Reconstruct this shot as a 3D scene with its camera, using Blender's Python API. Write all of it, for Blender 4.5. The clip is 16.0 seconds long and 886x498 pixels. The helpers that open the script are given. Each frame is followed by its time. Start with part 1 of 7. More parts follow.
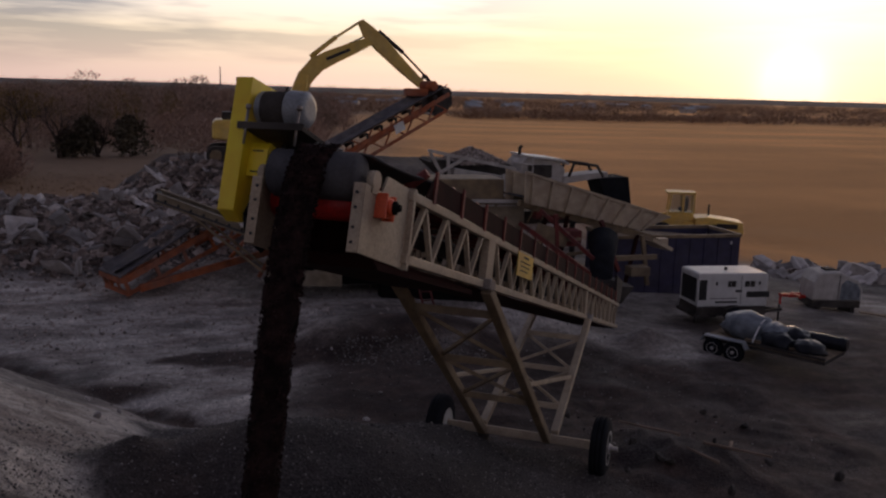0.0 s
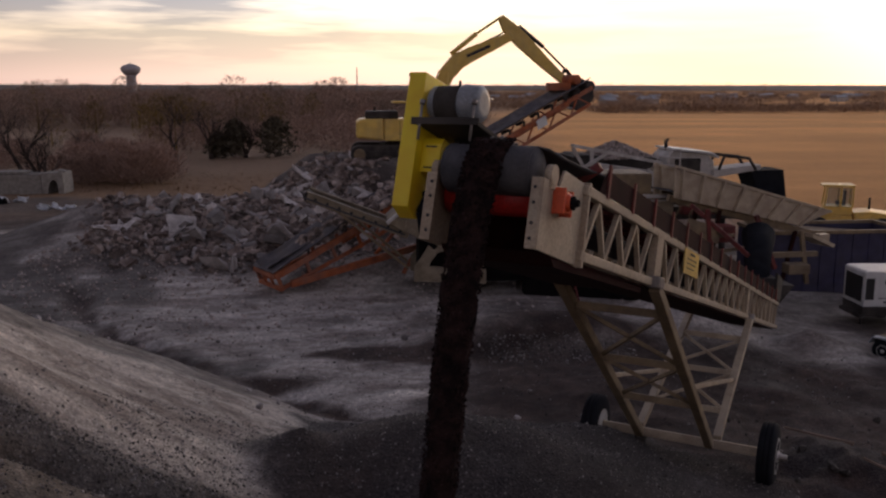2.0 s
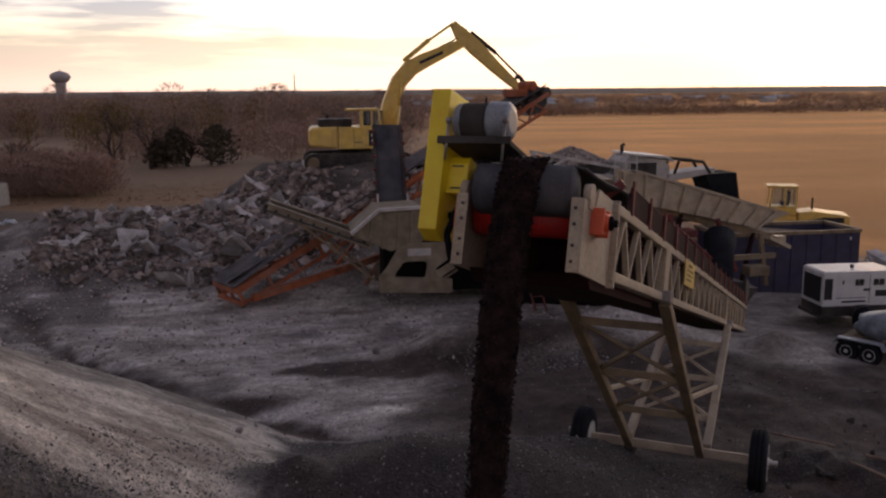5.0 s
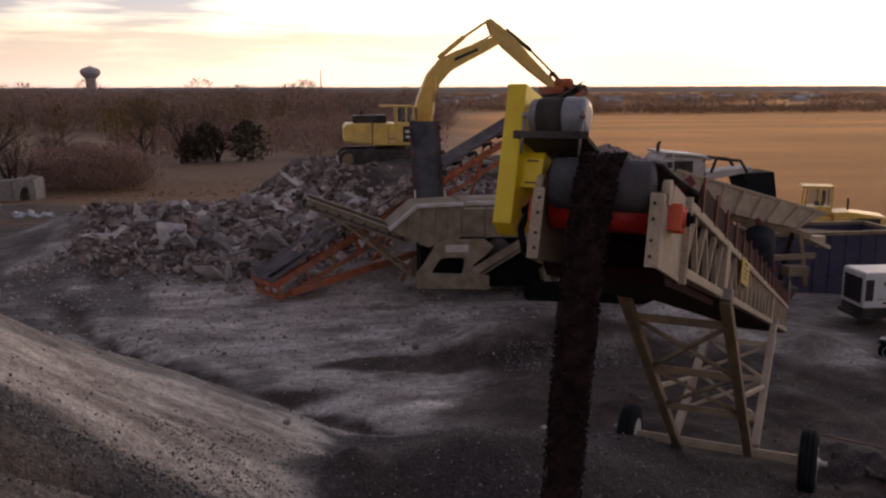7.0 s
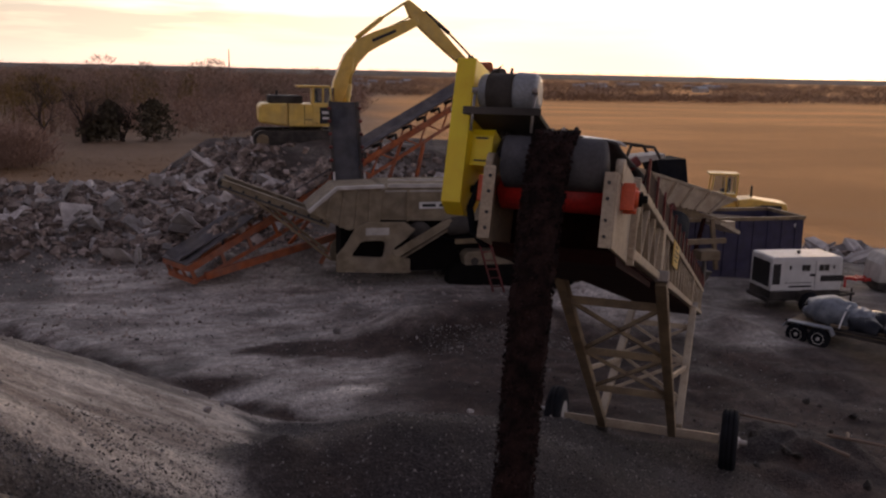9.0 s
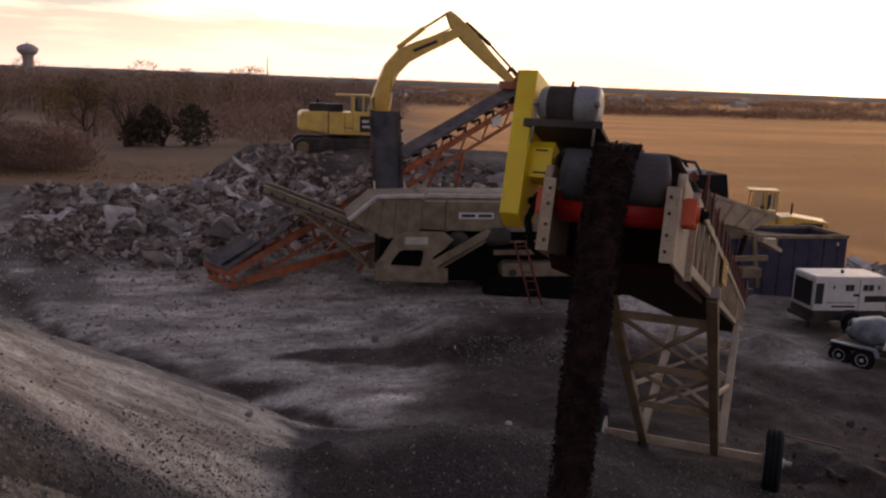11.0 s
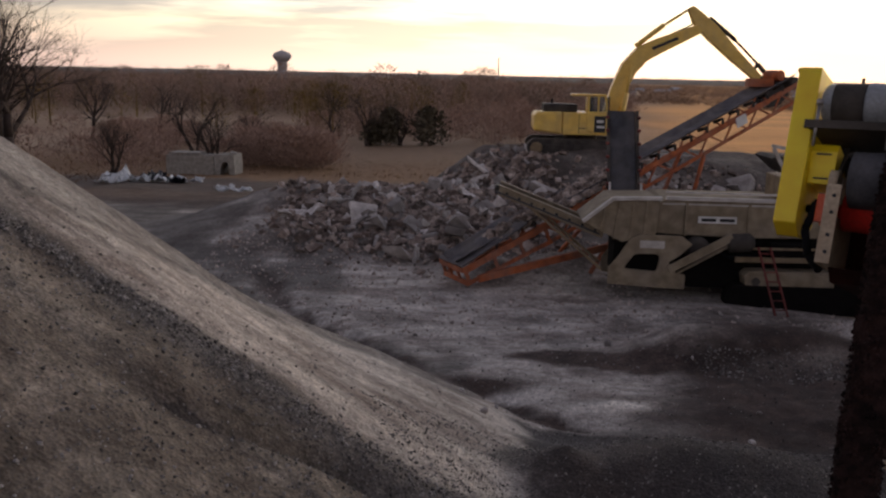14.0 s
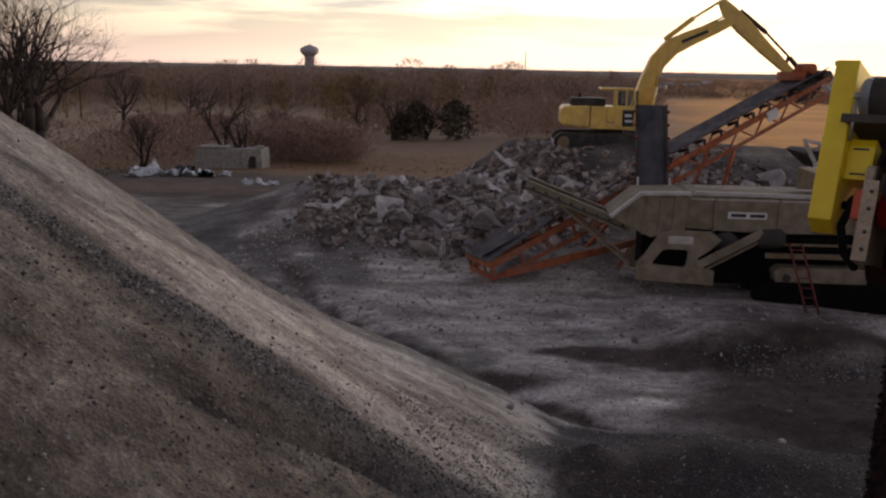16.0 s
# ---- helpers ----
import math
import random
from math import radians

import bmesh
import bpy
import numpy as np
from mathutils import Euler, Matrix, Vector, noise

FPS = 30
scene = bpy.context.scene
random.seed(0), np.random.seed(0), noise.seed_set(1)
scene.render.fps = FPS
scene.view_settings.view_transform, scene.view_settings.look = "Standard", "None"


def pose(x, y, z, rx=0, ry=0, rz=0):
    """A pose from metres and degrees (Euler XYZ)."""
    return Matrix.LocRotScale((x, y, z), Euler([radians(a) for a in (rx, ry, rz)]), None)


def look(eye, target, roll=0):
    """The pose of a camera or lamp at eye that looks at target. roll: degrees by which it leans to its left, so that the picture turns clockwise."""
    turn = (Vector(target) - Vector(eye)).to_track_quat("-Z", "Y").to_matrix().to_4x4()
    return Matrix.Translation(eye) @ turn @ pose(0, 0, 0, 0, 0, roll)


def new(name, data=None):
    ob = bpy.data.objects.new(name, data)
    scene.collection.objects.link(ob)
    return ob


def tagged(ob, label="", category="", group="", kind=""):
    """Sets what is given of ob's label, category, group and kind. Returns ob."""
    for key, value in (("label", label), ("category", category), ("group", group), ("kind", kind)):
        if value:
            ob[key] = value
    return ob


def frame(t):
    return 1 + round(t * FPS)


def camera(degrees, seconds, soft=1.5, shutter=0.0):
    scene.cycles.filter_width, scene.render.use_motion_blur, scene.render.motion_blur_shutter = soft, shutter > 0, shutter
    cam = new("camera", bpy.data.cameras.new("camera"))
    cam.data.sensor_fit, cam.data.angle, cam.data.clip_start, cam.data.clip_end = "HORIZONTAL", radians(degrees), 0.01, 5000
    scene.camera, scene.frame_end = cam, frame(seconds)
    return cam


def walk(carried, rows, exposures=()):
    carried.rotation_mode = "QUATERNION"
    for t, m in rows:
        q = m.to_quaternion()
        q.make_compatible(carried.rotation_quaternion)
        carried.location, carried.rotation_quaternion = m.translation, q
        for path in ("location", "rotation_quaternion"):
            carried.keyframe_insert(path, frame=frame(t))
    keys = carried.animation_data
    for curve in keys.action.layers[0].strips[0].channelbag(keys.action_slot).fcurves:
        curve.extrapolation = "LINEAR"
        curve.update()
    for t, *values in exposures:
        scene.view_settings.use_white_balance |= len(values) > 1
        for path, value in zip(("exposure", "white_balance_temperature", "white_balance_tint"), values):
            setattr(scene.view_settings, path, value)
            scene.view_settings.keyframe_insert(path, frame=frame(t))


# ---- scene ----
cam = camera(53.9, 16.0, soft=2.3)
PATH = [
    (0, (1.014, -0.889, 6.332), (1.507, 1.017, 5.983), 1.6),
    (0.5, (0.887, -0.796, 6.311), (1.306, 1.128, 5.96), 1.0),
    (1, (0.745, -0.786, 6.31), (1.094, 1.149, 5.945), 0.7),
    (1.5, (0.69, -0.748, 6.315), (0.903, 1.211, 5.972), 0.2),
    (2, (0.699, -0.641, 6.292), (0.893, 1.317, 5.931), 0.0),
    (2.5, (0.585, -0.589, 6.295), (0.825, 1.363, 5.934), -0.1),
    (3, (0.438, -0.455, 6.294), (0.713, 1.485, 5.894), 0.7),
    (3.5, (0.306, -0.51, 6.393), (0.516, 1.438, 5.994), 0.3),
    (4, (0.242, -0.439, 6.425), (0.522, 1.504, 6.041), 0.6),
    (4.2, (0.197, -0.311, 6.422), (0.48, 1.636, 6.061), -0.1),
    (6.3, (-0.276, -0.197, 6.37), (0.091, 1.739, 6.025), 0.1),
    (6.5, (-0.335, -0.223, 6.374), (-0.025, 1.722, 6.026), -0.1),
    (7, (-0.386, -0.22, 6.38), (-0.113, 1.729, 6.023), -0.2),
    (7.5, (-0.435, -0.066, 6.325), (-0.094, 1.865, 5.93), 0.9),
    (8, (-0.483, -0.006, 6.312), (-0.094, 1.92, 5.937), 0.4),
    (8.5, (-0.529, 0.042, 6.287), (-0.094, 1.961, 5.931), 0.2),
    (8.7, (-0.566, 0.064, 6.294), (-0.095, 1.969, 5.907), 1.1),
    (10.8, (-0.817, 0.094, 6.291), (-0.357, 2.0, 5.897), 1.6),
    (11, (-0.821, 0.11, 6.292), (-0.42, 2.034, 5.923), 2.1),
    (11.5, (-0.844, 0.132, 6.293), (-0.581, 2.075, 5.899), 1.9),
    (12, (-0.87, 0.179, 6.289), (-0.643, 2.132, 5.922), 1.9),
    (12.5, (-0.967, 0.16, 6.288), (-0.886, 2.118, 5.892), 1.2),
    (13, (-0.996, 0.211, 6.297), (-0.985, 2.174, 5.912), 1.4),
    (13.5, (-1.04, 0.238, 6.293), (-1.083, 2.198, 5.897), 1.1),
    (14, (-1.079, 0.225, 6.299), (-1.186, 2.185, 5.915), 1.2),
    (14.5, (-1.091, 0.279, 6.29), (-1.236, 2.236, 5.906), 1.4),
    (15, (-1.106, 0.25, 6.297), (-1.277, 2.206, 5.913), 1.6),
    (15.5, (-1.103, 0.256, 6.297), (-1.267, 2.213, 5.917), 1.8),
    (16, (-1.089, 0.294, 6.297), (-1.255, 2.247, 5.899), 1.1),
]
walk(cam, [(t, look(eye, target, roll)) for t, eye, target, roll in PATH],
     [(0, -0.68, 6150, 17), (0.5, -0.65, 6150, 17), (1, -0.57, 6200, 17), (1.5, -0.3, 6300, 17), (2.2, -0.16, 6500, 16), (3.5, -0.02, 6500, 14), (6.5, 0.18, 6600, 17), (8.7, 0.1, 6700, 17), (10.8, 0.15, 6700, 17), (11.6, 0.32, 6700, 18), (12.5, 0.25, 6500, 15), (13.7, 0.26, 6500, 10), (16, 0.18, 6500, 9)])

# ---- light ----
SUN_AZ, SUN_EL = 35.7, 2.0
world = bpy.data.worlds.new("dusk")
scene.world = world
world.use_nodes = True
wt = world.node_tree
wt.nodes.clear()


def wnode(kind, **kw):
    n = wt.nodes.new(kind)
    for k, v in kw.items():
        n.inputs[k].default_value = v
    return n


def wmath(op, a, b=None):
    n = wt.nodes.new("ShaderNodeMath")
    n.operation = op
    for i, v in enumerate((a, b)):
        if v is None:
            continue
        if isinstance(v, (int, float)):
            n.inputs[i].default_value = v
        else:
            wt.links.new(v, n.inputs[i])
    return n.outputs[0]


def wramp(fac, stops):
    n = wt.nodes.new("ShaderNodeValToRGB")
    el = n.color_ramp.elements
    while len(el) < len(stops):
        el.new(0.5)
    for e, (p, c) in zip(el, stops):
        e.position, e.color = p, (*c, 1)
    wt.links.new(fac, n.inputs[0])
    return n.outputs[0]


def wmix(kind, fac, a, b):
    n = wt.nodes.new("ShaderNodeMix")
    n.data_type, n.blend_type = "RGBA", kind
    for i, v in ((0, fac), (6, a), (7, b)):
        if isinstance(v, (int, float)):
            n.inputs[i].default_value = v
        elif isinstance(v, tuple):
            n.inputs[i].default_value = (*v, 1)
        else:
            wt.links.new(v, n.inputs[i])
    return n.outputs[2]


sky = wt.nodes.new("ShaderNodeTexSky")
sky.sky_type, sky.sun_disc = "NISHITA", False
sky.sun_elevation, sky.sun_rotation = radians(SUN_EL), radians(SUN_AZ)
sky.dust_density, sky.air_density = 3.0, 1.4
coord = wt.nodes.new("ShaderNodeTexCoord")
sep = wt.nodes.new("ShaderNodeSeparateXYZ")
wt.links.new(coord.outputs["Generated"], sep.inputs[0])
up = wmath("MAXIMUM", sep.outputs[2], 0.0)
# nearness to the sun: 1 towards it, 0 opposite
dot = wt.nodes.new("ShaderNodeVectorMath")
dot.operation = "DOT_PRODUCT"
dot.inputs[1].default_value = (math.sin(radians(SUN_AZ)), math.cos(radians(SUN_AZ)), 0.02)
wt.links.new(coord.outputs["Generated"], dot.inputs[0])
near = wmath("MULTIPLY_ADD", dot.outputs["Value"], 0.5)
near.node.inputs[2].default_value = 0.5
# thin high cloud lit from below by the low sun, fading to the dull east
veil = wramp(up, [(0.0, (1.35, 0.96, 0.75)), (0.03, (1.42, 1.09, 0.78)), (0.06, (1.52, 1.28, 0.87)), (0.12, (1.6, 1.53, 1.38)),
                  (0.30, (1.15, 1.16, 1.24)), (0.6, (0.50, 0.49, 0.55)), (1.0, (0.35, 0.335, 0.385))])
side = wramp(near, [(0.0, (0.43, 0.385, 0.42)), (0.45, (0.44, 0.40, 0.44)), (0.72, (0.58, 0.56, 0.62)), (0.85, (0.95, 0.93, 0.95)), (0.97, (1.3, 1.26, 1.2)), (1.0, (1.5, 1.4, 1.2))])
base_sky = wmix("MULTIPLY", 1.0, veil, side)
# streaks of grey-blue cloud, drawn out along the horizon
mapn = wt.nodes.new("ShaderNodeMapping")
mapn.inputs["Scale"].default_value = (1.6, 1.6, 16.0)
mapn.inputs["Rotation"].default_value = (radians(3), radians(-4), 0)
wt.links.new(coord.outputs["Generated"], mapn.inputs[0])
cl = wnode("ShaderNodeTexNoise", Scale=1.7, Detail=5.0, Roughness=0.55)
wt.links.new(mapn.outputs[0], cl.inputs[0])
streak = wramp(cl.outputs[0], [(0.43, (0, 0, 0)), (0.55, (1, 1, 1))])
high = wramp(up, [(0.012, (0, 0, 0)), (0.034, (0.38, 0.38, 0.38)), (0.07, (0.75, 0.75, 0.75)), (0.11, (1, 1, 1)), (0.6, (0.9, 0.9, 0.9))])
away = wramp(near, [(0.90, (1, 1, 1)), (0.985, (0.35, 0.35, 0.35))])
cfac = wmath("MULTIPLY", wmath("MULTIPLY", streak, high), away)
clouded = wmix("MULTIPLY", cfac, base_sky, (0.30, 0.36, 0.48))
# glow round the sun
glow = wmath("POWER", wmath("MAXIMUM", dot.outputs["Value"], 0.0), 160.0)
glow2 = wmath("POWER", wmath("MAXIMUM", dot.outputs["Value"], 0.0), 2600.0)
lit = wmix("ADD", wmath("MULTIPLY", glow, 0.9), clouded, (1.0, 0.86, 0.58))
lit = wmix("ADD", wmath("MULTIPLY", glow2, 1.6), lit, (1.0, 0.85, 0.5))
# dust low over the land, gold towards the sun
lowband = wramp(up, [(0.0, (1, 1, 1)), (0.05, (0.5, 0.5, 0.5)), (0.11, (0, 0, 0))])
glow3 = wmath("MULTIPLY", wmath("POWER", wmath("MAXIMUM", dot.outputs["Value"], 0.0), 14.0), lowband)
lit = wmix("MIX", wmath("MULTIPLY", glow3, 0.5), lit, (1.6, 1.12, 0.58))
bg1 = wt.nodes.new("ShaderNodeBackground")
bg2 = wt.nodes.new("ShaderNodeBackground")
add = wt.nodes.new("ShaderNodeAddShader")
wout = wt.nodes.new("ShaderNodeOutputWorld")
wt.links.new(lit, bg1.inputs[0])
wt.links.new(sky.outputs[0], bg2.inputs[0])
bg1.inputs[1].default_value = 1.0
bg2.inputs[1].default_value = 0.05
wt.links.new(bg1.outputs[0], add.inputs[0])
wt.links.new(bg2.outputs[0], add.inputs[1])
wt.links.new(add.outputs[0], wout.inputs[0])

sun = new("sun", bpy.data.lights.new("sun", "SUN"))
sun.data.energy, sun.data.angle, sun.data.color = 0.24, radians(8), (1.0, 0.66, 0.38)
sun.matrix_world = look((60 * math.sin(radians(SUN_AZ)), 60 * math.cos(radians(SUN_AZ)), 60 * math.tan(radians(SUN_EL))), (0, 0, 0))


# ---- materials ----
def material(name, col, col2=None, rough=0.7, metal=0.0, scale=3.0, fine=40.0, bump=0.15, spread=(0.35, 0.7), vary=0.0, dust=0.0, island=False):
    """A surface with a broad stain, a fine grain and relief; vary: how far alike pieces differ; dust: pale dust that settled on it."""
    m = bpy.data.materials.new(name)
    m.use_nodes = True
    nt = m.node_tree
    b = nt.nodes["Principled BSDF"]
    b.inputs["Roughness"].default_value, b.inputs["Metallic"].default_value = rough, metal
    if rough > 0.7:
        b.inputs["Specular IOR Level"].default_value = 0.15
    tc = nt.nodes.new("ShaderNodeTexCoord")
    n1, n2 = nt.nodes.new("ShaderNodeTexNoise"), nt.nodes.new("ShaderNodeTexNoise")
    for n, s, d in ((n1, scale, 5.0), (n2, fine, 3.0)):
        n.inputs["Scale"].default_value, n.inputs["Detail"].default_value = s, d
        nt.links.new(tc.outputs["Object"], n.inputs["Vector"])
    r1 = nt.nodes.new("ShaderNodeValToRGB")
    r1.color_ramp.elements[0].position, r1.color_ramp.elements[1].position = spread
    c2 = col2 or tuple(c * 0.62 for c in col)
    r1.color_ramp.elements[0].color, r1.color_ramp.elements[1].color = (*c2, 1), (*col, 1)
    nt.links.new(n1.outputs[0], r1.inputs[0])
    mx = nt.nodes.new("ShaderNodeMix")
    mx.data_type, mx.blend_type = "RGBA", "OVERLAY"
    mx.inputs[0].default_value = 0.45
    nt.links.new(r1.outputs[0], mx.inputs[6])
    nt.links.new(n2.outputs[0], mx.inputs[7])
    out = mx.outputs[2]
    if vary:
        if island:
            oi = nt.nodes.new("ShaderNodeNewGeometry").outputs["Random Per Island"]
        else:
            oi = nt.nodes.new("ShaderNodeObjectInfo").outputs["Random"]
        mr = nt.nodes.new("ShaderNodeMapRange")
        mr.inputs["To Min"].default_value, mr.inputs["To Max"].default_value = 1 - vary, 1 + vary
        nt.links.new(oi, mr.inputs[0])
        hv = nt.nodes.new("ShaderNodeHueSaturation")
        nt.links.new(mr.outputs[0], hv.inputs["Value"])
        nt.links.new(out, hv.inputs["Color"])
        out = hv.outputs[0]
    if dust:
        n3 = nt.nodes.new("ShaderNodeTexNoise")
        n3.inputs["Scale"].default_value, n3.inputs["Detail"].default_value = 1.3, 6.0
        nt.links.new(tc.outputs["Object"], n3.inputs["Vector"])
        r3 = nt.nodes.new("ShaderNodeMapRange")
        r3.inputs["From Min"].default_value, r3.inputs["From Max"].default_value, r3.inputs["To Max"].default_value = 0.4, 0.75, dust
        nt.links.new(n3.outputs[0], r3.inputs[0])
        m3 = nt.nodes.new("ShaderNodeMix")
        m3.data_type = "RGBA"
        m3.inputs[7].default_value = (0.30, 0.26, 0.22, 1)
        nt.links.new(r3.outputs[0], m3.inputs[0])
        nt.links.new(out, m3.inputs[6])
        out = m3.outputs[2]
    nt.links.new(out, b.inputs["Base Color"])
    bp = nt.nodes.new("ShaderNodeBump")
    bp.inputs["Strength"].default_value, bp.inputs["Distance"].default_value = bump, 0.02
    nt.links.new(n2.outputs[0], bp.inputs["Height"])
    nt.links.new(bp.outputs[0], b.inputs["Normal"])
    return m


CRUSHER_TAN = material("dusty_crusher_tan", (0.32, 0.265, 0.185), (0.19, 0.15, 0.10), 0.75, dust=0.35)
TAN = material("tan_paint", (0.52, 0.43, 0.30), (0.36, 0.28, 0.19), 0.55, dust=0.4)
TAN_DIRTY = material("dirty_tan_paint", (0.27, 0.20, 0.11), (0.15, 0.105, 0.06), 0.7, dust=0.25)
YELLOW = material("yellow_paint", (0.86, 0.66, 0.02), (0.76, 0.56, 0.02), 0.42, scale=1.5, fine=5, bump=0.03)
CAT_YELLOW = material("machine_yellow", (0.86, 0.60, 0.13), (0.70, 0.46, 0.10), 0.45, dust=0.3)
BRIGHT_ORANGE = material("bright_orange_paint", (0.85, 0.13, 0.03), (0.6, 0.09, 0.03), 0.4)
ORANGE = material("orange_paint", (0.52, 0.145, 0.05), (0.26, 0.085, 0.045), 0.75, dust=0.4)
RED = material("red_paint", (0.62, 0.022, 0.014), (0.40, 0.016, 0.012), 0.5)
DULL_RED = material("dull_red_paint", (0.20, 0.028, 0.022), (0.09, 0.02, 0.016), 0.65)
# rust-dark steel, also the shaded tone of the conveyor's underside
RUST_SHADE = material("rust_and_shade_steel", (0.035, 0.010, 0.008), (0.018, 0.006, 0.005), 0.9)
RUBBER = material("black_rubber", (0.013, 0.015, 0.02), (0.007, 0.008, 0.011), 0.9, dust=0.03)
BELT = material("conveyor_belt_rubber", (0.075, 0.077, 0.088), (0.045, 0.046, 0.052), 0.8, dust=0.2)
DUSTY_BELT = material("dusty_belt_rubber", (0.15, 0.14, 0.145), (0.08, 0.075, 0.08), 0.85, dust=0.45)
GREY = material("grey_motor_paint", (0.30, 0.33, 0.36), (0.20, 0.22, 0.24), 0.45, dust=0.3)
STEEL = material("worn_steel", (0.42, 0.42, 0.42), (0.25, 0.22, 0.20), 0.45, 0.7)
RIM = material("pale_rim_paint", (0.62, 0.62, 0.60), (0.4, 0.38, 0.35), 0.5)
# grease black, kept this dark to carry the shade under the crusher
GRIME_SHADE = material("grime_and_shade_black", (0.009, 0.0075, 0.007), (0.005, 0.0045, 0.004), 0.95)
DARK = material("dark_grimy_steel", (0.055, 0.05, 0.046), (0.03, 0.027, 0.025), 0.75, dust=0.25)
WHITE = material("white_paint", (0.74, 0.74, 0.72), (0.60, 0.60, 0.58), 0.45, dust=0.15)
DUSTY_WHITE = material("dusty_white_paint", (0.62, 0.59, 0.55), (0.44, 0.41, 0.37), 0.7, dust=0.5)
NAVY = material("navy_paint", (0.035, 0.032, 0.085), (0.022, 0.02, 0.05), 0.6, dust=0.08)
CONCRETE = material("broken_concrete", (0.54, 0.505, 0.48), (0.30, 0.27, 0.25), 0.9, scale=1.2, fine=14, bump=0.4, vary=0.55)
CONCRETE_DUST = material("rubble_dust", (0.40, 0.335, 0.29), (0.14, 0.105, 0.088), 0.95, scale=2.5, fine=25, bump=0.5, vary=0.6, island=True)
BITS = material("pale_concrete_bits", (0.50, 0.44, 0.40), (0.30, 0.25, 0.22), 0.95, scale=2.5, fine=25, bump=0.4, vary=0.45, island=True)
PLAIN_CONCRETE = material("old_concrete", (0.40, 0.37, 0.33), (0.26, 0.24, 0.21), 0.9, bump=0.3)
GRAVEL = material("crushed_gravel", (0.30, 0.28, 0.262), (0.13, 0.12, 0.112), 0.9, scale=9, fine=60, bump=0.5, vary=0.75, island=True)
# the belt's gravel again, colour cut to near black for the falling stream
STREAM = material("darkened_stream_gravel", (0.036, 0.019, 0.0165), (0.009, 0.005, 0.0045), 0.9, scale=9, fine=60, bump=0.6, vary=0.8, island=True)
LIMB = material("dark_bark", (0.075, 0.056, 0.046), (0.045, 0.034, 0.03), 0.9, scale=4)
# twig browns of the woods, lightened in colour to stand for distance haze
BARK = material("bare_twigs", (0.32, 0.24, 0.185), (0.20, 0.15, 0.115), 0.9, vary=0.35, island=True)
BRUSH = material("hazed_brown_brush", (0.44, 0.31, 0.245), (0.30, 0.205, 0.16), 0.95, vary=0.3, island=True)
HAZED_BRUSH = material("far_hazed_brush", (0.42, 0.29, 0.20), (0.28, 0.19, 0.13), 0.95, vary=0.3, island=True)
GOLDLEAF = material("last_gold_leaves", (0.27, 0.18, 0.05), (0.10, 0.07, 0.025), 0.9, vary=0.4, island=True)
EVERGREEN = material("dark_evergreen", (0.125, 0.105, 0.07), (0.07, 0.058, 0.04), 0.9, vary=0.4, island=True)
DRYGRASS = material("dry_grass", (0.17, 0.10, 0.05), (0.10, 0.058, 0.028), 0.95, vary=0.25, island=True)
LIME = material("lime_powder", (0.55, 0.52, 0.47), (0.38, 0.35, 0.31), 0.95)
PLASTIC = material("torn_white_plastic", (0.74, 0.76, 0.78), (0.55, 0.58, 0.6), 0.5, vary=0.15)
TARP = material("grey_plastic_sheet", (0.26, 0.29, 0.32), (0.10, 0.115, 0.14), 0.4, scale=3, bump=0.4)
BAG = material("black_plastic", (0.012, 0.015, 0.022), (0.006, 0.007, 0.012), 0.3, scale=6, bump=0.5)
BAG.node_tree.nodes["Principled BSDF"].inputs["Specular IOR Level"].default_value = 0.3
TIMBER = material("weathered_timber", (0.34, 0.27, 0.19), (0.2, 0.15, 0.1), 0.85, scale=6)
TOWER = material("tower_paint", (0.42, 0.40, 0.40), (0.34, 0.32, 0.33), 0.7, scale=0.2, fine=2)
HOUSES = material("far_walls", (0.48, 0.44, 0.40), (0.38, 0.35, 0.32), 0.8, scale=0.1, fine=1, vary=0.3)
INK = material("black_marking", (0.02, 0.02, 0.022), (0.014, 0.014, 0.015), 0.5)
gn = DRYGRASS.node_tree
tl, mxs = gn.nodes.new("ShaderNodeBsdfTranslucent"), gn.nodes.new("ShaderNodeMixShader")
tl.inputs[0].default_value, mxs.inputs[0].default_value = (0.17, 0.095, 0.045, 1), 0.3
gn.links.new(gn.nodes["Principled BSDF"].outputs[0], mxs.inputs[1])
gn.links.new(tl.outputs[0], mxs.inputs[2])
gn.links.new(mxs.outputs[0], gn.nodes["Material Output"].inputs[0])
GLASS = bpy.data.materials.new("cab_glass")
GLASS.use_nodes = True
gb = GLASS.node_tree.nodes["Principled BSDF"]
gb.inputs["Transmission Weight"].default_value, gb.inputs["Roughness"].default_value, gb.inputs["IOR"].default_value = 0.9, 0.03, 1.3
gb.inputs["Base Color"].default_value = (0.55, 0.6, 0.6, 1)


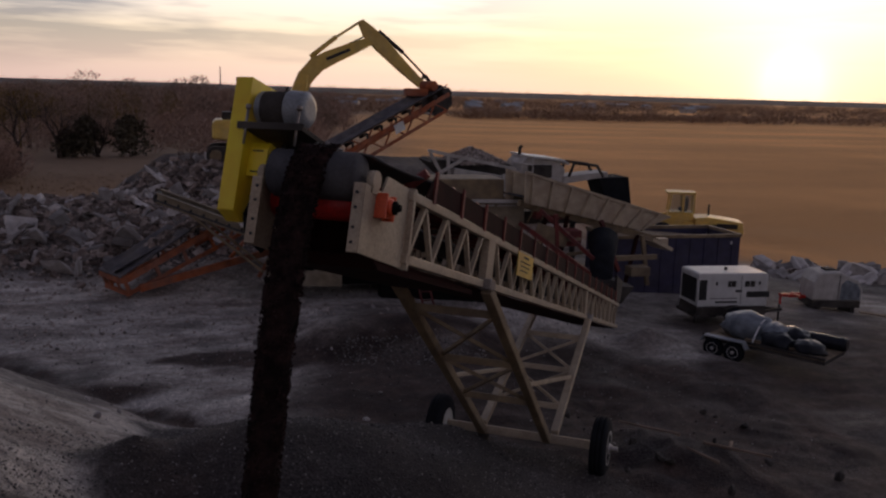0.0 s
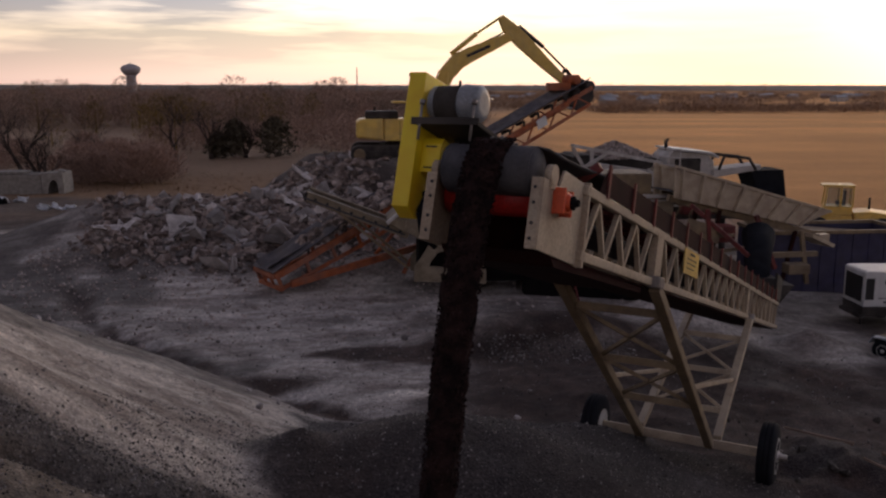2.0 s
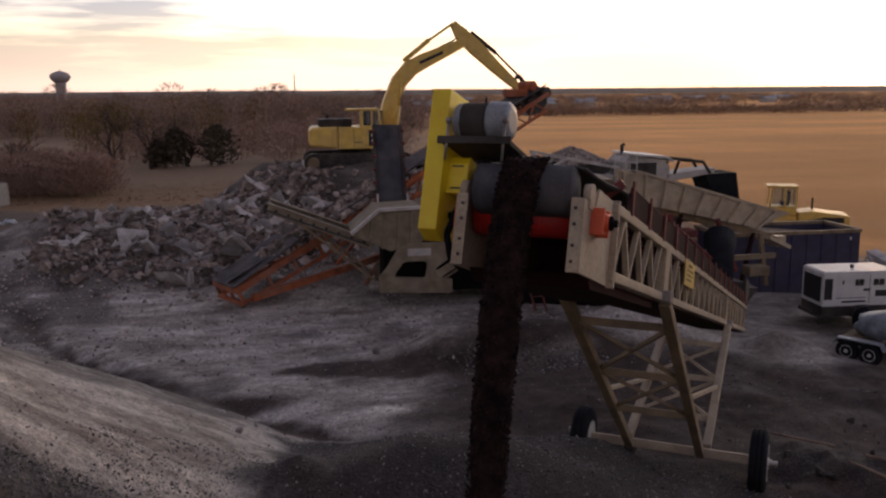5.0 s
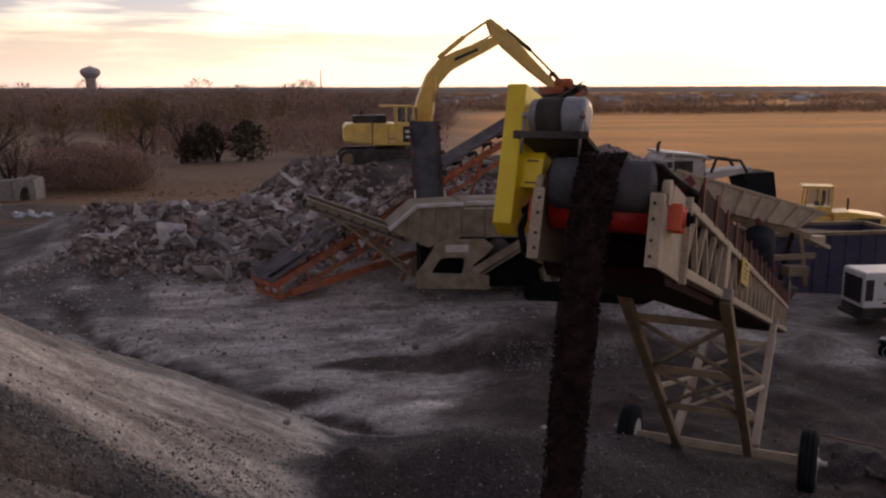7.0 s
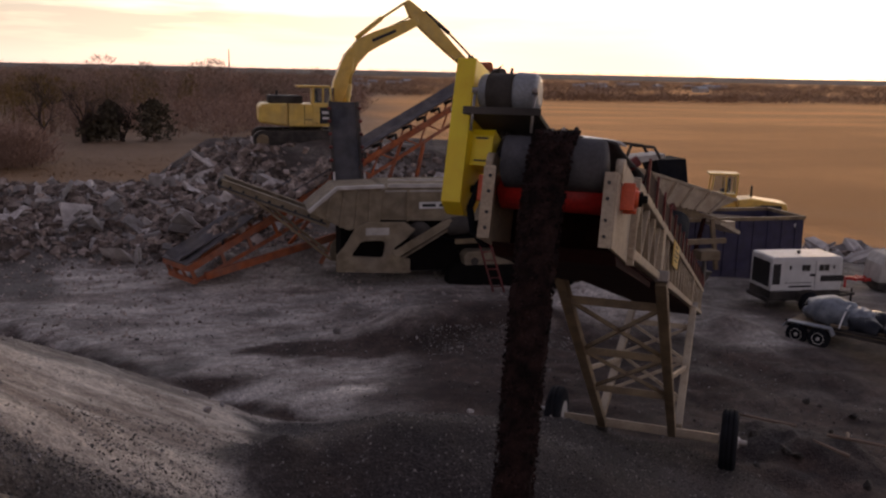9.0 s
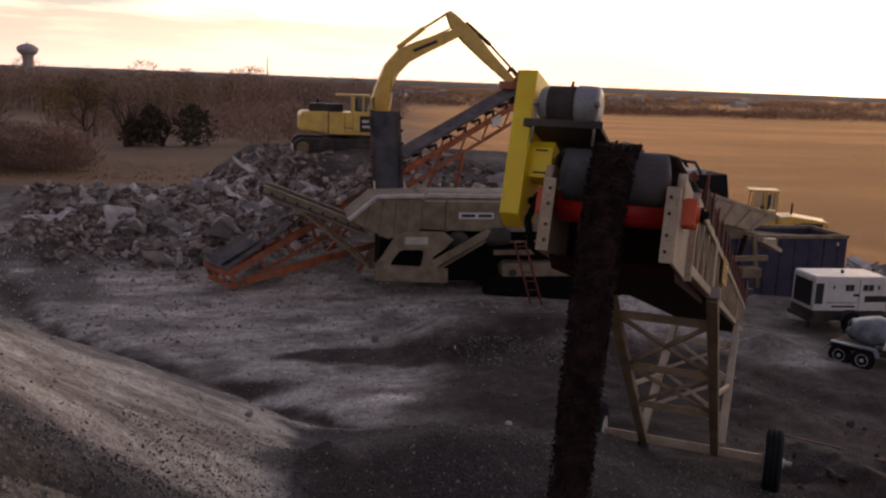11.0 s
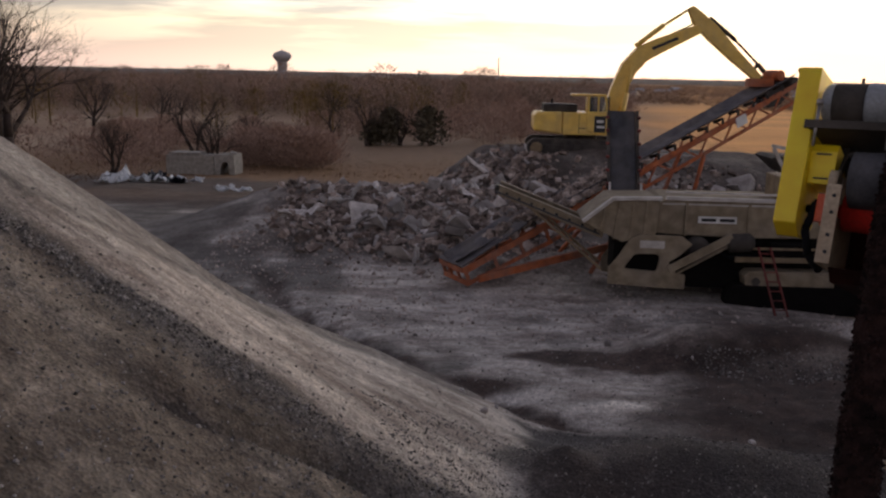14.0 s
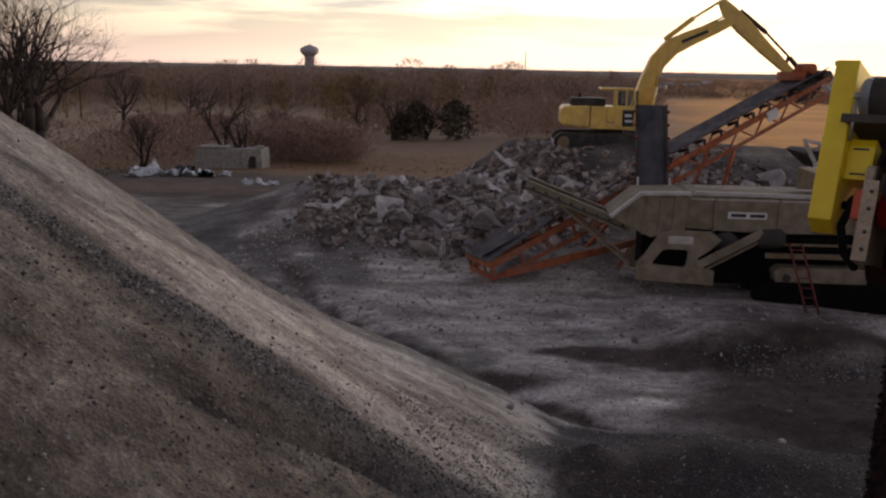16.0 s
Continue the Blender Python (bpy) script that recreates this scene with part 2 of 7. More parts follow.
# ---- building blocks ----
class Soup:
    """Faces gathered for one mesh."""

    def __init__(self):
        self.v, self.f, self.s = [], [], []

    def add(self, verts, faces, smooth=False):
        k = len(self.v)
        self.v += [tuple(p) for p in verts]
        self.f += [tuple(i + k for i in f) for f in faces]
        self.s += [smooth] * len(faces)
        return self

    def box(self, c, size, rot=None):
        h = [s / 2 for s in size]
        pts = [Vector((sx * h[0], sy * h[1], sz * h[2])) for sz in (-1, 1) for sx, sy in ((-1, -1), (1, -1), (1, 1), (-1, 1))]
        if rot is not None:
            pts = [rot @ p for p in pts]
        c = Vector(c)
        return self.add([p + c for p in pts], [(3, 2, 1, 0), (4, 5, 6, 7), (0, 1, 5, 4), (1, 2, 6, 5), (2, 3, 7, 6), (3, 0, 4, 7)])

    def span(self, a, b):
        """A box between two corners."""
        return self.box([(p + q) / 2 for p, q in zip(a, b)], [abs(q - p) for p, q in zip(a, b)])

    def beam(self, p, q, w, h=None, up=(0, 0, 1)):
        p, q, h = Vector(p), Vector(q), h or w
        d = (q - p).normalized()
        s = d.cross(Vector(up))
        s = s.normalized() if s.length > 1e-4 else Vector((1, 0, 0))
        t = s.cross(d)
        pts = [e + s * (a * w / 2) + t * (b * h / 2) for e in (p, q) for a, b in ((-1, -1), (1, -1), (1, 1), (-1, 1))]
        return self.add(pts, [(3, 2, 1, 0), (4, 5, 6, 7), (0, 1, 5, 4), (1, 2, 6, 5), (2, 3, 7, 6), (3, 0, 4, 7)])

    def turned(self, p, q, rings, n=20, smooth=True):
        """Rings of (share of the way from p to q, radius) round the axis, closed at both ends."""
        p, q = Vector(p), Vector(q)
        d = (q - p).normalized()
        s = d.orthogonal().normalized()
        t = d.cross(s)
        pts, faces = [], []
        for w, r in rings:
            c = p.lerp(q, w)
            pts += [c + (s * math.cos(2 * math.pi * i / n) + t * math.sin(2 * math.pi * i / n)) * r for i in range(n)]
        for k in range(len(rings) - 1):
            for i in range(n):
                j = (i + 1) % n
                faces.append((k * n + i, k * n + j, (k + 1) * n + j, (k + 1) * n + i))
        self.add(pts, faces, smooth)
        k = len(self.v) - len(pts)
        self.f += [tuple(k + i for i in reversed(range(n))), tuple(k + (len(rings) - 1) * n + i for i in range(n))]
        self.s += [False, False]
        return self

    def rod(self, p, q, r, n=12, r2=None):
        return self.turned(p, q, [(0, r), (1, r if r2 is None else r2)], n)

    def prism(self, outline, y0, y1):
        """An outline of (x, z) drawn out from y0 to y1."""
        n = len(outline)
        pts = [(x, y0, z) for x, z in outline] + [(x, y1, z) for x, z in outline]
        faces = [tuple(range(n)), tuple(reversed(range(n, 2 * n)))] + [(i, i + n, (i + 1) % n + n, (i + 1) % n) for i in range(n)]
        return self.add(pts, faces)

    def pipe(self, pts, r, n=8):
        for a, b in zip(pts, pts[1:]):
            self.rod(a, b, r, n)
        return self

    def stone(self, c, r, rng, flat=0.7):
        """An uneven stone of 20 faces."""
        g = (1 + 5 ** 0.5) / 2
        base = [(-1, g, 0), (1, g, 0), (-1, -g, 0), (1, -g, 0), (0, -1, g), (0, 1, g), (0, -1, -g), (0, 1, -g), (g, 0, -1), (g, 0, 1), (-g, 0, -1), (-g, 0, 1)]
        fs = [(0, 11, 5), (0, 5, 1), (0, 1, 7), (0, 7, 10), (0, 10, 11), (1, 5, 9), (5, 11, 4), (11, 10, 2), (10, 7, 6), (7, 1, 8),
              (3, 9, 4), (3, 4, 2), (3, 2, 6), (3, 6, 8), (3, 8, 9), (4, 9, 5), (2, 4, 11), (6, 2, 10), (8, 6, 7), (9, 8, 1)]
        turn = Euler([rng.uniform(0, 6.3) for _ in range(3)]).to_matrix()
        sc = Vector((rng.uniform(0.8, 1.3), rng.uniform(0.7, 1.0), flat * rng.uniform(0.7, 1.2))) * (r / 1.9)
        pts = []
        for b in base:
            k = rng.uniform(0.75, 1.2)
            pts.append(turn @ Vector((b[0] * sc.x * k, b[1] * sc.y * k, b[2] * sc.z * k)) + Vector(c))
        return self.add(pts, fs)

    def grit(self, c, r, rng):
        """A stone of eight faces."""
        a = [rng.uniform(0.5, 1.3) * r for _ in range(6)]
        t = Euler([rng.uniform(0, 6.3) for _ in range(3)]).to_matrix()
        c = Vector(c)
        pts = [c + t @ Vector(p) for p in ((a[0], 0, 0), (0, a[1], 0), (-a[2], 0, 0), (0, -a[3], 0), (0, 0, a[4] * 0.8), (0, 0, -a[5] * 0.8))]
        return self.add(pts, [(0, 1, 4), (1, 2, 4), (2, 3, 4), (3, 0, 4), (1, 0, 5), (2, 1, 5), (3, 2, 5), (0, 3, 5)])

    def mesh(self, name, mat):
        me = bpy.data.meshes.new(name)
        me.from_pydata(self.v, [], self.f)
        me.polygons.foreach_set("use_smooth", self.s)
        me.materials.append(mat)
        me.update()
        return me


def part(name, soup, mat, parent=None, label="", bevel=0.0):
    ob = new(name, soup.mesh(name, mat))
    if parent:
        ob.parent = parent
    if bevel:
        b = ob.modifiers.new("edge", "BEVEL")
        b.width, b.segments, b.limit_method, b.angle_limit = bevel, 2, "ANGLE", radians(40)
    return tagged(ob, label)


def share(name, me, parent, m=None):
    """One more piece on a mesh that is already there."""
    ob = new(name, me)
    ob.parent = parent
    if m is not None:
        ob.matrix_basis = m
    return ob


def thing(name, m, label, category, group="", kind=""):
    ob = new(name)
    ob.matrix_basis = m
    return tagged(ob, label, category, group, kind)


# ---- ground ----
def lattice(x, y, seed):
    """Smooth random heights from 0 to 1 on a unit lattice."""
    xi, yi = np.floor(x).astype(np.int64), np.floor(y).astype(np.int64)
    fx, fy = x - xi, y - yi
    fx, fy = fx * fx * (3 - 2 * fx), fy * fy * (3 - 2 * fy)

    def h(a, b):
        v = np.sin(a * 127.1 + b * 311.7 + seed * 74.7) * 43758.5453
        return v - np.floor(v)

    return (h(xi, yi) * (1 - fx) + h(xi + 1, yi) * fx) * (1 - fy) + (h(xi, yi + 1) * (1 - fx) + h(xi + 1, yi + 1) * fx) * fy


def rough(x, y, scale, octaves, seed):
    out, amp, tot = 0, 1.0, 0.0
    for k in range(octaves):
        out, tot = out + amp * (lattice(x / scale * 2 ** k + 17.3 * k, y / scale * 2 ** k - 9.1 * k, seed + k) - 0.5), tot + amp
        amp *= 0.5
    return out / tot


def ease(v):
    v = np.clip(v, 0, 1)
    return v * v * (3 - 2 * v)


def along(x, y, a, b):
    """The distance from the stretch a-b."""
    dx, dy = b[0] - a[0], b[1] - a[1]
    t = np.clip(((x - a[0]) * dx + (y - a[1]) * dy) / (dx * dx + dy * dy), 0, 1)
    return np.hypot(x - a[0] - t * dx, y - a[1] - t * dy)


def smax(a, b, k=0.25):
    return 0.5 * (a + b + np.sqrt((a - b) ** 2 + k * k))


APEX = (-13.56, 7.63, 10.2, 0.666)


def big_pile(x, y):
    d = np.hypot(x - APEX[0], y - APEX[1])
    az = np.degrees(np.arctan2(y - APEX[1], x - APEX[0]))
    rills = 0.07 * (lattice(az / 2.3 + 50, d * 0.10 + 7, 3) - 0.5) + 0.015 * (lattice(az / 0.7 + 50, d * 0.25, 5) - 0.5)
    line = -3.0 + 2.9 * (d - 10.1) - 0.9 * np.clip(d - 11.0, 0, 9) + 1.2 * (lattice(d * 1.7, d * 0, 9) - 0.5)
    gully = 0.20 * np.exp(-((az - line) / 0.75) ** 2) * np.clip((d - 9.4) / 1.0, 0, 1)
    hollow = 0.45 * np.exp(-((d - 10.8) / 2.7) ** 2) * ease((az - 9) / 10)
    return APEX[2] - APEX[3] * d - gully - hollow + rills * np.clip(d / 8, 0.3, 1) * 1.1


BANK = [(-8.2, 27.0), (-6.6, 23.4), (-4.8, 21.1), (-2.6, 18.2), (-1.0, 17.2), (-0.2, 15.9), (0.8, 15.5)]


def foot_bank(x, y):
    """The distance from the washed-out line along the foot of the big pile."""
    return np.minimum.reduce([along(x, y, a, b) for a, b in zip(BANK, BANK[1:])])


def height(x, y):
    x, y = np.asarray(x, float), np.asarray(y, float)
    z = -0.075 * np.clip(x - 6, 0, 30) * ease((y - 4) / 12) - 1.2 * ease((y - 42) / 25) * ease((30 - x) / 20)
    z = z - 0.6 * ease((y - 34) / 14) * ease((x - 14) / 10)
    z = z + 0.22 * rough(x, y, 4.5, 4, 11) * ease((140 - y) / 80) + 0.5 * rough(x, y, 60, 3, 21) * ease((y - 60) / 60)
    z = z + 27 * ease((y - 1500) / 2700)
    z = smax(z, big_pile(x, y), 0.35)
    z = z + 0.34 * rough(x, y, 1.1, 4, 121) * ease((x - 2.5) / 2) * ease((y - 9) / 2) * ease((22 - y) / 4)
    hump = 1.95 * np.exp(-(((x - 1.3) / 3.9) ** 2 + ((y - 10.4) / 2.9) ** 2)) * (1 + 0.30 * rough(x, y, 2.2, 4, 31))
    z = smax(z, hump - 0.12 - 3.0 * ease((np.hypot((x - 1.3) / 3.9, (y - 10.4) / 2.9) - 1.5) / 1.0), 0.2)
    z = smax(z, 1.95 - 0.60 * np.hypot(x + 0.1, y - 10.2) + 0.10 * rough(x, y, 0.7, 3, 33), 0.12)
    z = smax(z, 3.15 - 0.62 * np.hypot(x - 0.9, y - 4.9) + 0.12 * rough(x, y, 0.8, 2, 41), 0.2)
    z = z + 0.6 * np.exp(-(along(x, y, (3.6, 20.3), (8.2, 20.6)) / 0.95) ** 2) * (1 + 0.8 * rough(x, y, 2, 3, 51))
    z = z + 0.55 * np.exp(-(along(x, y, (-0.6, 28.4), (2.2, 29.4)) / 0.9) ** 2) * (1 + rough(x, y, 1.0, 3, 64))
    z = z + 0.36 * np.exp(-(np.hypot(x - 4.6, y - 13.0) / 1.0) ** 2)
    z = z - 0.20 * np.exp(-(foot_bank(x, y) / 0.35) ** 2) * (0.8 + 1.2 * rough(x, y, 1.5, 3, 57))
    z = smax(z, 0.98 - 0.52 * np.hypot(x - 9.2, y - 21.8) + 0.1 * rough(x, y, 1.2, 3, 58), 0.12)
    z = smax(z, 0.0 - 0.4 * np.hypot(x - 12.6, y - 20.6) + 0.15 * rough(x, y, 1.2, 3, 59), 0.15)
    z = z + 0.45 * np.exp(-(((x - 8.9) / 1.5) ** 2 + ((y - 12.4) / 1.2) ** 2)) * (1 + 2.2 * rough(x, y, 1.0, 4, 63))
    top = 3.15 * ease(1 - (along(x, y, (2.0, 42.0), (14, 44)) - 2.6) / 6.5)
    low = 1.7 * ease(1 - (along(x, y, (-8.6, 36.3), (0.5, 36.0)) - 0.5) / 7.0)
    mound = np.maximum(top, low)
    z = z + mound * (1 + 0.35 * rough(x, y, 2.6, 4, 61))
    ruts = 0.045 * np.sin((y - 0.35 * x) * 1.7 + 3 * rough(x, y, 5, 2, 71)) * np.exp(-(((x - 0.5) / 6) ** 2 + ((y - 19) / 4.5) ** 2))
    return z + ruts + 0.10 * rough(x, y, 0.8, 3, 81) * ease((40 - y) / 20)


def at(x, y):
    return float(height(x, y))


def steps(stops):
    out = []
    for a, b, s in stops:
        out += list(np.arange(a, b - 1e-6, s))
    return np.array(out + [stops[-1][1]])


gx = steps([(-3600, -400, 200), (-400, -100, 20), (-100, -40, 4), (-40, -14, 0.6), (-14, 14, 0.13), (14, 40, 0.6), (40, 100, 4), (100, 400, 20), (400, 3600, 200)])
gy = steps([(-400, -40, 40), (-40, -4, 3), (-4, 2, 0.5), (2, 24, 0.13), (24, 50, 0.4), (50, 90, 2), (90, 300, 10), (300, 700, 40), (700, 4300, 200)])
GX, GY = np.meshgrid(gx, gy)
GZ = height(GX, GY)
nx, ny = len(gx), len(gy)
idx = np.arange(nx * ny).reshape(ny, nx)
quads = np.stack([idx[:-1, :-1], idx[:-1, 1:], idx[1:, 1:], idx[1:, :-1]], -1).reshape(-1, 4)
gm = bpy.data.meshes.new("ground")
gm.from_pydata(np.stack([GX, GY, GZ], -1).reshape(-1, 3).tolist(), [], quads.tolist())
gm.polygons.foreach_set("use_smooth", [True] * len(gm.polygons))


def zone(name, values):
    a = gm.attributes.new(name, "FLOAT", "POINT")
    a.data.foreach_set("value", np.clip(values, 0, 1).ravel().astype(np.float32))


az = np.degrees(np.arctan2(GY - APEX[1], GX - APEX[0]))
dist = np.hypot(GX - APEX[0], GY - APEX[1])
onpile = ease((big_pile(GX, GY) + 0.25 - (-0.05)) / 0.8) * (GX < 3)
wob = 5 * rough(GX, GY, 2.5, 3, 91)
wob2 = 3 * rough(GX, GY, 0.9, 3, 92)
flow = rough(az * 0.55, dist * 0.16, 1.0, 4, 93)
flow2 = rough(az * 1.6, dist * 0.35, 1.0, 3, 94)
hi = np.clip(11 + 5.8 * (dist - 7.2), 11, 34) + 2.0 * wob2 + 5 * flow
lo = 4.6 + 0.8 * wob + 0.5 * wob2 + 5 * flow
pale = ease((az - lo) / 1.0) * ease((hi - az) / 3.5) * onpile * (0.30 + 0.70 * ease((dist - 7.0) / 2.0)) * (0.9 + 0.5 * flow2)
cool = ease((az - hi + 2) / 4) * onpile
band = ease((az - 1.2 + 0.5 * wob + wob2) / 1.5) * ease((lo + 0.5 - az) / 0.9) * onpile
brown = ease((2.2 - az + 0.5 * wob + wob2) / 2.5) * onpile
line = -3.0 + 2.9 * (dist - 10.1) - 0.9 * np.clip(dist - 11.0, 0, 9) + 1.2 * (lattice(dist * 1.7, dist * 0, 9) - 0.5)
rill = np.exp(-((az - line + 0.15) / 0.6) ** 2) * onpile * ease((dist - 9.3) / 0.8) + 0.75 * ease(flow * 5.0 - 0.35) * onpile * (az < 5) + 0.15 * ease(flow2 * 5 - 0.8) * onpile * (az < 5)
hump_q = np.hypot((GX - 1.3) / 3.9, (GY - 10.4) / 2.9)
over = ease((1.66 - hump_q + 0.10 * wob2) / 0.10) * ease((1.95 * np.exp(-hump_q ** 2) - 0.12 - big_pile(GX, GY) + 0.22 + 0.25 * wob2) / 0.3)
crest = ease((1.7 - np.hypot(GX + 0.1, GY - 10.2) + 0.3 * wob2) / 0.9)
dark = over * (0.85 + 0.9 * rough(GX, GY, 1.2, 4, 112)) * (1 - 0.55 * crest) + 0.7 * ease(1 - np.hypot(GX - 0.9, GY - 4.9) / 4.2) * (1 - 0.6 * brown) * (1 - 0.85 * pale)
dark = np.maximum(dark, np.maximum(0.34 * band * (0.8 + flow2), 0.8 * rill))
dark = np.maximum(dark, 0.9 * ease((1.5 - np.hypot((GX - 8.9) / 1.6, (GY - 12.4) / 1.3)) * 2 + 0.8 * wob2 - 0.5) * ease(0.5 + 3.0 * rough(GX, GY, 0.9, 3, 113)))
pale, brown, cool = pale * (1 - over), brown * (1 - over), cool * (1 - over)
soil = ease(1.8 * (1 - np.hypot((GX - 1.3 + wob2 * 0.4) / 2.2, (GY - 19.5 + wob2 * 0.4) / 1.05)) + 0.25 * wob2) + ease(1.3 - foot_bank(GX, GY) / 0.32 + wob2 * 0.9)
soil = soil + 1.0 * ease((GX + 0.6 - 0.35 * (GY - 12) + wob * 0.4) / 2.5) * ease((27 - GY + wob2) / 6) * ease(0.9 + 1.6 * rough(GX, GY, 3.0, 4, 98))
soil = soil + 0.75 * ease((GZ - 0.5) / 0.8) * ease((GY - 30) / 3) * ease(0.75 + 2.2 * rough(GX, GY, 2.5, 3, 106))
soil = soil + 0.95 * ease((-5.5 - GX + wob) / 3) * ease((GY - 40 + wob) / 3) * ease((66 - GY + wob) / 5)
soil = soil + 0.8 * ease(1.4 * (1 - np.hypot((GX + 1.0) / 1.6, (GY - 17.6 + wob2 * 0.3) / 0.6))) + 0.7 * ease(rough(GX - 0.3 * GY, GY * 1.3, 2.6, 4, 96) * 5 - 0.9) * ease((GY - 14) / 2) * ease((30 - GY) / 4)
dusty = ease(rough(GX - 0.5 * GY, GY * 1.2 + 0.4 * GX, 4.2, 5, 97) * 5.0 + 0.45) * ease((GY - 13) / 3) * ease((46 - GY) / 10) * (1 - 0.6 * ease((GX - 6) / 4)) * (1 - 0.8 * ease((GX - 2.5) / 3) * ease((22 - GY) / 3))
fine_ = rough(GX - 0.4 * GY, GY * 1.1 + 0.4 * GX, 1.3, 4, 107)
dusty = np.clip(dusty * (0.45 + 1.5 * ease(0.5 + 3.2 * fine_)) * (0.6 + 0.5 * ease((GY - 15) / 8)), 0, 1)
tyre = np.abs(np.sin((GY - 0.22 * GX + 1.2 * rough(GX, GY, 9, 2, 108)) * 2.1)) ** 10 * ease((GY - 14.5) / 2) * ease((24 - GY) / 3) * ease((GX + 7) / 3)
dusty = np.maximum(dusty, ease(1.3 - along(GX, GY, (3.2, 20.1), (8.4, 20.4)) / 1.1 + 0.2 * wob2))
dusty = np.maximum(dusty, 0.8 * ease(1.5 * (1 - np.hypot((GX + 1.2) / 2.3, (GY - 20.6) / 1.9)) + 0.35 * wob2))
dusty = np.maximum(dusty, ease(1.8 - np.hypot(GX - 9.2, GY - 21.8) / 1.5))
dusty = np.maximum(dusty, 0.75 * ease(2.0 - np.hypot((GX - 12.8) / 1.8, (GY - 21.2) / 1.8) + 0.4 * wob2))
soil = soil * (1 - ease(1.8 - np.hypot(GX - 9.2, GY - 21.8) / 1.5)) * (1 - 0.9 * ease(2.0 - np.hypot((GX - 12.8) / 1.8, (GY - 21.2) / 1.8) + 0.2 * wob2))
dusty = np.maximum(dusty, ease(1.4 * (1 - np.hypot((GX + 4.6) / 1.8, (GY - 25.0) / 1.6))))
patch = ease((-5.0 - GX + wob) / 3) * ease((GY - 36 + wob) / 3) * ease((64 - GY + 1.6 * wob) / 6)
grass = (1 - 0.9 * patch) * ease((GY - 40 - 3 * rough(GX, GY, 8, 3, 99) + 0.25 * np.clip(GX, 0, 30)) / 9) * (1 - ease((GZ - 0.3) / 1.0))
scrub = ease(rough(GX, GY * 2, 45, 4, 103) * 3 + 0.35) * ease((60 - GX + 0.15 * GY) / 60) * ease((GY - 62) / 30) * 0.6 + ease((9 - np.degrees(np.arctan2(GX, GY)) + 4 * rough(GX, GY, 60, 3, 105)) / 3) * ease((GY - 138) / 25) + 0.85 * ease((GY - 270) / 120) + 0.6 * ease(1 - np.abs(GY - 52 + 0.3 * np.clip(GX, 0, 30)) / 9) * ease(0.6 + 2 * rough(GX, GY, 6, 3, 104))
# field turns greyer with bearing away from the sun, leaving the glow sunward
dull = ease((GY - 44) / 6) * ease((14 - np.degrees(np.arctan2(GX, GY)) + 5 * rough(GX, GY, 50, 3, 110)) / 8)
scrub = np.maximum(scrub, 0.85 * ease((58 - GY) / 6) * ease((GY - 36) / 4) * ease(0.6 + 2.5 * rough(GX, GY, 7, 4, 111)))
zone("dull", dull), zone("sunward_glow", grass * (1 - 0.85 * dull))
zone("dark", dark), zone("dusty", dusty), zone("grass", grass), zone("scrub", scrub), zone("pale", pale), zone("soil", np.clip(soil, 0, 1) * (0.95 + 0.9 * fine_) + 0.25 * tyre + 0.5 * ease(4 * rough(GX, GY, 1.1, 4, 109) - 0.7) * ease((GY - 13.5) / 2) * ease((34 - GY) / 4)), zone("brown", brown), zone("cool", cool), zone("on_pile", onpile * (1 - over)), zone("lime", ease(1.25 - np.hypot((GX - 1.72) / 0.62, (GY - 16.66) / 0.38) + 0.35 * wob2)), zone("flow", 0.5 + 1.0 * flow + 0.25 * flow2 + 0.12 * wob2 + 0.05 * wob)
zone("near_grass", grass * ease((90 - GY + 12 * rough(GX, GY, 10, 3, 114)) / 14) * ease((25 - GX) / 10))


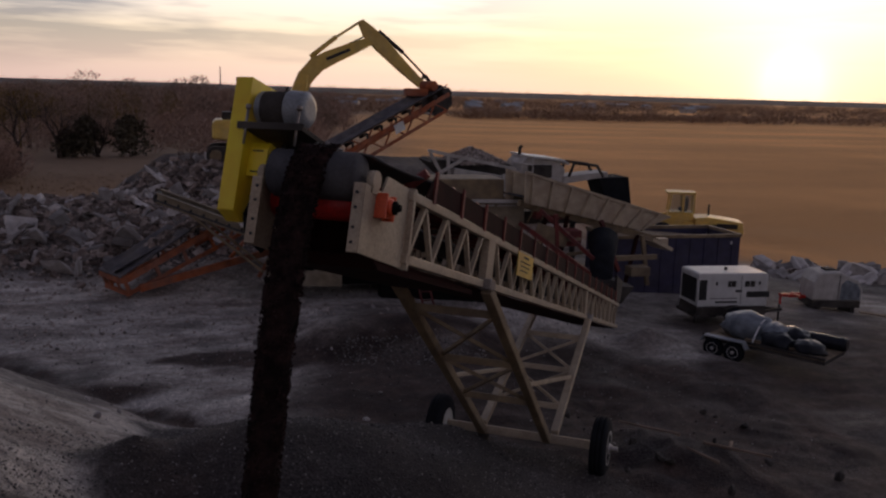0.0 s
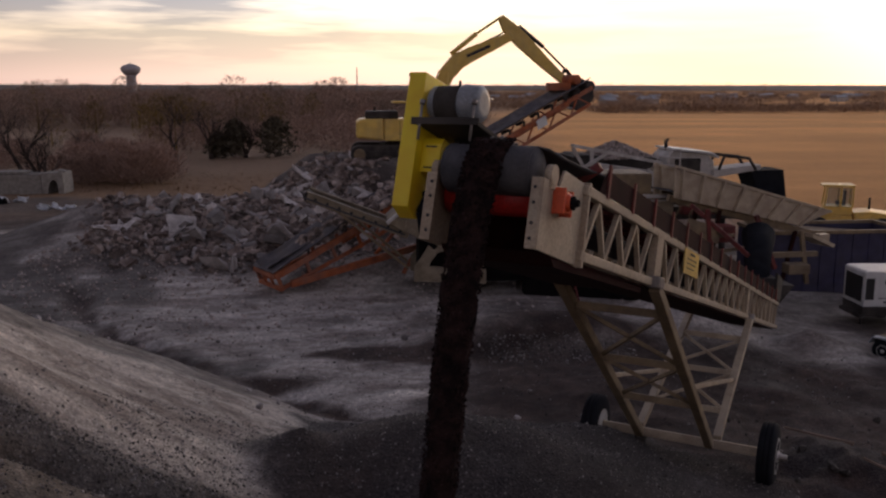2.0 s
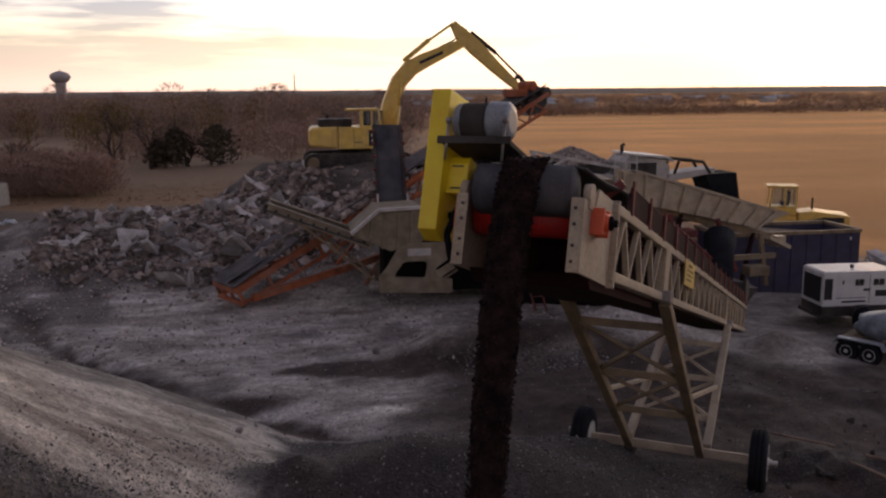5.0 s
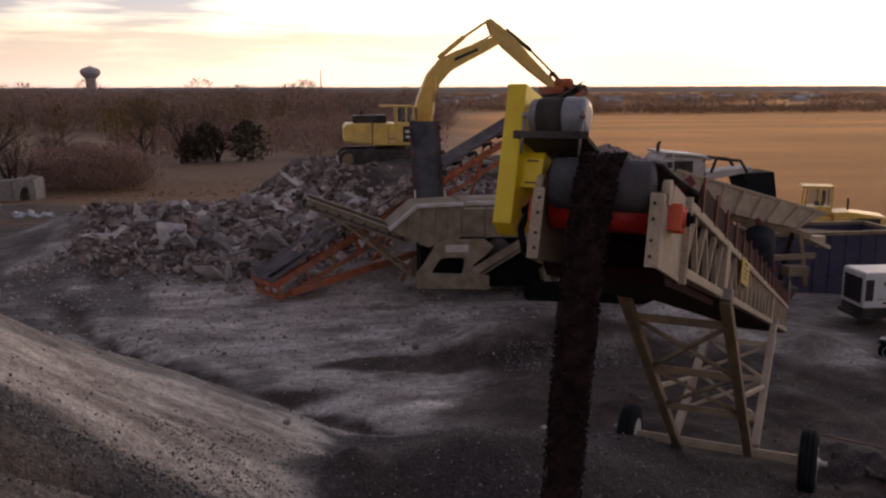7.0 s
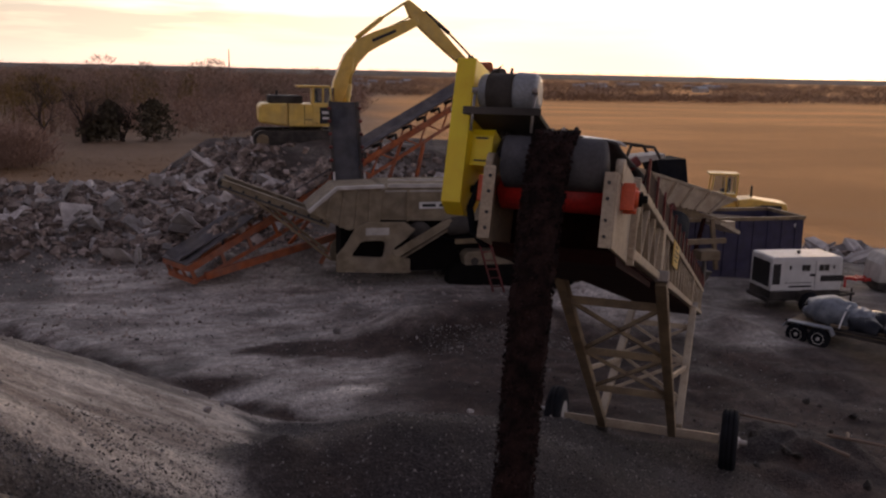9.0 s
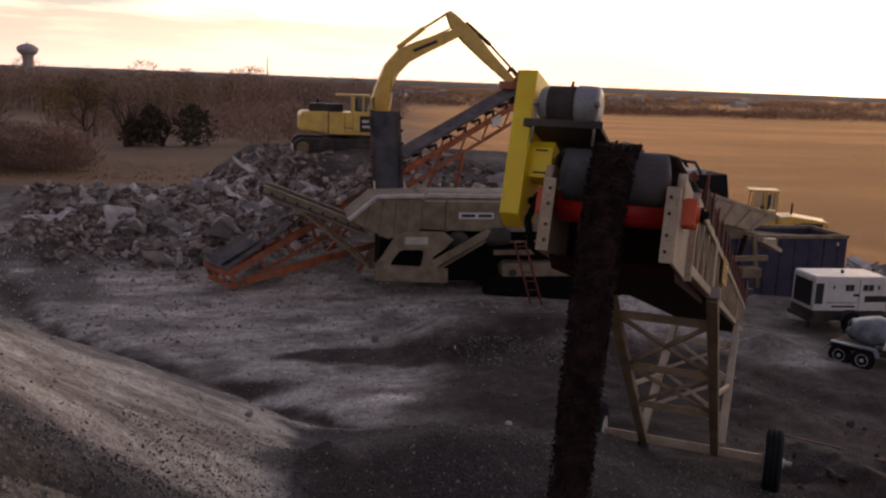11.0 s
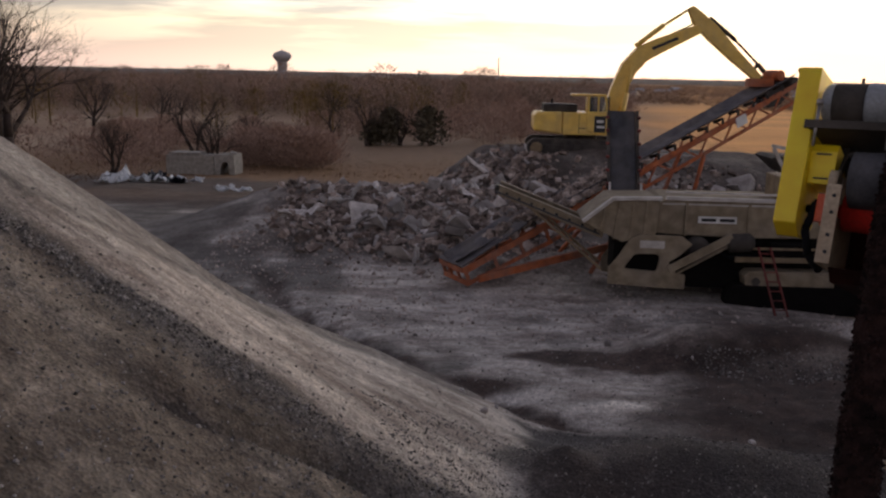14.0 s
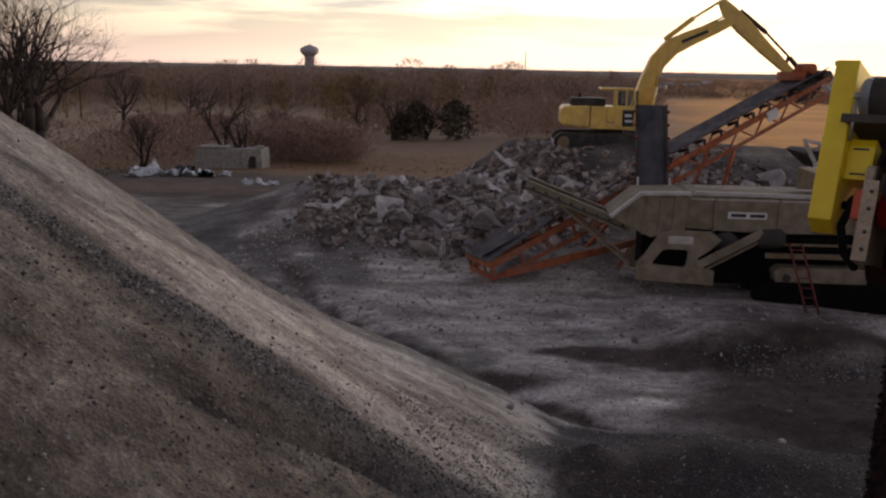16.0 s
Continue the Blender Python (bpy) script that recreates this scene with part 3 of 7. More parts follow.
def ground_material():
    m = bpy.data.materials.new("quarry_ground")
    m.use_nodes = True
    nt = m.node_tree
    b = nt.nodes["Principled BSDF"]
    b.inputs["Roughness"].default_value = 0.95
    tc = nt.nodes.new("ShaderNodeTexCoord")

    def tex(scale, detail=4.0, rough_=0.6):
        n = nt.nodes.new("ShaderNodeTexNoise")
        n.inputs["Scale"].default_value, n.inputs["Detail"].default_value, n.inputs["Roughness"].default_value = scale, detail, rough_
        nt.links.new(tc.outputs["Object"], n.inputs["Vector"])
        return n.outputs[0]

    def ramp(fac, a, ca, b_, cb):
        r = nt.nodes.new("ShaderNodeValToRGB")
        r.color_ramp.elements[0].position, r.color_ramp.elements[1].position = a, b_
        r.color_ramp.elements[0].color, r.color_ramp.elements[1].color = (*ca, 1), (*cb, 1)
        nt.links.new(fac, r.inputs[0])
        return r.outputs[0]

    def mix(fac, a, c, kind="MIX"):
        x = nt.nodes.new("ShaderNodeMix")
        x.data_type, x.blend_type = "RGBA", kind
        for i, v in ((0, fac), (6, a), (7, c)):
            if isinstance(v, float):
                x.inputs[i].default_value = v
            else:
                nt.links.new(v, x.inputs[i])
        return x.outputs[2]

    def attr(name):
        a = nt.nodes.new("ShaderNodeAttribute")
        a.attribute_name = name
        return a.outputs["Fac"]

    vor = nt.nodes.new("ShaderNodeTexVoronoi")
    vor.inputs["Scale"].default_value = 27.0
    nt.links.new(tc.outputs["Object"], vor.inputs["Vector"])
    broad, mid, grain = tex(0.35, 6), tex(2.2, 6), tex(24, 4, 0.7)
    dirt = ramp(broad, 0.35, (0.114, 0.108, 0.10), 0.68, (0.214, 0.205, 0.193))
    dirt = mix(0.5, dirt, ramp(mid, 0.3, (0.082, 0.076, 0.074), 0.7, (0.39, 0.365, 0.35)), "MULTIPLY")
    dirt = mix(1.0, dirt, ramp(mid, 0.0, (1.45, 1.45, 1.45), 1.0, (1.5, 1.5, 1.5)), "MULTIPLY")
    dust = ramp(mid, 0.3, (0.34, 0.325, 0.305), 0.7, (0.57, 0.545, 0.515))
    col = mix(attr("dusty"), dirt, dust)
    col = mix(attr("brown"), col, ramp(mid, 0.3, (0.105, 0.09, 0.072), 0.66, (0.275, 0.247, 0.205)))
    col = mix(attr("soil"), col, ramp(mid, 0.3, (0.03, 0.019, 0.0155), 0.7, (0.085, 0.06, 0.05)))
    col = mix(attr("cool"), col, ramp(mid, 0.3, (0.19, 0.178, 0.163), 0.7, (0.33, 0.31, 0.28)))
    col = mix(attr("pale"), col, ramp(mid, 0.3, (0.39, 0.36, 0.325), 0.7, (0.55, 0.515, 0.465)))
    col = mix(attr("dark"), col, ramp(grain, 0.35, (0.014, 0.012, 0.0125), 0.7, (0.075, 0.066, 0.066)))
    col = mix(attr("lime"), col, ramp(mid, 0.3, (0.66, 0.64, 0.58), 0.7, (0.86, 0.84, 0.78)))
    fleck = tex(7.0, 8, 0.72)
    col = mix(0.75, col, ramp(fleck, 0.36, (0.60, 0.58, 0.57), 0.64, (1.42, 1.41, 1.40)), "MULTIPLY")
    col = mix(attr("on_pile"), col, mix(1.0, col, ramp(attr("flow"), 0.2, (0.80, 0.79, 0.78), 0.8, (1.18, 1.178, 1.17)), "MULTIPLY"))
    mp = nt.nodes.new("ShaderNodeMapping")
    mp.inputs["Rotation"].default_value, mp.inputs["Scale"].default_value = (0, 0, radians(-33)), (0.5, 1.15, 1.0)
    nt.links.new(tc.outputs["Object"], mp.inputs["Vector"])
    sk = nt.nodes.new("ShaderNodeTexNoise")
    sk.inputs["Scale"].default_value, sk.inputs["Detail"].default_value, sk.inputs["Roughness"].default_value = 0.9, 7.0, 0.65
    nt.links.new(mp.outputs[0], sk.inputs["Vector"])
    col = mix(0.8, col, ramp(sk.outputs[0], 0.38, (0.50, 0.42, 0.375), 0.60, (1.25, 1.21, 1.16)), "MULTIPLY")
    far = tex(0.035, 6)
    # dry grass, its orange pushed up for the hazy glow of the low sun
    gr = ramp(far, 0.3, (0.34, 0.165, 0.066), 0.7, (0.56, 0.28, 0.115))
    strips = nt.nodes.new("ShaderNodeMapping")
    strips.inputs["Scale"].default_value, strips.inputs["Rotation"].default_value = (0.006, 0.045, 1.0), (0, 0, radians(4))
    nt.links.new(tc.outputs["Object"], strips.inputs["Vector"])
    sn = nt.nodes.new("ShaderNodeTexNoise")
    sn.inputs["Scale"].default_value, sn.inputs["Detail"].default_value = 1.0, 5.0
    nt.links.new(strips.outputs[0], sn.inputs["Vector"])
    gr = mix(0.9, gr, ramp(sn.outputs[0], 0.40, (0.45, 0.40, 0.38), 0.60, (1.3, 1.28, 1.24)), "MULTIPLY")
    gr = mix(0.8, gr, ramp(tex(0.024, 7), 0.38, (0.34, 0.30, 0.28), 0.62, (1.35, 1.35, 1.32)), "MULTIPLY")
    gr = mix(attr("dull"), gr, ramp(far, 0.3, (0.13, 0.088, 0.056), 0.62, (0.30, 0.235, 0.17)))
    gr = mix(attr("near_grass"), gr, ramp(mid, 0.3, (0.085, 0.05, 0.03), 0.7, (0.20, 0.12, 0.065)))
    gr = mix(attr("scrub"), gr, ramp(mid, 0.3, (0.085, 0.055, 0.04), 0.7, (0.17, 0.115, 0.08)))
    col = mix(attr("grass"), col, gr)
    pebble = ramp(vor.outputs["Color"], 0.2, (0.55, 0.55, 0.55), 0.9, (1.35, 1.33, 1.3))
    col = mix(0.45, col, pebble, "MULTIPLY")
    col = mix(0.6, col, grain, "OVERLAY")
    nt.links.new(col, b.inputs["Base Color"])
    # sheen painted over the sunward field as its backlit glow
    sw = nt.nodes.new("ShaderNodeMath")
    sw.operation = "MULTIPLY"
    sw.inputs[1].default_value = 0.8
    nt.links.new(attr("sunward_glow"), sw.inputs[0])
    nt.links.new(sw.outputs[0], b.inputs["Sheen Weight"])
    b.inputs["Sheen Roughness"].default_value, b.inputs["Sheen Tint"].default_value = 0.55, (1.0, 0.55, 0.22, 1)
    h = nt.nodes.new("ShaderNodeMath")
    h.operation = "ADD"
    nt.links.new(grain, h.inputs[0])
    nt.links.new(vor.outputs["Distance"], h.inputs[1])
    bp = nt.nodes.new("ShaderNodeBump")
    bp.inputs["Strength"].default_value, bp.inputs["Distance"].default_value = 0.45, 0.035
    nt.links.new(h.outputs[0], bp.inputs["Height"])
    nt.links.new(bp.outputs[0], b.inputs["Normal"])
    return m


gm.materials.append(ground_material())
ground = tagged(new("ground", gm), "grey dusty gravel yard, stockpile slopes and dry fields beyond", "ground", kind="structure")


# ---- stacking conveyor ----
SLOPE = radians(16)
UX, VY = Vector((0.547, 0.837, 0)).normalized(), Vector((-0.837, 0.547, 0)).normalized()
AX = UX * math.cos(SLOPE) - Vector((0, 0, math.sin(SLOPE)))
AZ = AX.cross(VY)
HEAD = Vector((1.70, 6.19, 5.60))
STACK = Matrix.Translation(HEAD) @ Matrix((AX, VY, AZ)).transposed().to_4x4()


def wheel(parent, c, r, width, n=28, rim_r=0.55, out=-1, rim_mat=None):
    """A tyre with rounded shoulders and tread grooves, and a dished rim, on an axis along y."""
    c = Vector(c)
    p, q = c - Vector((0, width / 2, 0)), c + Vector((0, width / 2, 0))
    tyre = Soup().turned(p, q, [(0, r * rim_r), (0.0, r * 0.80), (0.06, r * 0.93), (0.18, r * 0.99), (0.33, r), (0.34, r * 0.97), (0.38, r * 0.97), (0.39, r),
                                (0.61, r), (0.62, r * 0.97), (0.66, r * 0.97), (0.67, r), (0.82, r * 0.99), (0.94, r * 0.93), (1.0, r * 0.80), (1.0, r * rim_r)], n)
    hub = part("wheel", tyre, RUBBER, parent, "black rubber tyre on a pale steel rim")
    o = Vector((0, out * width / 2, 0))
    rim = Soup().turned(c - o * 1.02, c + o * 1.02, [(0, r * rim_r), (0.9, r * rim_r), (1.0, r * rim_r), (1.0, r * (rim_r - 0.06)), (0.86, r * (rim_r - 0.1)), (0.80, r * 0.2), (1.05, r * 0.17), (1.1, r * 0.1)], n)
    part("rim", rim, rim_mat or RIM, hub)
    nuts = Soup()
    for k in range(8):
        a = k * math.pi / 4
        b = c + o * 0.68 + Vector((math.cos(a) * r * 0.30, 0, math.sin(a) * r * 0.30))
        nuts.rod(b, b + o * 0.16, r * 0.035, 6)
    part("wheel_nuts", nuts, STEEL, hub)
    return hub


stacker = thing("stacking_conveyor", STACK, "tan lattice stacking conveyor on two wheels with yellow drive guard", "conveyor")
TAIL = 17.1
for y in (-0.52, 0.52):
    part("top_chord", Soup().beam((0.95, y, 0.10), (TAIL, y, 0.10), 0.09, 0.09), TAN, stacker, bevel=0.012)
    part("bottom_chord", Soup().beam((0.95, y, -0.47), (TAIL, y, -0.47), 0.09, 0.09), TAN, stacker, bevel=0.012)
    for x0, w in ((3.78, 0.30), (11.5, 0.22), (15.3, 0.16)):
        part("post", Soup().box((x0, y, -0.185), (w, 0.10, 0.56)), TAN, stacker, bevel=0.01)
    x, k = 1.05, 0
    brace = None
    while x < TAIL - 0.4:
        if not any(abs(x + 0.17 - p) < 0.28 for p in (3.78, 11.5, 15.3)):
            a, b = ((x, y, -0.43), (x + 0.33, y, 0.06)) if k % 2 == 0 else ((x, y, 0.06), (x + 0.33, y, -0.43))
            part("lattice_brace", Soup().beam(a, b, 0.045, 0.05, (0, 1, 0)), TAN, stacker)
        x, k = x + 0.34, k + 1
for side, y in ((-1, -0.50), (1, 0.50)):
    web = Soup().prism([(0.0, -0.53), (1.0, -0.56), (1.04, 0.16), (0.45, 0.17), (0.36, 0.02), (0.0, 0.03)], y - 0.012, y + 0.012)
    plate = part("head_plate", web, TAN, stacker, bevel=0.004)
    flange = Soup().box((0.0, y - side * 0.045, -0.25), (0.02, 0.085, 0.56))
    part("splice_plate", Soup().box((1.0, y + side * 0.03, -0.2), (0.05, 0.07, 0.74)), TAN, plate, bevel=0.004)
    part("flange", flange, TAN, plate, bevel=0.004)
    for z in (-0.45, -0.33, -0.17, -0.05):
        part("bolt", Soup().rod((-0.008, y - side * 0.05, z), (-0.02, y - side * 0.05, z), 0.014, 8), INK, plate)
    part("lifting_lug", Soup().turned((0.18, y - 0.03, 0.08), (0.18, y + 0.03, 0.08), [(0, 0.085), (1, 0.085)], 16).box((0.18, y, 0.02), (0.13, 0.05, 0.10)), TAN, plate)
    house = Soup().box((0.33, y + side * 0.06, -0.11), (0.16, 0.09, 0.17)).turned((0.33, y + side * 0.02, -0.11), (0.33, y + side * 0.15, -0.11), [(0, 0.075), (0.8, 0.07), (1, 0.05)], 16)
    house.box((0.24, y + side * 0.06, -0.11), (0.03, 0.11, 0.21)).box((0.42, y + side * 0.06, -0.11), (0.03, 0.11, 0.21))
    brg = part("bearing", house, BRIGHT_ORANGE, stacker, "bright orange pillow block bearing", bevel=0.008)
    part("shaft_end", Soup().turned((0.33, y + side * 0.10, -0.11), (0.33, y + side * 0.20, -0.11), [(0, 0.058), (0.62, 0.058), (0.64, 0.034), (1, 0.03)], 18), GRIME_SHADE, brg)
part("drive_drum", Soup().turned((0.33, -0.47, -0.11), (0.33, 0.47, -0.11), [(0, 0.05), (0.04, 0.05), (0.04, 0.14), (0.96, 0.14), (0.96, 0.05), (1, 0.05)], 24), RED, stacker, "red steel drum under the head")
part("head_pulley", Soup().turned((0.16, -0.41, 0.10), (0.16, 0.41, 0.10), [(0, 0.06), (0.03, 0.185), (0.97, 0.185), (1, 0.06)], 28), BELT, stacker)


def belt_run():
    """The troughed carrying run, which flattens towards the head, wraps the head pulley and comes back underneath."""
    s, rows = Soup(), []
    for x in np.linspace(TAIL, 0.2, 46):
        k = float(ease((x - 0.3) / 2.2))
        rows.append([Vector((x, y, 0.295 + z * k)) for y, z in ((-0.45, 0.12), (-0.40, 0.09), (-0.20, 0.0), (0.0, -0.005), (0.20, 0.0), (0.40, 0.09), (0.45, 0.12))])
    for a in np.linspace(80, -90, 12):
        c = Vector((0.16, 0, 0.10))
        rows.append([c + Vector((-math.cos(radians(a)) * 0.20, y, math.sin(radians(a)) * 0.20)) for y in (-0.38, -0.3, -0.2, 0, 0.2, 0.3, 0.38)])
    for x in (0.6, 2.0, 8.0, TAIL):
        rows.append([Vector((x, y, -0.12)) for y in (-0.38, -0.3, -0.2, 0, 0.2, 0.3, 0.38)])
    n = 7
    s.add([p for r in rows for p in r], [(k * n + i, k * n + i + 1, (k + 1) * n + i + 1, (k + 1) * n + i) for k in range(len(rows) - 1) for i in range(n - 1)], True)
    return s


belt = part("belt", belt_run(), BELT, stacker, "dark grey troughed rubber belt")
thick = belt.modifiers.new("thickness", "SOLIDIFY")
thick.thickness = 0.015
x = 1.5
while x < TAIL - 0.2:
    idler = Soup()
    for s_ in (-1, 1):
        idler.beam((x, s_ * 0.57, 0.12), (x, s_ * 0.57, 0.43), 0.06, 0.02, (0, 1, 0))
        idler.rod((x, s_ * 0.19, 0.20), (x, s_ * 0.47, 0.42), 0.05, 10)
    idler.rod((x, -0.18, 0.20), (x, 0.18, 0.20), 0.05, 10)
    idler.beam((x, -0.52, 0.12), (x, 0.52, 0.12), 0.05, 0.04)
    part("idler", idler, DULL_RED, stacker, "dull red trough idler")
    x += 0.92
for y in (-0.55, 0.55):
    part("skirt", Soup().prism([(1.3, 0.15), (TAIL, 0.15), (TAIL, 0.40), (1.5, 0.38)], y - 0.006, y + 0.006), RUST_SHADE, stacker, "rust-dark side skirt")
part("belly_pan", Soup().box((8.8, 0, -0.535), (16.0, 1.0, 0.02)), RUST_SHADE, stacker)
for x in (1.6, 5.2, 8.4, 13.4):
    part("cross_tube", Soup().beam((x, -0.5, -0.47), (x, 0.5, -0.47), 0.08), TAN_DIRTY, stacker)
# pan under the head, coloured dark for the shade below
part("front_pan", Soup().prism([(0.35, -0.52), (3.4, -0.56), (3.4, -0.62), (0.5, -0.62)], -0.49, 0.49), RUST_SHADE, stacker)
# added plate that darkens the gap behind the stream, where shade falls
part("shade_plate", Soup().box((0.92, 0, -0.30), (0.02, 0.96, 0.50)), RUST_SHADE, stacker)
# drive guard and motor
g = [(0.10, 0.90), (0.60, 0.90), (0.64, 0.86), (0.64, -0.05), (0.58, -0.22), (0.46, -0.32), (0.24, -0.34), (0.08, -0.26)]
guard = part("drive_guard", Soup().prism(g, 0.70, 0.86), YELLOW, stacker, "bright yellow sheet steel belt guard", bevel=0.008)
part("guard_cover", Soup().prism([(0.20, 0.06), (0.58, 0.06), (0.58, 0.30), (0.24, 0.36), (0.20, 0.30)], 0.52, 0.70), YELLOW, guard, bevel=0.006)
part("guard_band", Soup().box((0.36, 0.865, 0.88), (0.50, 0.012, 0.03)), INK, guard)
part("slot", Soup().box((0.195, 0.61, 0.10), (0.008, 0.10, 0.012)), INK, guard)
part("slot", Soup().box((0.195, 0.61, 0.28), (0.008, 0.10, 0.012)), INK, guard)
motor = part("motor", Soup().turned((0.24, 0.68, 0.66), (0.24, 0.19, 0.66), [(0, 0.10), (0.03, 0.13), (0.08, 0.148), (0.62, 0.148), (0.62, 0.16), (0.66, 0.164), (0.93, 0.158), (0.98, 0.135), (1.0, 0.09)], 28), GREY, stacker, "grey electric drive motor with a fan cowl")
part("motor_band", Soup().turned((0.24, 0.60, 0.66), (0.24, 0.385, 0.66), [(0, 0.152), (1, 0.152)], 28), DARK, motor, "dark ribbed casing")
part("lifting_eye", Soup().rod((0.24, 0.44, 0.80), (0.24, 0.44, 0.86), 0.012, 8), DARK, motor)
mount = part("motor_mount", Soup().prism([(0.02, 0.44), (0.62, 0.40), (0.62, 0.44), (0.02, 0.48)], 0.14, 0.72).box((0.03, 0.43, 0.46), (0.03, 0.62, 0.06)), DARK, stacker, bevel=0.004)
for y in (0.18, 0.66):
    part("mount_bolt", Soup().rod((0.03, y, 0.30), (0.03, y, 0.62), 0.012, 8).rod((0.03, y, 0.60), (0.03, y, 0.64), 0.024, 6), STEEL, mount)
part("mount_bracket", Soup().beam((0.55, 0.52, 0.02), (0.55, 0.52, 0.42), 0.06, 0.10).beam((0.55, 0.20, 0.30), (0.55, 0.20, 0.42), 0.05, 0.08).beam((0.55, 0.15, 0.31), (0.55, 0.55, 0.31), 0.05, 0.05).beam((0.2, 0.52, 0.02), (0.5, 0.52, 0.38), 0.05, 0.06), DARK, mount)
part("drive_hose", Soup().pipe([(0.30, 0.62, -0.05), (0.22, 0.66, -0.28), (0.25, 0.62, -0.46), (0.40, 0.56, -0.55)], 0.03), RUBBER, stacker)
# undercarriage
FEET = {"front": [((3.68, s * 0.58, -0.52), (8.68, s * 0.57, -2.72)) for s in (-1, 1)], "rear": [((11.9, s * 0.58, -0.50), (8.92, s * 0.64, -2.62)) for s in (-1, 1)]}
for key, legs in FEET.items():
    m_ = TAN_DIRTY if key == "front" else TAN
    for a, b in legs:
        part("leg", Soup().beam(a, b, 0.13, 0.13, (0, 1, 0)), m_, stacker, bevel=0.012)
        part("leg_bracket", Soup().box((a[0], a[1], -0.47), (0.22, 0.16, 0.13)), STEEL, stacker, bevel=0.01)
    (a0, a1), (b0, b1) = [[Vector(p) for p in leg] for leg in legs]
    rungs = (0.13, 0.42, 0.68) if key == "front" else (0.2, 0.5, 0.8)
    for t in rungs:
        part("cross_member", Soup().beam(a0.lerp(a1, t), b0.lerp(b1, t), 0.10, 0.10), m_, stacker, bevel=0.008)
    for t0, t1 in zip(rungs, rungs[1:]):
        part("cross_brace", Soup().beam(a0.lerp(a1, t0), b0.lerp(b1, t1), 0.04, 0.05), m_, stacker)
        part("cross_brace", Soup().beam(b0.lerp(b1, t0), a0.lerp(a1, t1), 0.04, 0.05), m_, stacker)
for s in (-1, 1):
    a = Vector(FEET["front"][(s + 1) // 2][0]).lerp(Vector(FEET["front"][(s + 1) // 2][1]), 0.55)
    b = Vector(FEET["rear"][(s + 1) // 2][0]).lerp(Vector(FEET["rear"][(s + 1) // 2][1]), 0.55)
    part("side_brace", Soup().beam(a, b, 0.05, 0.06), TAN, stacker)
part("axle", Soup().beam((8.8, -1.30, -2.70), (8.8, 1.30, -2.70), 0.13, 0.14), TAN, stacker, bevel=0.012)
wheel(stacker, (8.83, -1.46, -2.72), 0.525, 0.27, out=-1)
wheel(stacker, (8.75, 1.38, -2.72), 0.525, 0.27, out=1)
part("hub_drive", Soup().turned((8.83, -1.55, -2.72), (8.83, -1.74, -2.72), [(0, 0.07), (0.5, 0.07), (0.55, 0.05), (1, 0.05)], 14), STEEL, stacker)
part("hub_drive", Soup().turned((8.75, 1.45, -2.63), (8.75, 1.64, -2.63), [(0, 0.07), (0.5, 0.07), (0.55, 0.05), (1, 0.05)], 14), STEEL, stacker)
sign = part("warning_sign", Soup().box((5.55, -0.585, -0.06), (0.95, 0.012, 0.32)), CAT_YELLOW, stacker, "yellow warning plate with illegible black marks")
for z_, a_, b_, h_ in ((0.05, 5.4, 5.7, 0.03), (-0.02, 5.25, 5.85, 0.014), (-0.08, 5.25, 5.8, 0.014), (-0.14, 5.25, 5.7, 0.014)):
    part("sign_bar", Soup().box(((a_ + b_) / 2, -0.593, z_), (b_ - a_, 0.004, h_)), INK, sign)
part("tail_pulley", Soup().turned((TAIL, -0.42, 0.06), (TAIL, 0.42, 0.06), [(0, 0.05), (0.03, 0.18), (0.97, 0.18), (1, 0.05)], 20), DARK, stacker)
part("tail_box", Soup().prism([(16.3, 0.2), (17.3, 0.2), (17.5, 0.75), (16.2, 0.80)], 0.5, 0.56).prism([(16.3, 0.2), (17.3, 0.2), (17.5, 0.75), (16.2, 0.80)], -0.56, -0.5).box((17.36, 0, 0.45), (0.03, 1.1, 0.6)), DARK, stacker, "dark steel feed boot")

# gravel on the belt and pouring from the head: uneven stones round a ragged core
rng = random.Random(5)
load = Soup()
for k in range(2200):
    x, y = rng.uniform(0.15, 7.5), rng.gauss(0, 0.09)
    keep = 1 if x < 5 else (7.5 - x) / 2.5
    if rng.random() < keep:
        load.grit(STACK @ Vector((x, max(-0.22, min(0.22, y)), 0.31 + max(0, 0.08 - abs(y) * 0.5) * rng.random())), rng.uniform(0.012, 0.035), rng)
tagged(part("gravel_load", load, GRAVEL), "dark crushed gravel lying on the conveyor belt", "gravel", kind="stuff")
stream = Soup()


def fall(t):
    """Where the stream's middle is, t seconds after it leaves the belt."""
    return HEAD + UX * (0.27 - 1.42 * t) + Vector((0, 0, 0.30 + 0.05 * t - 4.9 * t * t))


T_END = 0.84
rows, n = [], 14
for k in range(60):
    t = T_END * (k / 59) ** 0.75
    c = fall(t)
    wide, deep = 0.165 - 0.035 * t, 0.065 + 0.05 * t
    ring = []
    for i in range(n):
        a = 2 * math.pi * i / n
        w = 1 + 0.28 * (lattice(np.array(i * 0.9), np.array(k * 0.8), 7) - 0.5) + 0.16 * (rng.random() - 0.5)
        ring.append(c - VY * 0.0 + VY * math.cos(a) * wide * w + UX * math.sin(a) * deep * w)
    rows.append(ring)
stream.add([p for r in rows for p in r], [(k * n + i, k * n + (i + 1) % n, (k + 1) * n + (i + 1) % n, (k + 1) * n + i) for k in range(59) for i in range(n)])
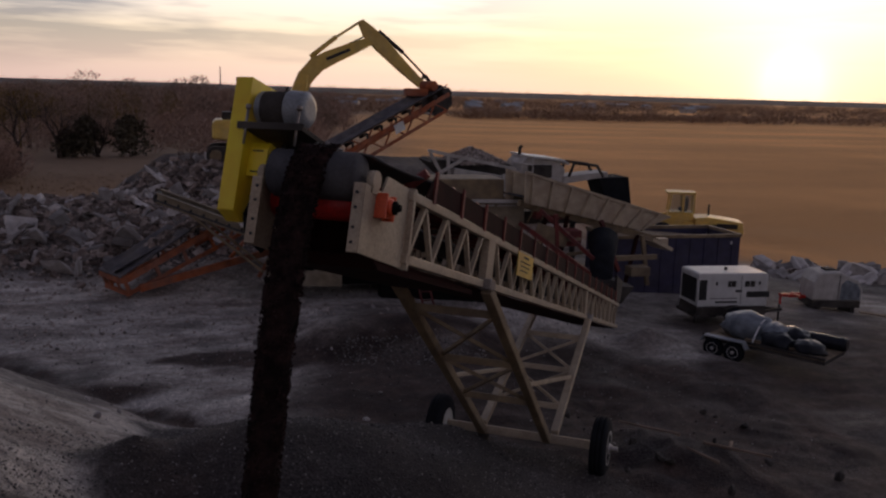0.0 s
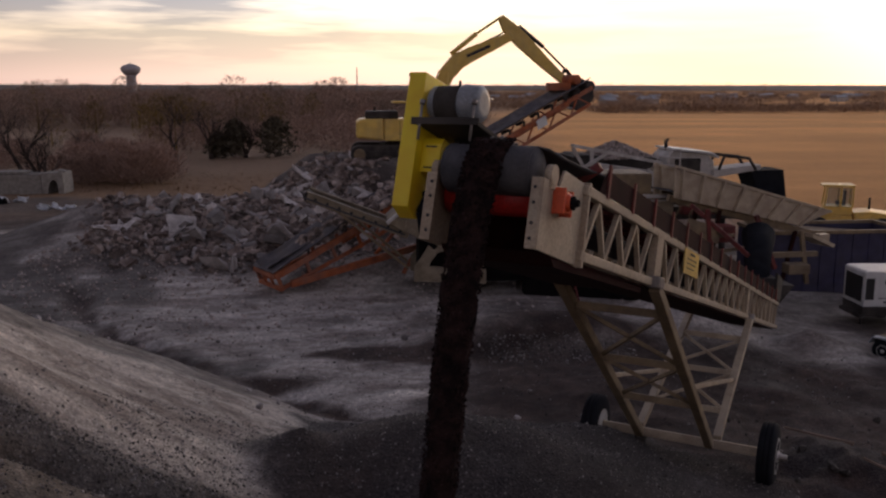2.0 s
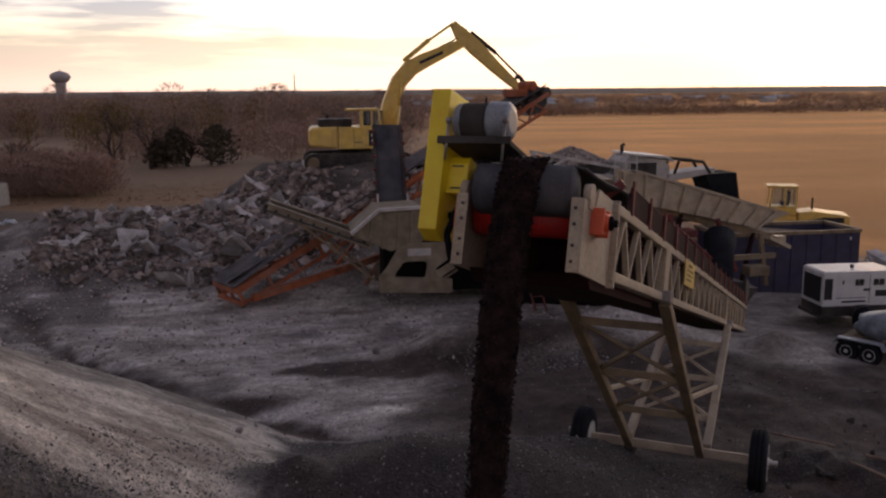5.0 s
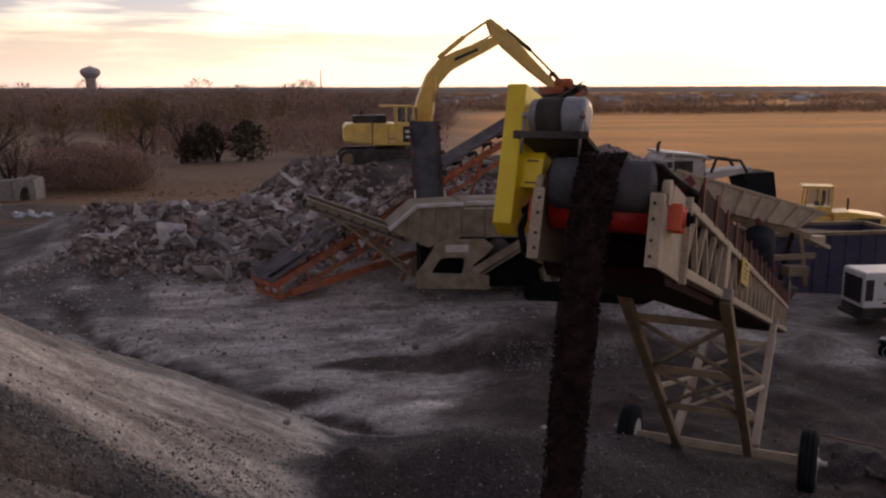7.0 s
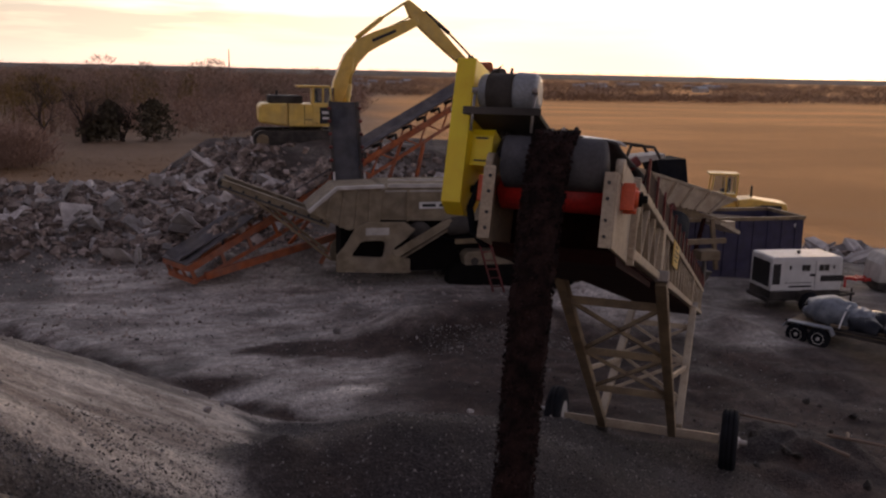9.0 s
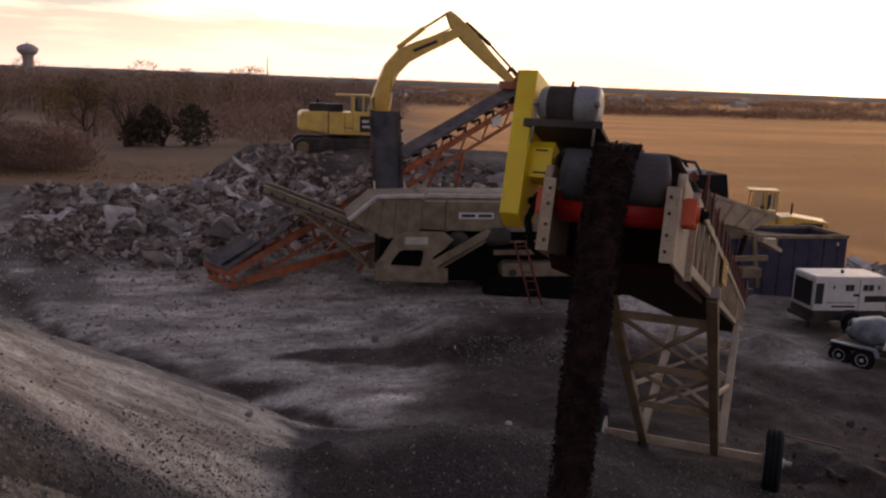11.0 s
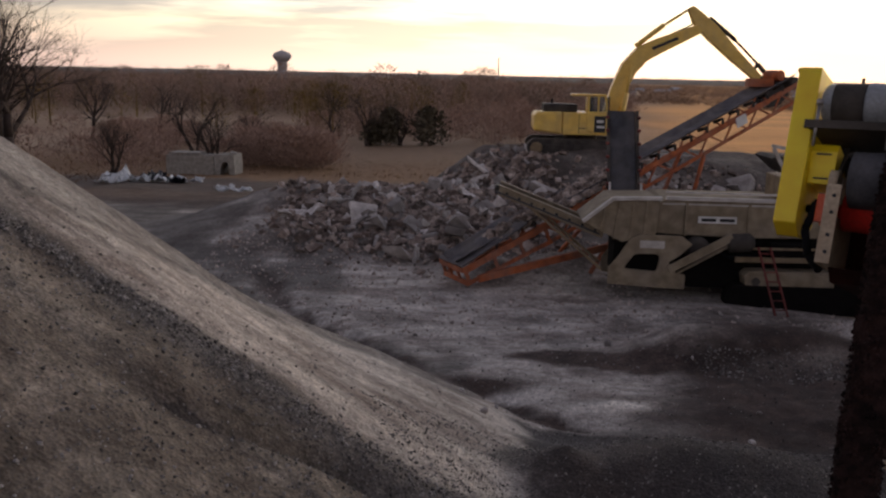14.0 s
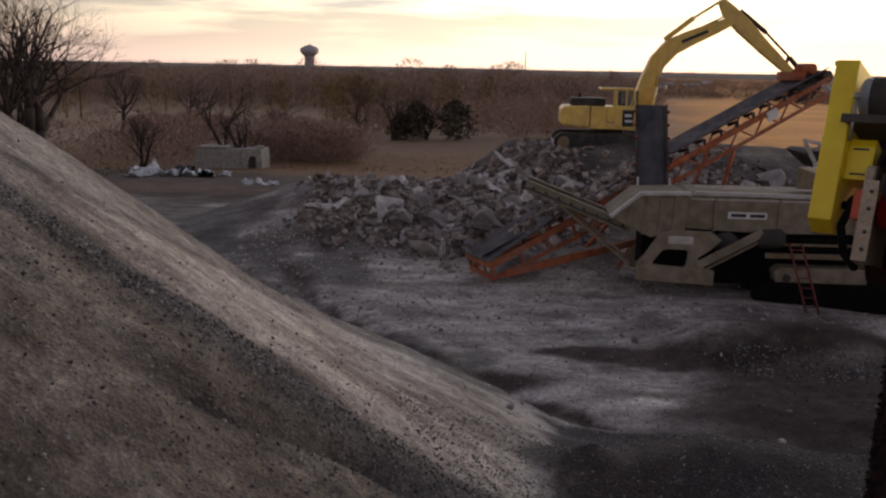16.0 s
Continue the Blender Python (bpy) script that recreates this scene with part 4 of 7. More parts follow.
for k in range(5200):
    t = T_END * rng.random() ** 0.75
    a = rng.uniform(0, 2 * math.pi)
    rr = rng.choice((1.0, 1.02, 1.06, 0.96)) + abs(rng.gauss(0, 0.03))
    c = fall(t) + VY * math.cos(a) * (0.165 - 0.035 * t) * rr + UX * math.sin(a) * (0.075 + 0.05 * t) * rr
    stream.grit(c, rng.uniform(0.005, 0.017), rng)
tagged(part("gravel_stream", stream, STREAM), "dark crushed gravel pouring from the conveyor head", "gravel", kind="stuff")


# ---- excavator ----
EX = (2.9, 41.0, 2.95)
exc = thing("excavator", pose(*EX), "yellow tracked excavator with raised boom on the rubble heap", "excavator")


def ladder_outline(line):
    """A closed outline from (x, z, half thickness) along a bent arm."""
    topside, under = [], []
    for i, (x, z, h) in enumerate(line):
        a, b = line[max(i - 1, 0)], line[min(i + 1, len(line) - 1)]
        d = Vector((b[0] - a[0], b[1] - a[1])).normalized()
        topside.append((x - d.y * h, z + d.x * h))
        under.append((x + d.y * h, z - d.x * h))
    return under + topside[::-1]


def track(y):
    half, r = 2.05, 0.40
    loop = []
    for k in range(12):
        a = radians(90 + 180 * k / 11)
        loop.append((-half + math.cos(a) * r, 0.40 + math.sin(a) * r))
    for k in range(12):
        a = radians(-90 + 180 * k / 11)
        loop.append((half + math.cos(a) * r, 0.40 + math.sin(a) * r))
    tr = part("crawler_track", Soup().prism(loop, y - 0.3, y + 0.3), DARK, exc, "dark muddy steel crawler track")
    shoe = Soup().box((0, 0, 0), (0.17, 0.62, 0.035)).box((-0.05, 0, 0.02), (0.02, 0.62, 0.03)).mesh("track_shoe", DARK)
    peri = [Vector((x, 0, z)) for x, z in loop] + [Vector((loop[0][0], 0, loop[0][1]))]
    for a, b in zip(peri, peri[1:]):
        n_ = max(1, round((b - a).length / 0.2))
        for k in range(n_):
            c, d = a.lerp(b, (k + 0.5) / n_), (b - a).normalized()
            share("track_shoe", shoe, tr, Matrix.Translation((c.x, y, c.z)) @ Matrix.Rotation(-math.atan2(d.z, d.x), 4, "Y"))
    for x_ in (-half, half):
        part("sprocket", Soup().turned((x_, y - 0.33, 0.4), (x_, y + 0.33, 0.4), [(0, 0.2), (0.05, 0.28), (0.95, 0.28), (1, 0.2)], 16), TAN_DIRTY, tr)
    part("side_beam", Soup().box((0, y - 0.02, 0.42), (3.3, 0.68, 0.28)), DARK, tr, bevel=0.03)


track(-1.3), track(1.3)
part("undercarriage", Soup().box((0, 0, 0.55), (2.2, 2.3, 0.4)).turned((0, 0, 0.7), (0, 0, 0.98), [(0, 0.75), (1, 0.75)], 24), DARK, exc)
house = part("house", Soup().prism([(-0.9, 1.0), (1.3, 1.0), (1.3, 1.95), (-0.9, 2.0)], -1.45, 1.45), CAT_YELLOW, exc, "yellow engine house", bevel=0.05)
part("counterweight", Soup().prism([(-2.2, 1.15), (-0.92, 1.0), (-0.92, 2.02), (-2.05, 1.98), (-2.2, 1.85)], -1.42, 1.42), CAT_YELLOW, exc, bevel=0.10)
part("engine_hood", Soup().box((-1.0, 0.0, 2.17), (1.5, 2.2, 0.34)).rod((-1.3, 0.5, 2.2), (-1.3, 0.5, 2.55), 0.06), DARK, house, "dark engine hood with exhaust", bevel=0.05)
part("side_decal", Soup().box((0.72, -1.498, 1.5), (0.5, 0.012, 0.72)), INK, house, "dark square decal")
part("decal_marks", Soup().box((0.72, -1.507, 1.62), (0.3, 0.006, 0.12)).box((0.76, -1.507, 1.38), (0.34, 0.006, 0.10)), WHITE, house)
part("door_line", Soup().box((-0.2, -1.453, 1.5), (0.02, 0.01, 0.8)).box((0.35, -1.453, 1.5), (0.02, 0.01, 0.8)).box((0.1, -1.456, 1.3), (0.6, 0.008, 0.03)), DARK, house)
cab = part("cab", Soup().box((0.2, -1.0, 2.76), (1.5, 0.95, 0.10)).box((0.75, -1.0, 1.6), (1.2, 0.98, 0.9)), CAT_YELLOW, exc, "yellow cab with dark windows", bevel=0.04)
for x_, y_ in ((0.2, -1.43), (0.92, -1.43), (0.2, -0.57), (1.28, -0.57), (0.62, -1.43)):
    part("pillar", Soup().beam((x_ + (0.12 if x_ > 0.8 else 0), y_, 1.9), (x_, y_, 2.75), 0.07), CAT_YELLOW, cab)
part("rear_panel", Soup().box((0.17, -1.0, 2.3), (0.06, 0.9, 0.9)), CAT_YELLOW, cab)
part("window_pane", Soup().box((0.62, -1.43, 2.33), (0.85, 0.012, 0.75)), GLASS, cab)
part("front_pane", Soup().box((1.12, -1.0, 2.33), (0.012, 0.8, 0.75)), GLASS, cab)
part("operator_seat", Soup().box((0.55, -1.0, 2.05), (0.5, 0.5, 0.15)).box((0.35, -1.0, 2.35), (0.14, 0.5, 0.6)), DARK, cab, bevel=0.03)
boom_line = [(1.2, 1.75, 0.27), (1.6, 3.0, 0.33), (2.05, 4.0, 0.37), (2.6, 4.62, 0.38), (3.3, 4.98, 0.34), (4.3, 5.42, 0.27), (5.15, 5.8, 0.19)]
boom = part("boom", Soup().prism(ladder_outline(boom_line), -0.35, 0.35), CAT_YELLOW, exc, "yellow bent boom", bevel=0.03)
part("boom_marks", Soup().beam((3.0, -0.36, 4.85), (4.1, -0.36, 5.33), 0.01, 0.14, (0, 0, 1)), INK, boom, "dark illegible lettering bar")
for y_ in (-0.55, 0.55):
    part("boom_cylinder", Soup().rod((1.75, y_, 1.45), (1.95, y_, 2.9), 0.11).rod((1.95, y_, 2.9), (2.12, y_, 4.1), 0.06), CAT_YELLOW, boom)
stick_line = [(4.62, 6.68, 0.12), (5.0, 6.2, 0.30), (5.65, 5.6, 0.34), (6.7, 4.62, 0.26), (8.0, 3.5, 0.15)]
stick = part("stick", Soup().prism(ladder_outline(stick_line), -0.25, 0.25), CAT_YELLOW, exc, "yellow stick", bevel=0.03)
part("stick_cylinder", Soup().rod((2.3, 0, 4.95), (3.5, 0, 5.9), 0.11).rod((3.5, 0, 5.9), (4.65, 0, 6.66), 0.06), CAT_YELLOW, boom)
part("bucket_cylinder", Soup().rod((5.5, 0, 6.25), (6.7, 0, 5.3), 0.10).rod((6.7, 0, 5.3), (7.75, 0, 4.3), 0.055), DARK, stick)
part("bucket_link", Soup().beam((7.75, -0.2, 4.3), (8.25, -0.2, 3.75), 0.10).beam((7.75, 0.2, 4.3), (8.25, 0.2, 3.75), 0.10).beam((7.75, 0, 4.3), (7.6, 0, 3.85), 0.12), DARK, stick)
part("hose", Soup().pipe([(2.3, 0.2, 4.6), (3.4, 0.2, 5.3), (4.6, 0.2, 5.85), (5.2, 0.2, 6.2)], 0.035), RUBBER, boom)
bucket = Soup().prism([(7.85, 3.7), (8.45, 3.85), (8.95, 3.5), (9.05, 2.95), (8.7, 2.5), (8.2, 2.35), (7.95, 2.6), (8.3, 2.75), (8.55, 3.05), (8.4, 3.4), (7.9, 3.45)], -0.7, 0.7)
bucket.prism([(8.0, 3.6), (8.9, 3.5), (8.95, 2.8), (8.2, 2.4)], -0.72, -0.68).prism([(8.0, 3.6), (8.9, 3.5), (8.95, 2.8), (8.2, 2.4)], 0.68, 0.72)
bk = part("bucket", bucket, DARK, exc, "dark worn steel bucket", bevel=0.02)
for k in range(5):
    part("bucket_tooth", Soup().beam((8.15, -0.6 + 0.3 * k, 2.42), (7.85, -0.6 + 0.3 * k, 2.5), 0.10, 0.06), STEEL, bk)
part("bucket_thumb", Soup().beam((7.75, -0.2, 3.4), (7.9, -0.2, 2.6), 0.08, 0.18).beam((7.75, 0.2, 3.4), (7.9, 0.2, 2.6), 0.08, 0.18), DARK, bk)


# ---- orange conveyor behind the crusher ----
P0, P1 = Vector((-1.74, 26.93, 0.78)), Vector((9.6, 33.6, 6.35))
oc = thing("orange_conveyor", Matrix.Identity(4), "rusty orange truss conveyor with grey belt, dusty", "conveyor")
dv = (P1 - P0).normalized()
sv = Vector((0, 0, 1)).cross(dv).normalized()
nv = dv.cross(sv)
LEN = (P1 - P0).length


def oc_pt(a, s, z):
    return P0 + dv * a + sv * s + nv * z


for s in (-0.55, 0.55):
    part("top_rail", Soup().beam(oc_pt(0, s, 0), oc_pt(LEN, s, 0), 0.08, 0.16), ORANGE, oc, bevel=0.01)
    part("bottom_rail", Soup().beam(oc_pt(2.5, s, -0.62), oc_pt(LEN - 0.4, s, -0.55), 0.07, 0.12), ORANGE, oc, bevel=0.01)
    k, a = 0, 2.6
    while a < LEN - 0.8:
        part("truss_brace", Soup().beam(oc_pt(a, s, -0.58 if k % 2 else -0.05), oc_pt(a + 0.6, s, -0.05 if k % 2 else -0.58), 0.05), ORANGE, oc)
        a, k = a + 0.6, k + 1
    a = 0.8
    while a < LEN - 0.3:
        part("belt_roller", Soup().rod(oc_pt(a, s * 0.25, 0.10), oc_pt(a, s * 1.02, 0.24), 0.06, 8).box(oc_pt(a, s * 1.05, 0.16), (0.07, 0.07, 0.2)), DARK, oc)
        a += 0.75
pan = [oc_pt(a, s, z) for a in (-0.55, LEN + 0.1) for s, z in ((-0.52, 0.36), (-0.25, 0.2), (0.25, 0.2), (0.52, 0.36))]
bl = part("belt", Soup().add(pan, [(0, 1, 5, 4), (1, 2, 6, 5), (2, 3, 7, 6)]), DUSTY_BELT, oc, "dusty grey rubber belt")
bl.modifiers.new("thickness", "SOLIDIFY").thickness = 0.03
part("head_drum", Soup().rod(oc_pt(LEN, -0.5, 0.05), oc_pt(LEN, 0.5, 0.05), 0.22, 16), DARK, oc)
part("head_motor", Soup().rod(oc_pt(LEN - 0.3, 0.5, 0.45), oc_pt(LEN - 0.3, -0.2, 0.45), 0.2, 14).box(oc_pt(LEN - 0.9, 0.3, 0.42), (0.9, 0.5, 0.3)), ORANGE, oc, "orange drive unit", bevel=0.02)
part("info_plate", Soup().beam(oc_pt(LEN - 3.2, -0.62, -0.15), oc_pt(LEN - 2.7, -0.62, -0.15), 0.02, 0.35), WHITE, oc)
tail = Soup()
for s in (-0.78, 0.78):
    tail.beam(oc_pt(-0.6, s, 0.05), oc_pt(2.6, s, 0.05), 0.06, 0.20).beam(oc_pt(-0.6, s, -0.38), oc_pt(2.6, s, -0.52), 0.06, 0.12)
    for a in (-0.55, 0.5, 1.5, 2.5):
        tail.beam(oc_pt(a, s, 0.0), oc_pt(a, s, -0.45), 0.07, 0.10, tuple(dv))
for z in (0.06, -0.38):
    tail.beam(oc_pt(-0.6, -0.78, z), oc_pt(-0.6, 0.78, z), 0.08, 0.14)
for s in (-0.3, 0.25):
    tail.beam(oc_pt(-0.6, s, 0.05), oc_pt(-0.6, s, -0.38), 0.10, 0.06, tuple(dv))
part("apron_plate", Soup().add([oc_pt(a, s, z) for a, z in ((-0.62, 0.22), (2.0, 0.42)) for s in (-0.75, 0.75)] + [oc_pt(a, s, z - 0.04) for a, z in ((-0.62, 0.22), (2.0, 0.42)) for s in (-0.75, 0.75)],
     [(0, 1, 3, 2), (4, 6, 7, 5), (0, 4, 5, 1), (2, 3, 7, 6), (0, 2, 6, 4), (1, 5, 7, 3)]), DUSTY_BELT, oc, "dusty grey apron plate")
part("tail_frame", tail, ORANGE, oc, "open rusty orange tail frame")
spill = Soup()
rs = random.Random(41)
for k in range(1500):
    a, s = 0.9 + 5.2 * rs.random() ** 1.1, max(-0.6, min(0.6, rs.gauss(0, 0.30)))
    spill.stone(oc_pt(a, s, 0.24 + 0.16 * max(0, 0.5 - abs(s)) + rs.uniform(-0.02, 0.06)), 0.03 + 0.16 * rs.random() ** 3, rs)
part("belt_spill", spill, CONCRETE_DUST, oc, "grey rubble spilled over the low end")
part("lower_rail", Soup().beam((-1.4, 26.2, 0.32), (3.2, 28.2, 1.2), 0.12, 0.22), ORANGE, oc)
for a, foot in ((6.6, -2.2), (6.6, 1.3), (9.4, -1.2)):
    for s in (-0.6, 0.6):
        t_ = oc_pt(a, s, -0.6)
        b_ = oc_pt(a + foot, s * 1.5, 0)
        part("support_leg", Soup().beam(t_, (b_.x, b_.y, at(b_.x, b_.y) + 0.02), 0.10, 0.10), ORANGE, oc)


# ---- tan tracked crusher ----
cr = thing("mobile_crusher", Matrix.Identity(4), "dusty tan tracked crusher with discharge conveyor and hopper", "crusher")
# discharge conveyor raised at the nose
for y_, dx in ((25.9, 0.0), (27.0, 0.05)):
    c0, c1 = Vector((-0.85 + dx, y_ + 0.9, 2.98)), Vector((2.25 + dx, y_ - 0.2, 1.92))
    rail = part("conveyor_rail", Soup().beam(c0, c1, 0.06, 0.30), CRUSHER_TAN, cr, bevel=0.01)
    part("rail_lip", Soup().beam(c0 + Vector((0, -0.03, 0.16)), c1 + Vector((0, -0.03, 0.16)), 0.14, 0.03), CRUSHER_TAN, rail)
    for k in range(8):
        h = c0.lerp(c1, 0.08 + 0.12 * k)
        part("bolt_hole", Soup().rod(h + Vector((0, -0.05, 0)), h + Vector((0, -0.02, 0)), 0.045, 10), INK, rail)
    part("strut", Soup().beam(c0.lerp(c1, 0.22), (2.25 + dx, y_ - 0.25, 0.85), 0.07, 0.07), TAN_DIRTY, cr)
part("nose_belt", Soup().beam((-0.8, 27.25, 2.95), (2.3, 26.15, 1.9), 1.0, 0.05), BELT, cr)
part("nose_pulley", Soup().rod((-0.85, 26.85, 2.95), (-0.85, 27.85, 2.95), 0.14, 14), DARK, cr)
hop = part("feed_hopper", Soup().prism([(1.6, 2.3), (2.42, 2.98), (3.75, 3.02), (3.7, 1.95), (2.75, 1.75)], 25.35, 27.6), CRUSHER_TAN, cr, "ribbed tan steel hopper", bevel=0.02)
for a, b in (((2.5, 1.85), (2.65, 2.98)), ((2.95, 1.85), (3.05, 3.0)), ((3.35, 1.9), (3.42, 3.0)), ((2.1, 2.05), (2.25, 2.83))):
    part("rib", Soup().beam((a[0], 25.32, a[1]), (b[0], 25.32, b[1]), 0.06, 0.06, (0, 1, 0)), CRUSHER_TAN, hop)
part("hopper_lip", Soup().beam((1.58, 25.3, 2.33), (2.42, 25.3, 3.02), 0.2, 0.09).beam((2.42, 25.3, 3.02), (3.8, 25.3, 3.06), 0.2, 0.09), DUSTY_WHITE, hop)
body = part("main_body", Soup().prism([(3.72, 1.98), (3.72, 2.85), (4.0, 2.98), (7.3, 3.0), (10.6, 2.9), (10.6, 2.0), (6.2, 1.9)], 25.7, 28.2), CRUSHER_TAN, cr, bevel=0.03)
for x_ in (4.6, 6.4, 7.4, 8.5, 9.6):
    part("body_rib", Soup().box((x_, 25.67, 2.42), (0.07, 0.06, 0.95)), CRUSHER_TAN, body)
part("top_rail", Soup().beam((4.0, 25.66, 3.03), (10.6, 25.66, 3.0), 0.16, 0.10).beam((3.9, 25.72, 2.86), (10.6, 25.7, 2.86), 0.08, 0.05).beam((4.0, 25.75, 3.2), (8.5, 25.75, 3.18), 0.05, 0.05), DUSTY_WHITE, body)
plate = part("name_plate", Soup().box((5.5, 25.66, 2.42), (1.1, 0.02, 0.2)), WHITE, body, "white plate with illegible dark bars")
part("plate_bars", Soup().box((5.25, 25.645, 2.42), (0.42, 0.01, 0.09)).box((5.78, 25.645, 2.42), (0.42, 0.01, 0.09)), INK, plate)
nose = [(2.38, 0.52), (2.38, 1.0), (2.6, 1.25), (3.0, 1.9), (3.3, 2.0), (4.45, 1.98), (4.75, 1.75), (4.45, 1.45), (4.1, 1.2), (4.35, 0.9), (4.6, 0.85), (4.6, 0.42)]


def holed(outline, hole, y0, y1):
    """A plate with an opening of as many corners as its outline."""
    n_, s = len(outline), Soup()
    pts = [(x, y, z) for y in (y0, y1) for x, z in outline + hole]
    faces = []
    for i in range(n_):
        j = (i + 1) % n_
        faces += [(i, j, n_ + j, n_ + i), (3 * n_ + i, 3 * n_ + j, 2 * n_ + j, 2 * n_ + i), (2 * n_ + i, 2 * n_ + j, j, i), (n_ + i, n_ + j, 3 * n_ + j, 3 * n_ + i)]
    return s.add(pts, faces)


hole = [(2.85, 0.98), (2.86, 1.05), (2.9, 1.12), (3.1, 1.40), (3.25, 1.44), (3.7, 1.44), (3.82, 1.40), (3.84, 1.3), (3.82, 1.15), (3.80, 1.05), (3.78, 0.95), (3.7, 0.92)]
for y_ in (25.25, 26.9):
    np_ = part("nose_frame", holed(nose, hole, y_, y_ + 0.12), CRUSHER_TAN, cr, "tan steel nose frame with opening", bevel=0.01)
part("nose_plate", Soup().box((3.6, 25.24, 1.72), (0.7, 0.02, 0.22)), DUSTY_WHITE, np_)
# block coloured black for the shade inside the nose
part("nose_inner", Soup().box((3.5, 26.2, 1.25), (1.9, 1.2, 0.9)), GRIME_SHADE, cr)
part("feeder_arm", Soup().beam((4.1, 25.2, 1.0), (5.85, 25.2, 2.02), 0.10, 0.22).beam((4.3, 25.5, 0.85), (6.0, 25.5, 1.85), 0.5, 0.06), CRUSHER_TAN, cr, bevel=0.01)
part("air_cleaner", Soup().turned((5.75, 25.35, 1.80), (6.5, 25.35, 1.86), [(0, 0.18), (0.1, 0.27), (0.85, 0.27), (1, 0.15)], 18), DARK, cr, "dark round air cleaner")
# underbody: its black colour stands in for the shadow beneath the machine
part("lower_body", Soup().box((6.9, 26.9, 1.12), (7.4, 2.0, 1.55)), GRIME_SHADE, cr, "grimy machinery blackened for the shade under the crusher")
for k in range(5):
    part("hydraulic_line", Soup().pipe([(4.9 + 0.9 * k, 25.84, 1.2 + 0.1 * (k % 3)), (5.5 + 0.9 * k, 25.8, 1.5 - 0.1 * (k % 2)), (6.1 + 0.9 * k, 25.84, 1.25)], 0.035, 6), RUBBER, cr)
part("engine_block", Soup().box((7.6, 25.75, 1.55), (1.1, 0.4, 0.5)), GRIME_SHADE, cr, bevel=0.04)
part("pump_case", Soup().box((9.2, 25.7, 1.6), (0.9, 0.4, 0.4)), GRIME_SHADE, cr, bevel=0.04)
part("crusher_drum", Soup().turned((5.0, 25.6, 1.55), (5.0, 26.4, 1.55), [(0, 0.2), (0.1, 0.36), (0.9, 0.36), (1, 0.2)], 20), DARK, cr)
part("fuel_tank", Soup().prism([(6.4, 0.42), (6.3, 0.85), (6.45, 1.0), (8.9, 1.02), (8.9, 0.42)], 25.35, 26.0), CRUSHER_TAN, cr, "tan side tank", bevel=0.04)
part("tank_logo", Soup().rod((6.65, 25.34, 0.7), (6.65, 25.30, 0.7), 0.12, 16), DARK, cr)
part("side_rail", Soup().beam((6.0, 25.3, 1.35), (10.4, 25.3, 1.40), 0.08, 0.14).beam((6.4, 25.3, 1.68), (10.4, 25.3, 1.72), 0.06, 0.06).beam((9.0, 25.3, 0.9), (10.6, 25.3, 0.92), 0.4, 0.3), TAN_DIRTY, cr)
for y_ in (25.5, 27.9):
    lp = [(8.4 + (2.2 if math.cos(a) > 0 else -2.2) + 0.42 * math.cos(a), 0.18 + 0.42 * math.sin(a)) for a in [radians(15 + 30 * k) for k in range(12)]]
    part("crawler_track", Soup().prism(lp, y_ - 0.25, y_ + 0.25), GRIME_SHADE, cr, bevel=0.02)
part("engine_box", Soup().box((8.6, 26.6, 3.35), (2.6, 1.6, 0.7)), TAN_DIRTY, cr, bevel=0.04)
# steep belt folded behind the hopper
q0, q1 = Vector((3.1, 27.9, 2.5)), Vector((3.15, 29.6, 5.35))
part("folded_belt", Soup().beam(q0, q1, 0.80, 0.08, (0, 1, 0)), BELT, cr, "dark grey belt of a folded side conveyor")
for s in (-0.46, 0.46):
    part("folded_rail", Soup().beam(q0 + Vector((s, -0.05, 0)), q1 + Vector((s, -0.05, 0)), 0.09, 0.16, (0, 1, 0)), DARK, cr)
    part("rail_prop", Soup().beam((3.1 + s * 1.1, 27.3, 2.6), (3.1 + s * 1.05, 27.75, 3.2), 0.06), DUSTY_WHITE, cr)
    for k in range(7):
        c = q0.lerp(q1, (k + 0.5) / 7)
        part("side_roller", Soup().rod(c + Vector((s, -0.16, 0.02)), c + Vector((s * 1.22, -0.16, 0.02)), 0.05, 8), DULL_RED, cr)
# access ladder
lad = thing("ladder", Matrix.Identity(4), "thin red-brown steel ladder leaning on the crusher", "ladder")
lx0, lx1 = Vector((7.15, 24.35, at(7.15, 24.35))), Vector((6.75, 25.15, 1.75))
for s in (-0.17, 0.17):
    part("rail", Soup().beam(lx0 + Vector((s, 0, 0)), lx1 + Vector((s, 0, 0)), 0.04, 0.05), DULL_RED, lad)
for k in range(7):
    c = lx0.lerp(lx1, (k + 0.7) / 7.4)
    part("rung", Soup().rod(c + Vector((-0.17, 0, 0)), c + Vector((0.17, 0, 0)), 0.018, 8), DULL_RED, lad)


# ---- screening plant and feed trough behind the stacker ----
sp = thing("screening_plant", Matrix.Identity(4), "dust-grey screening plant with hopper, rails and engine house", "screening plant")
part("side_panel", Soup().prism([(9.6, 2.0), (9.9, 3.5), (12.7, 3.1), (12.9, 2.3), (10.4, 1.9)], 32.0, 34.4), DUSTY_WHITE, sp, bevel=0.03)
for x_ in (10.3, 11.1, 11.9):
    part("panel_rib", Soup().beam((x_, 31.96, 2.0), (x_, 31.96, 3.3), 0.08), DUSTY_WHITE, sp)
